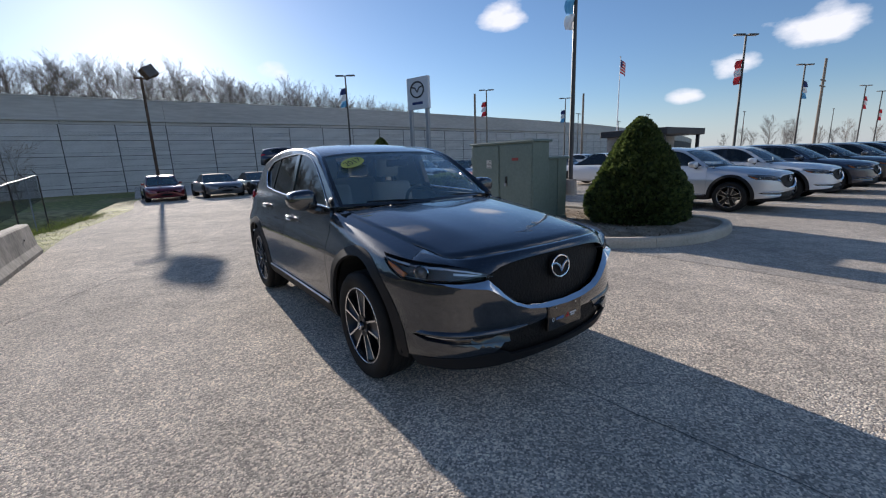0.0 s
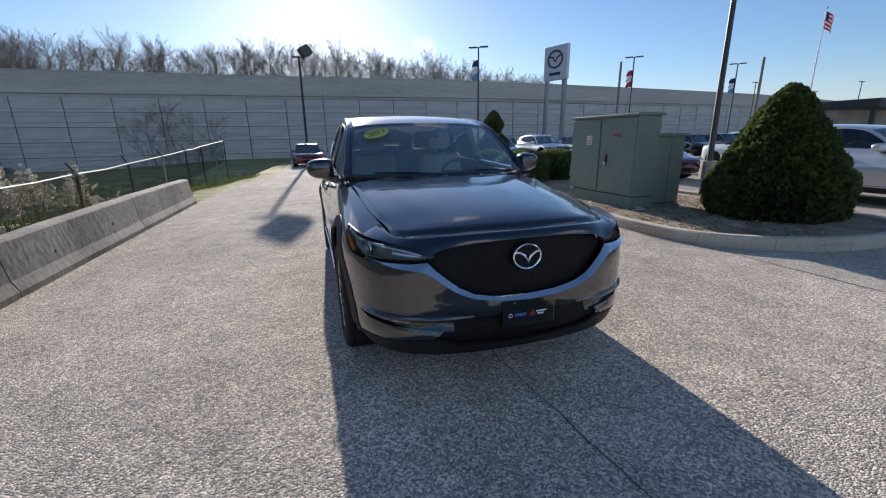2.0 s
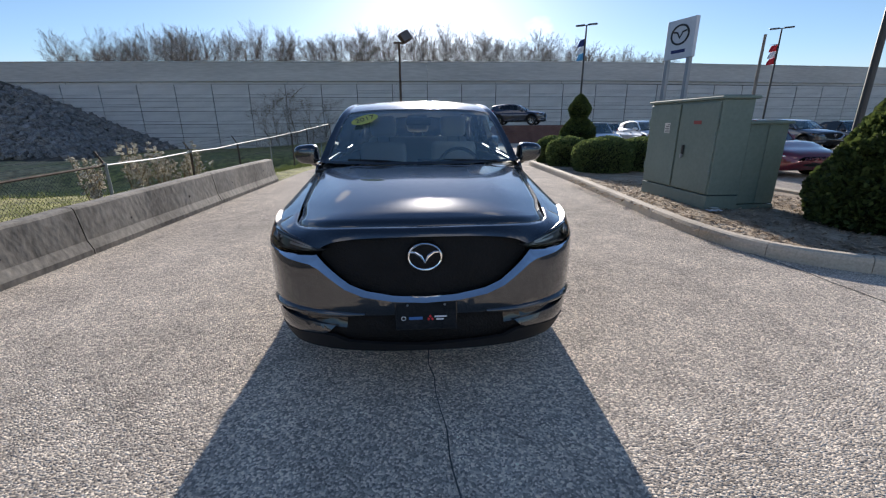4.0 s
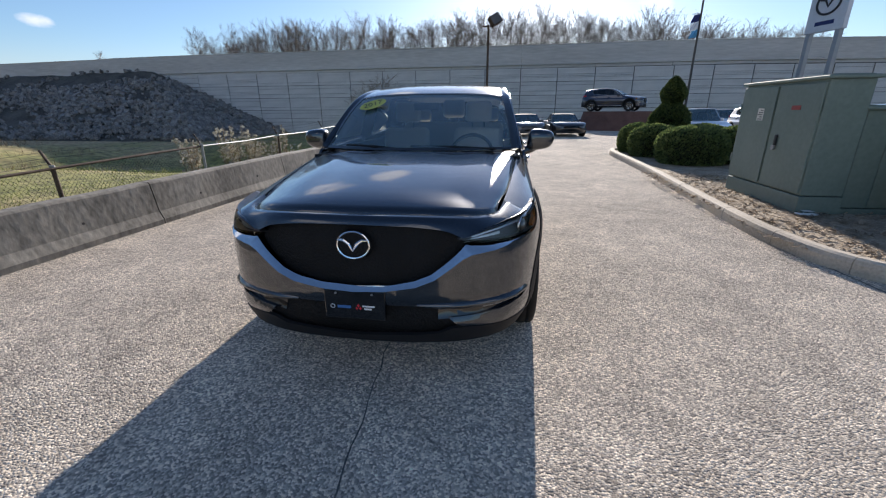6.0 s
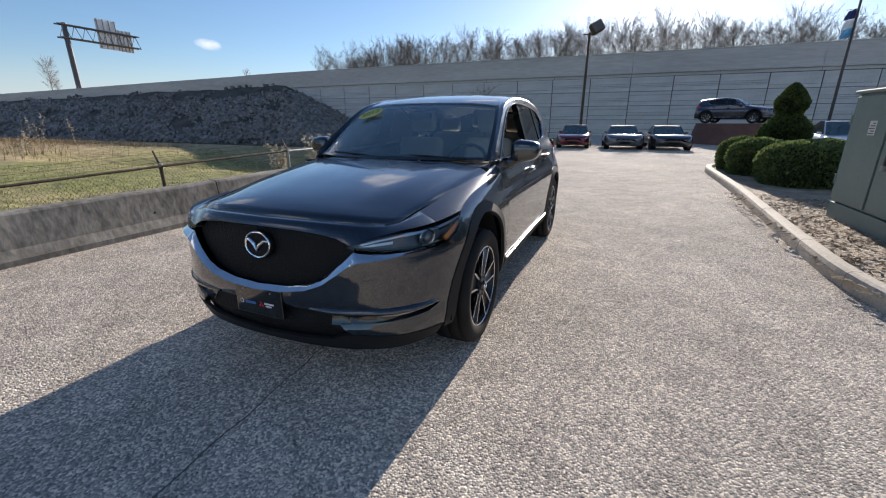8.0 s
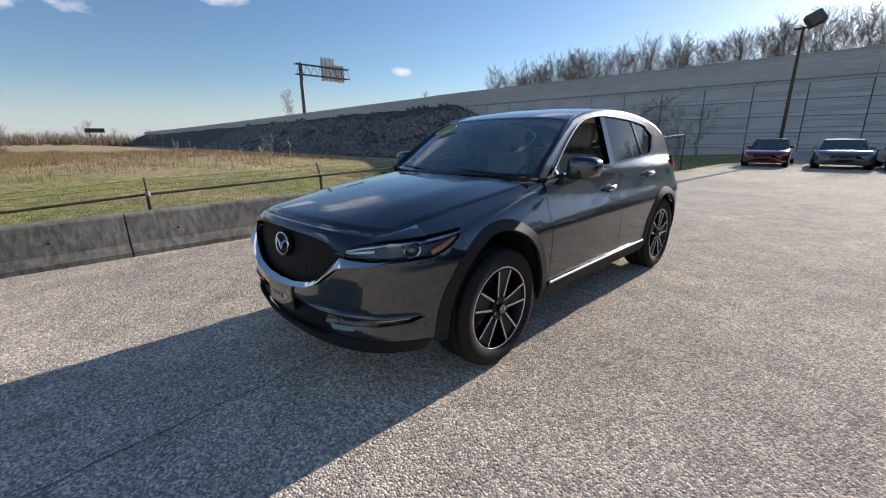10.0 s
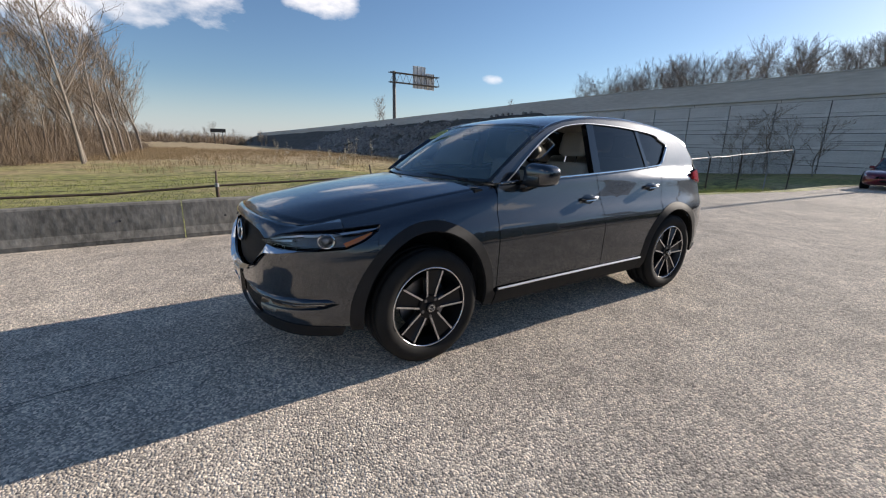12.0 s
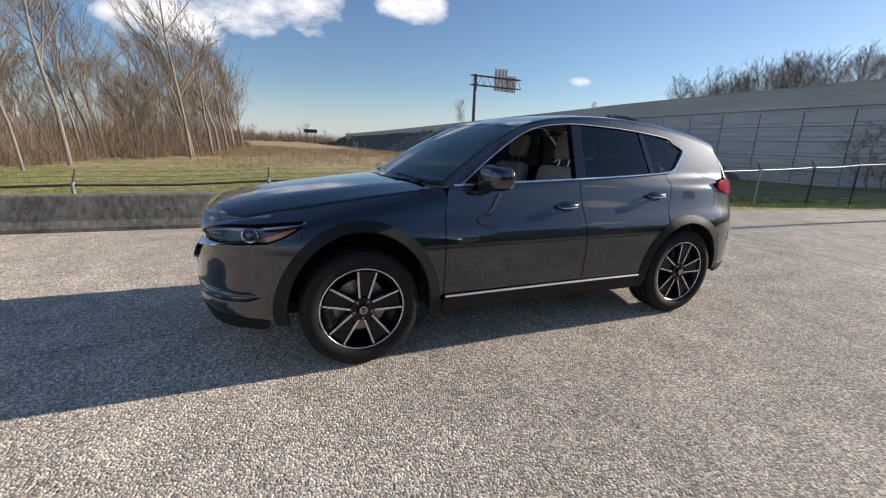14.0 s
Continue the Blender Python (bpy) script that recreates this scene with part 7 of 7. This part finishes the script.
    box(bm, (-0.62, -0.66, 0.27), (0.62, 3.3, 0.36), 0.03)
    part("underbody", bm, M_WELL, car)
    bm = bmesh.new()
    box(bm, (-0.82, 0.46, 0.27), (0.82, 2.24, 0.34), 0.02)
    part("floor_pan", bm, M_WELL, car)
    bm = bmesh.new()
    sheet(bm, lambda u, v: (lerp(-0.74, 0.74, u), lerp(0.42, 1.0, v), 1.085 - 0.06 * v ** 3 - 0.02 * abs(u - 0.5) * 2), 12, 8)
    part("dashboard", bm, M_TRIMDARK, car, smooth=True)
    part("dash_face", boxed((-0.74, 0.96, 0.62), (0.74, 1.04, 1.03), 0.03), M_TRIMDARK, car)
    part("firewall", boxed((-0.78, 0.40, 0.32), (0.78, 0.46, 1.06)), M_WELL, car)
    bm = bmesh.new()
    torus(bm, 0.185, 0.016, pose(0.37, 1.10, 1.0, 62, 0, 0), n=36)
    tube(bm, [(0.20, 1.11, 0.98), (0.37, 1.10, 0.985), (0.54, 1.11, 0.98)], 0.02, 8)
    part("steering_wheel", bm, M_TRIMDARK, car, smooth=True)
    for x in (0.37, -0.37):
        seat(car, x, 1.37, 0.52)
    bench = seat(car, 0.0, 2.25, 0.55, 1.25, "rear_bench")
    for x in (0.42, -0.42):
        cushion("headrest", (-0.13, -0.045, 0), (0.13, 0.045, 0.16), M_LEATHER, bench, 0.04, pose(x, 2.69, 1.24, -8, 0, 0))
    part("load_bay", boxed((-0.70, 2.75, 0.5), (0.70, 3.35, 1.0)), M_TRIMDARK, car)
    part("rear_view_mirror", boxed((-0.11, 0.93, 1.375), (0.11, 0.96, 1.435), 0.012), M_TRIMDARK, car)
    for mir in (1, -1):
        part("door_card", boxed((mir * 0.745 - 0.03, 0.60, 0.42), (mir * 0.745 + 0.03, 2.45, 1.085), 0.015), M_TRIMDARK, car)
    # year sticker on the glass
    stick = new("year_sticker")
    stick.parent = car
    stick["label"] = "yellow oval sticker reading 2017"
    stick.matrix_basis = Matrix.Translation((-0.455, 0.905, 1.425)) @ pose(0, 0, 0, 32, -8, 0) @ Matrix.Rotation(radians(15), 4, "Z")
    bm = bmesh.new()
    bmesh.ops.create_cone(bm, cap_ends=True, segments=40, radius1=0.115, radius2=0.115, depth=0.003, matrix=Matrix.Diagonal((1, 0.55, 1, 1)))
    part("oval", bm, M_YELLOW, stick)
    fc = bpy.data.curves.new("year_lettering", "FONT")
    fc.body, fc.size, fc.align_x, fc.align_y, fc.extrude = "2017", 0.085, "CENTER", "CENTER", 0.0005
    tx = new("year_lettering", fc)
    tx.parent = stick
    tx.location = (0, 0, 0.0035)
    fc.materials.append(M_INK)
    for ob in car.children_recursive:
        if ob.type == "MESH" and ob.matrix_basis.is_identity and (ob.parent is car or ob.parent.matrix_basis.is_identity):
            for v in ob.data.vertices:
                v.co.y -= 0.05 * smooth01(-0.40, -0.72, v.co.y)
    return car


CREST = [(-0.82, 0.920), (-0.78, 0.935), (-0.68, 0.968), (-0.52, 1.006), (-0.32, 1.038), (-0.1, 1.064), (0.1, 1.082), (0.36, 1.100), (0.6, 1.108)]
HOOD_LEAD_Y = [(0, -0.800), (0.2, -0.792), (0.35, -0.775), (0.5, -0.725), (0.6, -0.655), (0.66, -0.59)]
HOOD_LEAD_Z = [(0, 0.922), (0.3, 0.920), (0.5, 0.910), (0.6, 0.900), (0.66, 0.898)]
M_PLATEBLUE = plain("blue_print", (0.05, 0.16, 0.40), 0.5)
suv = build_suv()

# ---- other parked cars ----
def repaint(root, swaps):
    """Gives a copied car its own lacquer without touching the shared meshes."""
    for o in root.children_recursive:
        for slot in o.material_slots:
            if slot.material in swaps:
                q = swaps[slot.material]
                slot.link = "OBJECT"
                slot.material = q


LACQUER = {
    "silver": paint("silver_lacquer", (0.50, 0.52, 0.55), 0.5, 0.35),
    "white": paint("white_lacquer", (0.72, 0.73, 0.74), 0.0, 0.3),
    "navy": paint("navy_lacquer", (0.015, 0.022, 0.045), 0.4, 0.3),
    "black": paint("black_lacquer", (0.010, 0.010, 0.012), 0.2, 0.3),
    "grey": paint("grey_lacquer", (0.10, 0.105, 0.115), 0.5, 0.35),
    "red": paint("red_lacquer", (0.14, 0.006, 0.014), 0.4, 0.3),
}
DROP = ("year_sticker", "oval", "year_lettering", "plate_bracket", "screw", "blue_bar", "ring_mark", "red_mark", "white_bar")


def parked_suv(colour, m, label, size=(1, 1, 1)):
    c = copy_thing(suv, m @ Matrix.Diagonal((*size, 1)))
    for o in list(c.children_recursive):
        if o.name.split(".")[0] in DROP:
            bpy.data.objects.remove(o)
    repaint(c, {M_PAINT: LACQUER[colour]})
    return tagged(c, label, "car", "cars parked in the lot")


ROW_A = ["silver", "white", "navy", "black", "grey", "navy", "black", "grey"]
for k, col in enumerate(ROW_A):
    parked_suv(col, pose(9.8 + 2.98 * k, 1.36 - 0.27 * k + 0.05 * math.sin(k * 3), 0), f"{col} crossover SUV with black wheel arches, parked in a row", (0.97, 0.965, 0.94))


def low_car(paint_mat, roof_mat, label, high, long, soft):
    """A low two-door car: lofted body, arches, cabin, lamps and wheels. Nose at -y, front axle at y = 0."""
    t = thing("low_car", label, "car", "cars parked in the lot")
    rear = long - 0.80
    deck = high * 0.58
    st = [(-0.84, 0.30, 0.38, 0.47, 0.49), (-0.79, 0.50, 0.27, 0.53, 0.56), (-0.68, 0.68, 0.20, 0.59, 0.63), (-0.52, 0.775, 0.18, 0.64, 0.685), (-0.3, 0.835, 0.17, 0.69, 0.73), (0.1, 0.86, 0.17, deck, deck + 0.035), (0.7, 0.85, 0.17, deck + 0.03, deck + 0.085), (1.5, 0.85, 0.18, deck + 0.05, deck + 0.11), (2.2, 0.865, 0.19, deck + 0.07, deck + 0.11), (rear - 0.35, 0.82, 0.24, deck + 0.06, deck + 0.10), (rear - 0.08, 0.74, 0.32, deck, deck + 0.05), (rear, 0.60, 0.38, deck - 0.08, deck - 0.04)]
    bm = bmesh.new()
    rows = []
    n = 44
    for i in range(n + 1):
        y = lerp(st[0][0], st[-1][0], i / n)
        w, zl, zs, zt = (curve_at([(s[0], s[q]) for s in st], y) for q in (1, 2, 3, 4))
        half = [(0.0, zl), (w * 0.8, zl), (w * 0.95, zl + 0.05), (w, zl + 0.16), (w * 0.985, lerp(zl, zs, 0.7)), (w * 0.96, zs - 0.01), (w * 0.86, zt - 0.012), (w * 0.5, zt), (0.0, zt + 0.008)]
        rows.append([bm.verts.new((x, y, z)) for x, z in half] + [bm.verts.new((-x, y, z)) for x, z in half[-2:0:-1]])
    for a, b in zip(rows, rows[1:]):
        for k in range(len(a)):
            bm.faces.new((a[k], a[(k + 1) % len(a)], b[(k + 1) % len(a)], b[k]))
    bm.faces.new(rows[0])
    bm.faces.new(rows[-1][::-1])
    part("body", bm, paint_mat, t, smooth=True)
    base = deck + 0.075
    y0, y1, y2, y3 = 0.62, 1.15, 1.75, (2.35 if soft else 2.75)
    cab = [(y0, 0.68, base, 0.0), (y1, 0.575, high - 0.03, 0.012), (y1 + 0.25, 0.56, high, 0.02), (y2, 0.56, high - 0.01, 0.02), (y3, 0.62, base + 0.02, 0.0)]

    def line(sgn, inset_):
        return [Vector((sgn * (w - inset_), y, z)) for y, w, z, c in cab]

    def cross(i):
        y, w, z, c = cab[i]
        return [Vector((w * u, y - (0.12 if i == 0 else 0.06 if i == 1 else 0) * (1 - u * u), z + c * (1 - u * u))) for u in [q / 6 - 1 for q in range(13)]]

    strip("windshield", [cross(0), cross(1)], M_GLASS, t)
    strip("roof", [cross(1), cross(2), cross(3)], roof_mat, t)
    strip("rear_glass", [cross(3), cross(4)], roof_mat if soft else M_TINT, t)
    for k in (1, -1):
        low = [Vector((k * 0.70, y, base - 0.01)) for y in (y0, y1, y1 + 0.25, y2, y3)]
        strip("side_window", [line(k, 0.0), low], M_TINT, t)
        part("pillar", piped([(k * 0.69, y0, base), (k * 0.578, y1, high - 0.03)], 0.024, 6), paint_mat, t)
        part("door_mirror", boxed((k * 0.80 - 0.08, 0.78, base + 0.0), (k * 0.80 + 0.08, 0.88, base + 0.11), 0.03), paint_mat, t)
        bm = bmesh.new()
        bmesh.ops.create_icosphere(bm, subdivisions=3, radius=1.0, matrix=Matrix.Translation((k * 0.60, -0.60, 0.575)) @ pose(0, 0, 0, 25, 0, k * 28) @ Matrix.Diagonal((0.13, 0.10, 0.052, 1)))
        part("head_lamp", bm, M_LAMPBRIGHT, t, "bright clear head lamp", True)
        for cy in (0.0, rear - 0.72):
            bm = bmesh.new()
            bmesh.ops.create_cone(bm, cap_ends=True, segments=28, radius1=0.345, radius2=0.345, depth=0.06, matrix=pose(k * 0.825, cy, 0.335, 0, 90, 0))
            part("wheel_arch", bm, M_WELL, t)
    bm = bmesh.new()
    bmesh.ops.create_icosphere(bm, subdivisions=3, radius=1.0, matrix=Matrix.Translation((0, -0.775, 0.37)) @ Matrix.Diagonal((0.36, 0.07, 0.075, 1)))
    part("grille", bm, M_GRILLE, t, smooth=True)
    part("dashboard", boxed((-0.62, 0.85, 0.60), (0.62, 1.15, base + 0.02), 0.05), M_TRIMDARK, t)
    for x in (0.34, -0.34):
        cushion("seat", (x - 0.22, 1.75, 0.45), (x + 0.22, 1.95, high - 0.18), M_TRIMDARK, t, 0.07)
    for x, y, turn in ((0.80, 0.0, 0), (0.80, rear - 0.72, 0), (-0.80, 0.0, 180), (-0.80, rear - 0.72, 180)):
        w = wheel(t, (x, y, 0.31), turn)
        w.scale = (0.85, 0.85, 0.85)
    return t


M_LAMPBRIGHT = plain("lamp_reflector", (0.75, 0.76, 0.78), 0.12, 0.9, 0.5)
road = low_car(LACQUER["grey"], M_TRIMDARK, "small grey soft-top roadster facing the driveway", 1.12, 3.92, True)
road.matrix_basis = pose(1.64, 22.0, floor_z(22), 0, 0, 5) @ Matrix.Diagonal((1.1, 1.05, 1.06, 1))
black_one = low_car(LACQUER["black"], M_TRIMDARK, "small black soft-top roadster facing the driveway", 1.12, 3.92, True)
black_one.matrix_basis = pose(3.85, 22.2, floor_z(22), 0, 0, 7) @ Matrix.Diagonal((1.1, 1.05, 1.06, 1))
red_one = low_car(LACQUER["red"], LACQUER["red"], "dark red low coupe at the back of the driveway", 1.22, 4.3, False)
red_one.matrix_basis = pose(-0.92, 22.1, floor_z(22), 0, 0, 2)
sedan = low_car(LACQUER["white"], LACQUER["white"], "white sedan parked in the lot", 1.42, 4.5, False)
sedan.matrix_basis = pose(14.0, 26.2, floor_z(28), 0, 0, 0)


def parked_low(src, colour, m, label):
    c = copy_thing(src, m)
    repaint(c, {LACQUER["white"]: LACQUER[colour], LACQUER["red"]: LACQUER[colour]})
    return tagged(c, label, "car", "cars parked in the lot")


random.seed(5)
tones = ["red", "grey", "white", "silver", "black", "navy", "white", "red", "silver", "grey", "white", "black"]
for k in range(9):
    if k == 1:
        continue
    col = tones[k]
    parked_low(sedan, col, pose(9.7 + 2.98 * k, 7.7 - 0.2 * k, 0, 0, 0, random.uniform(-1, 1)), f"{col} sedan parked behind the first row")
for k in range(9):
    col = tones[(k * 5 + 3) % 12]
    if k % 3 == 1:
        parked_suv(col, pose(9.6 + 2.9 * k, 18.4, floor_z(20)), f"{col} crossover SUV in the middle of the lot", (0.97, 0.965, 0.95))
    else:
        parked_low(sedan, col, pose(9.6 + 2.9 * k, 18.4, floor_z(20)), f"{col} sedan in the middle of the lot")
for k in range(8):
    col = tones[(k * 7 + 1) % 12]
    parked_low(sedan, col, pose(17.0 + 2.9 * k, 26.2, floor_z(28)), f"{col} sedan at the back of the lot")

# raised display with its car
disp = thing("display_mound", "low curved display platform of red-brown block", "platform", m=pose(9.2, 31.3, floor_z(30) + 0.66))
prof = [(1.0 * math.cos(a), math.sin(a)) for a in [2 * math.pi * i / 28 for i in range(28)]]
for r in range(4):
    bm = bmesh.new()
    prism(bm, [(x * (3.3 - 0.05 * r), y * (2.2 - 0.04 * r)) for x, y in prof], 0.17 * r - (0.9 if r == 0 else 0.02), 0.17 * (r + 1) - 0.026)
    part("block_course", bm, M_BRICK, disp)
parked_suv("navy", pose(9.36, 30.9, floor_z(30) + 1.332, 0, 0, 62), "dark navy SUV raised on the display platform")
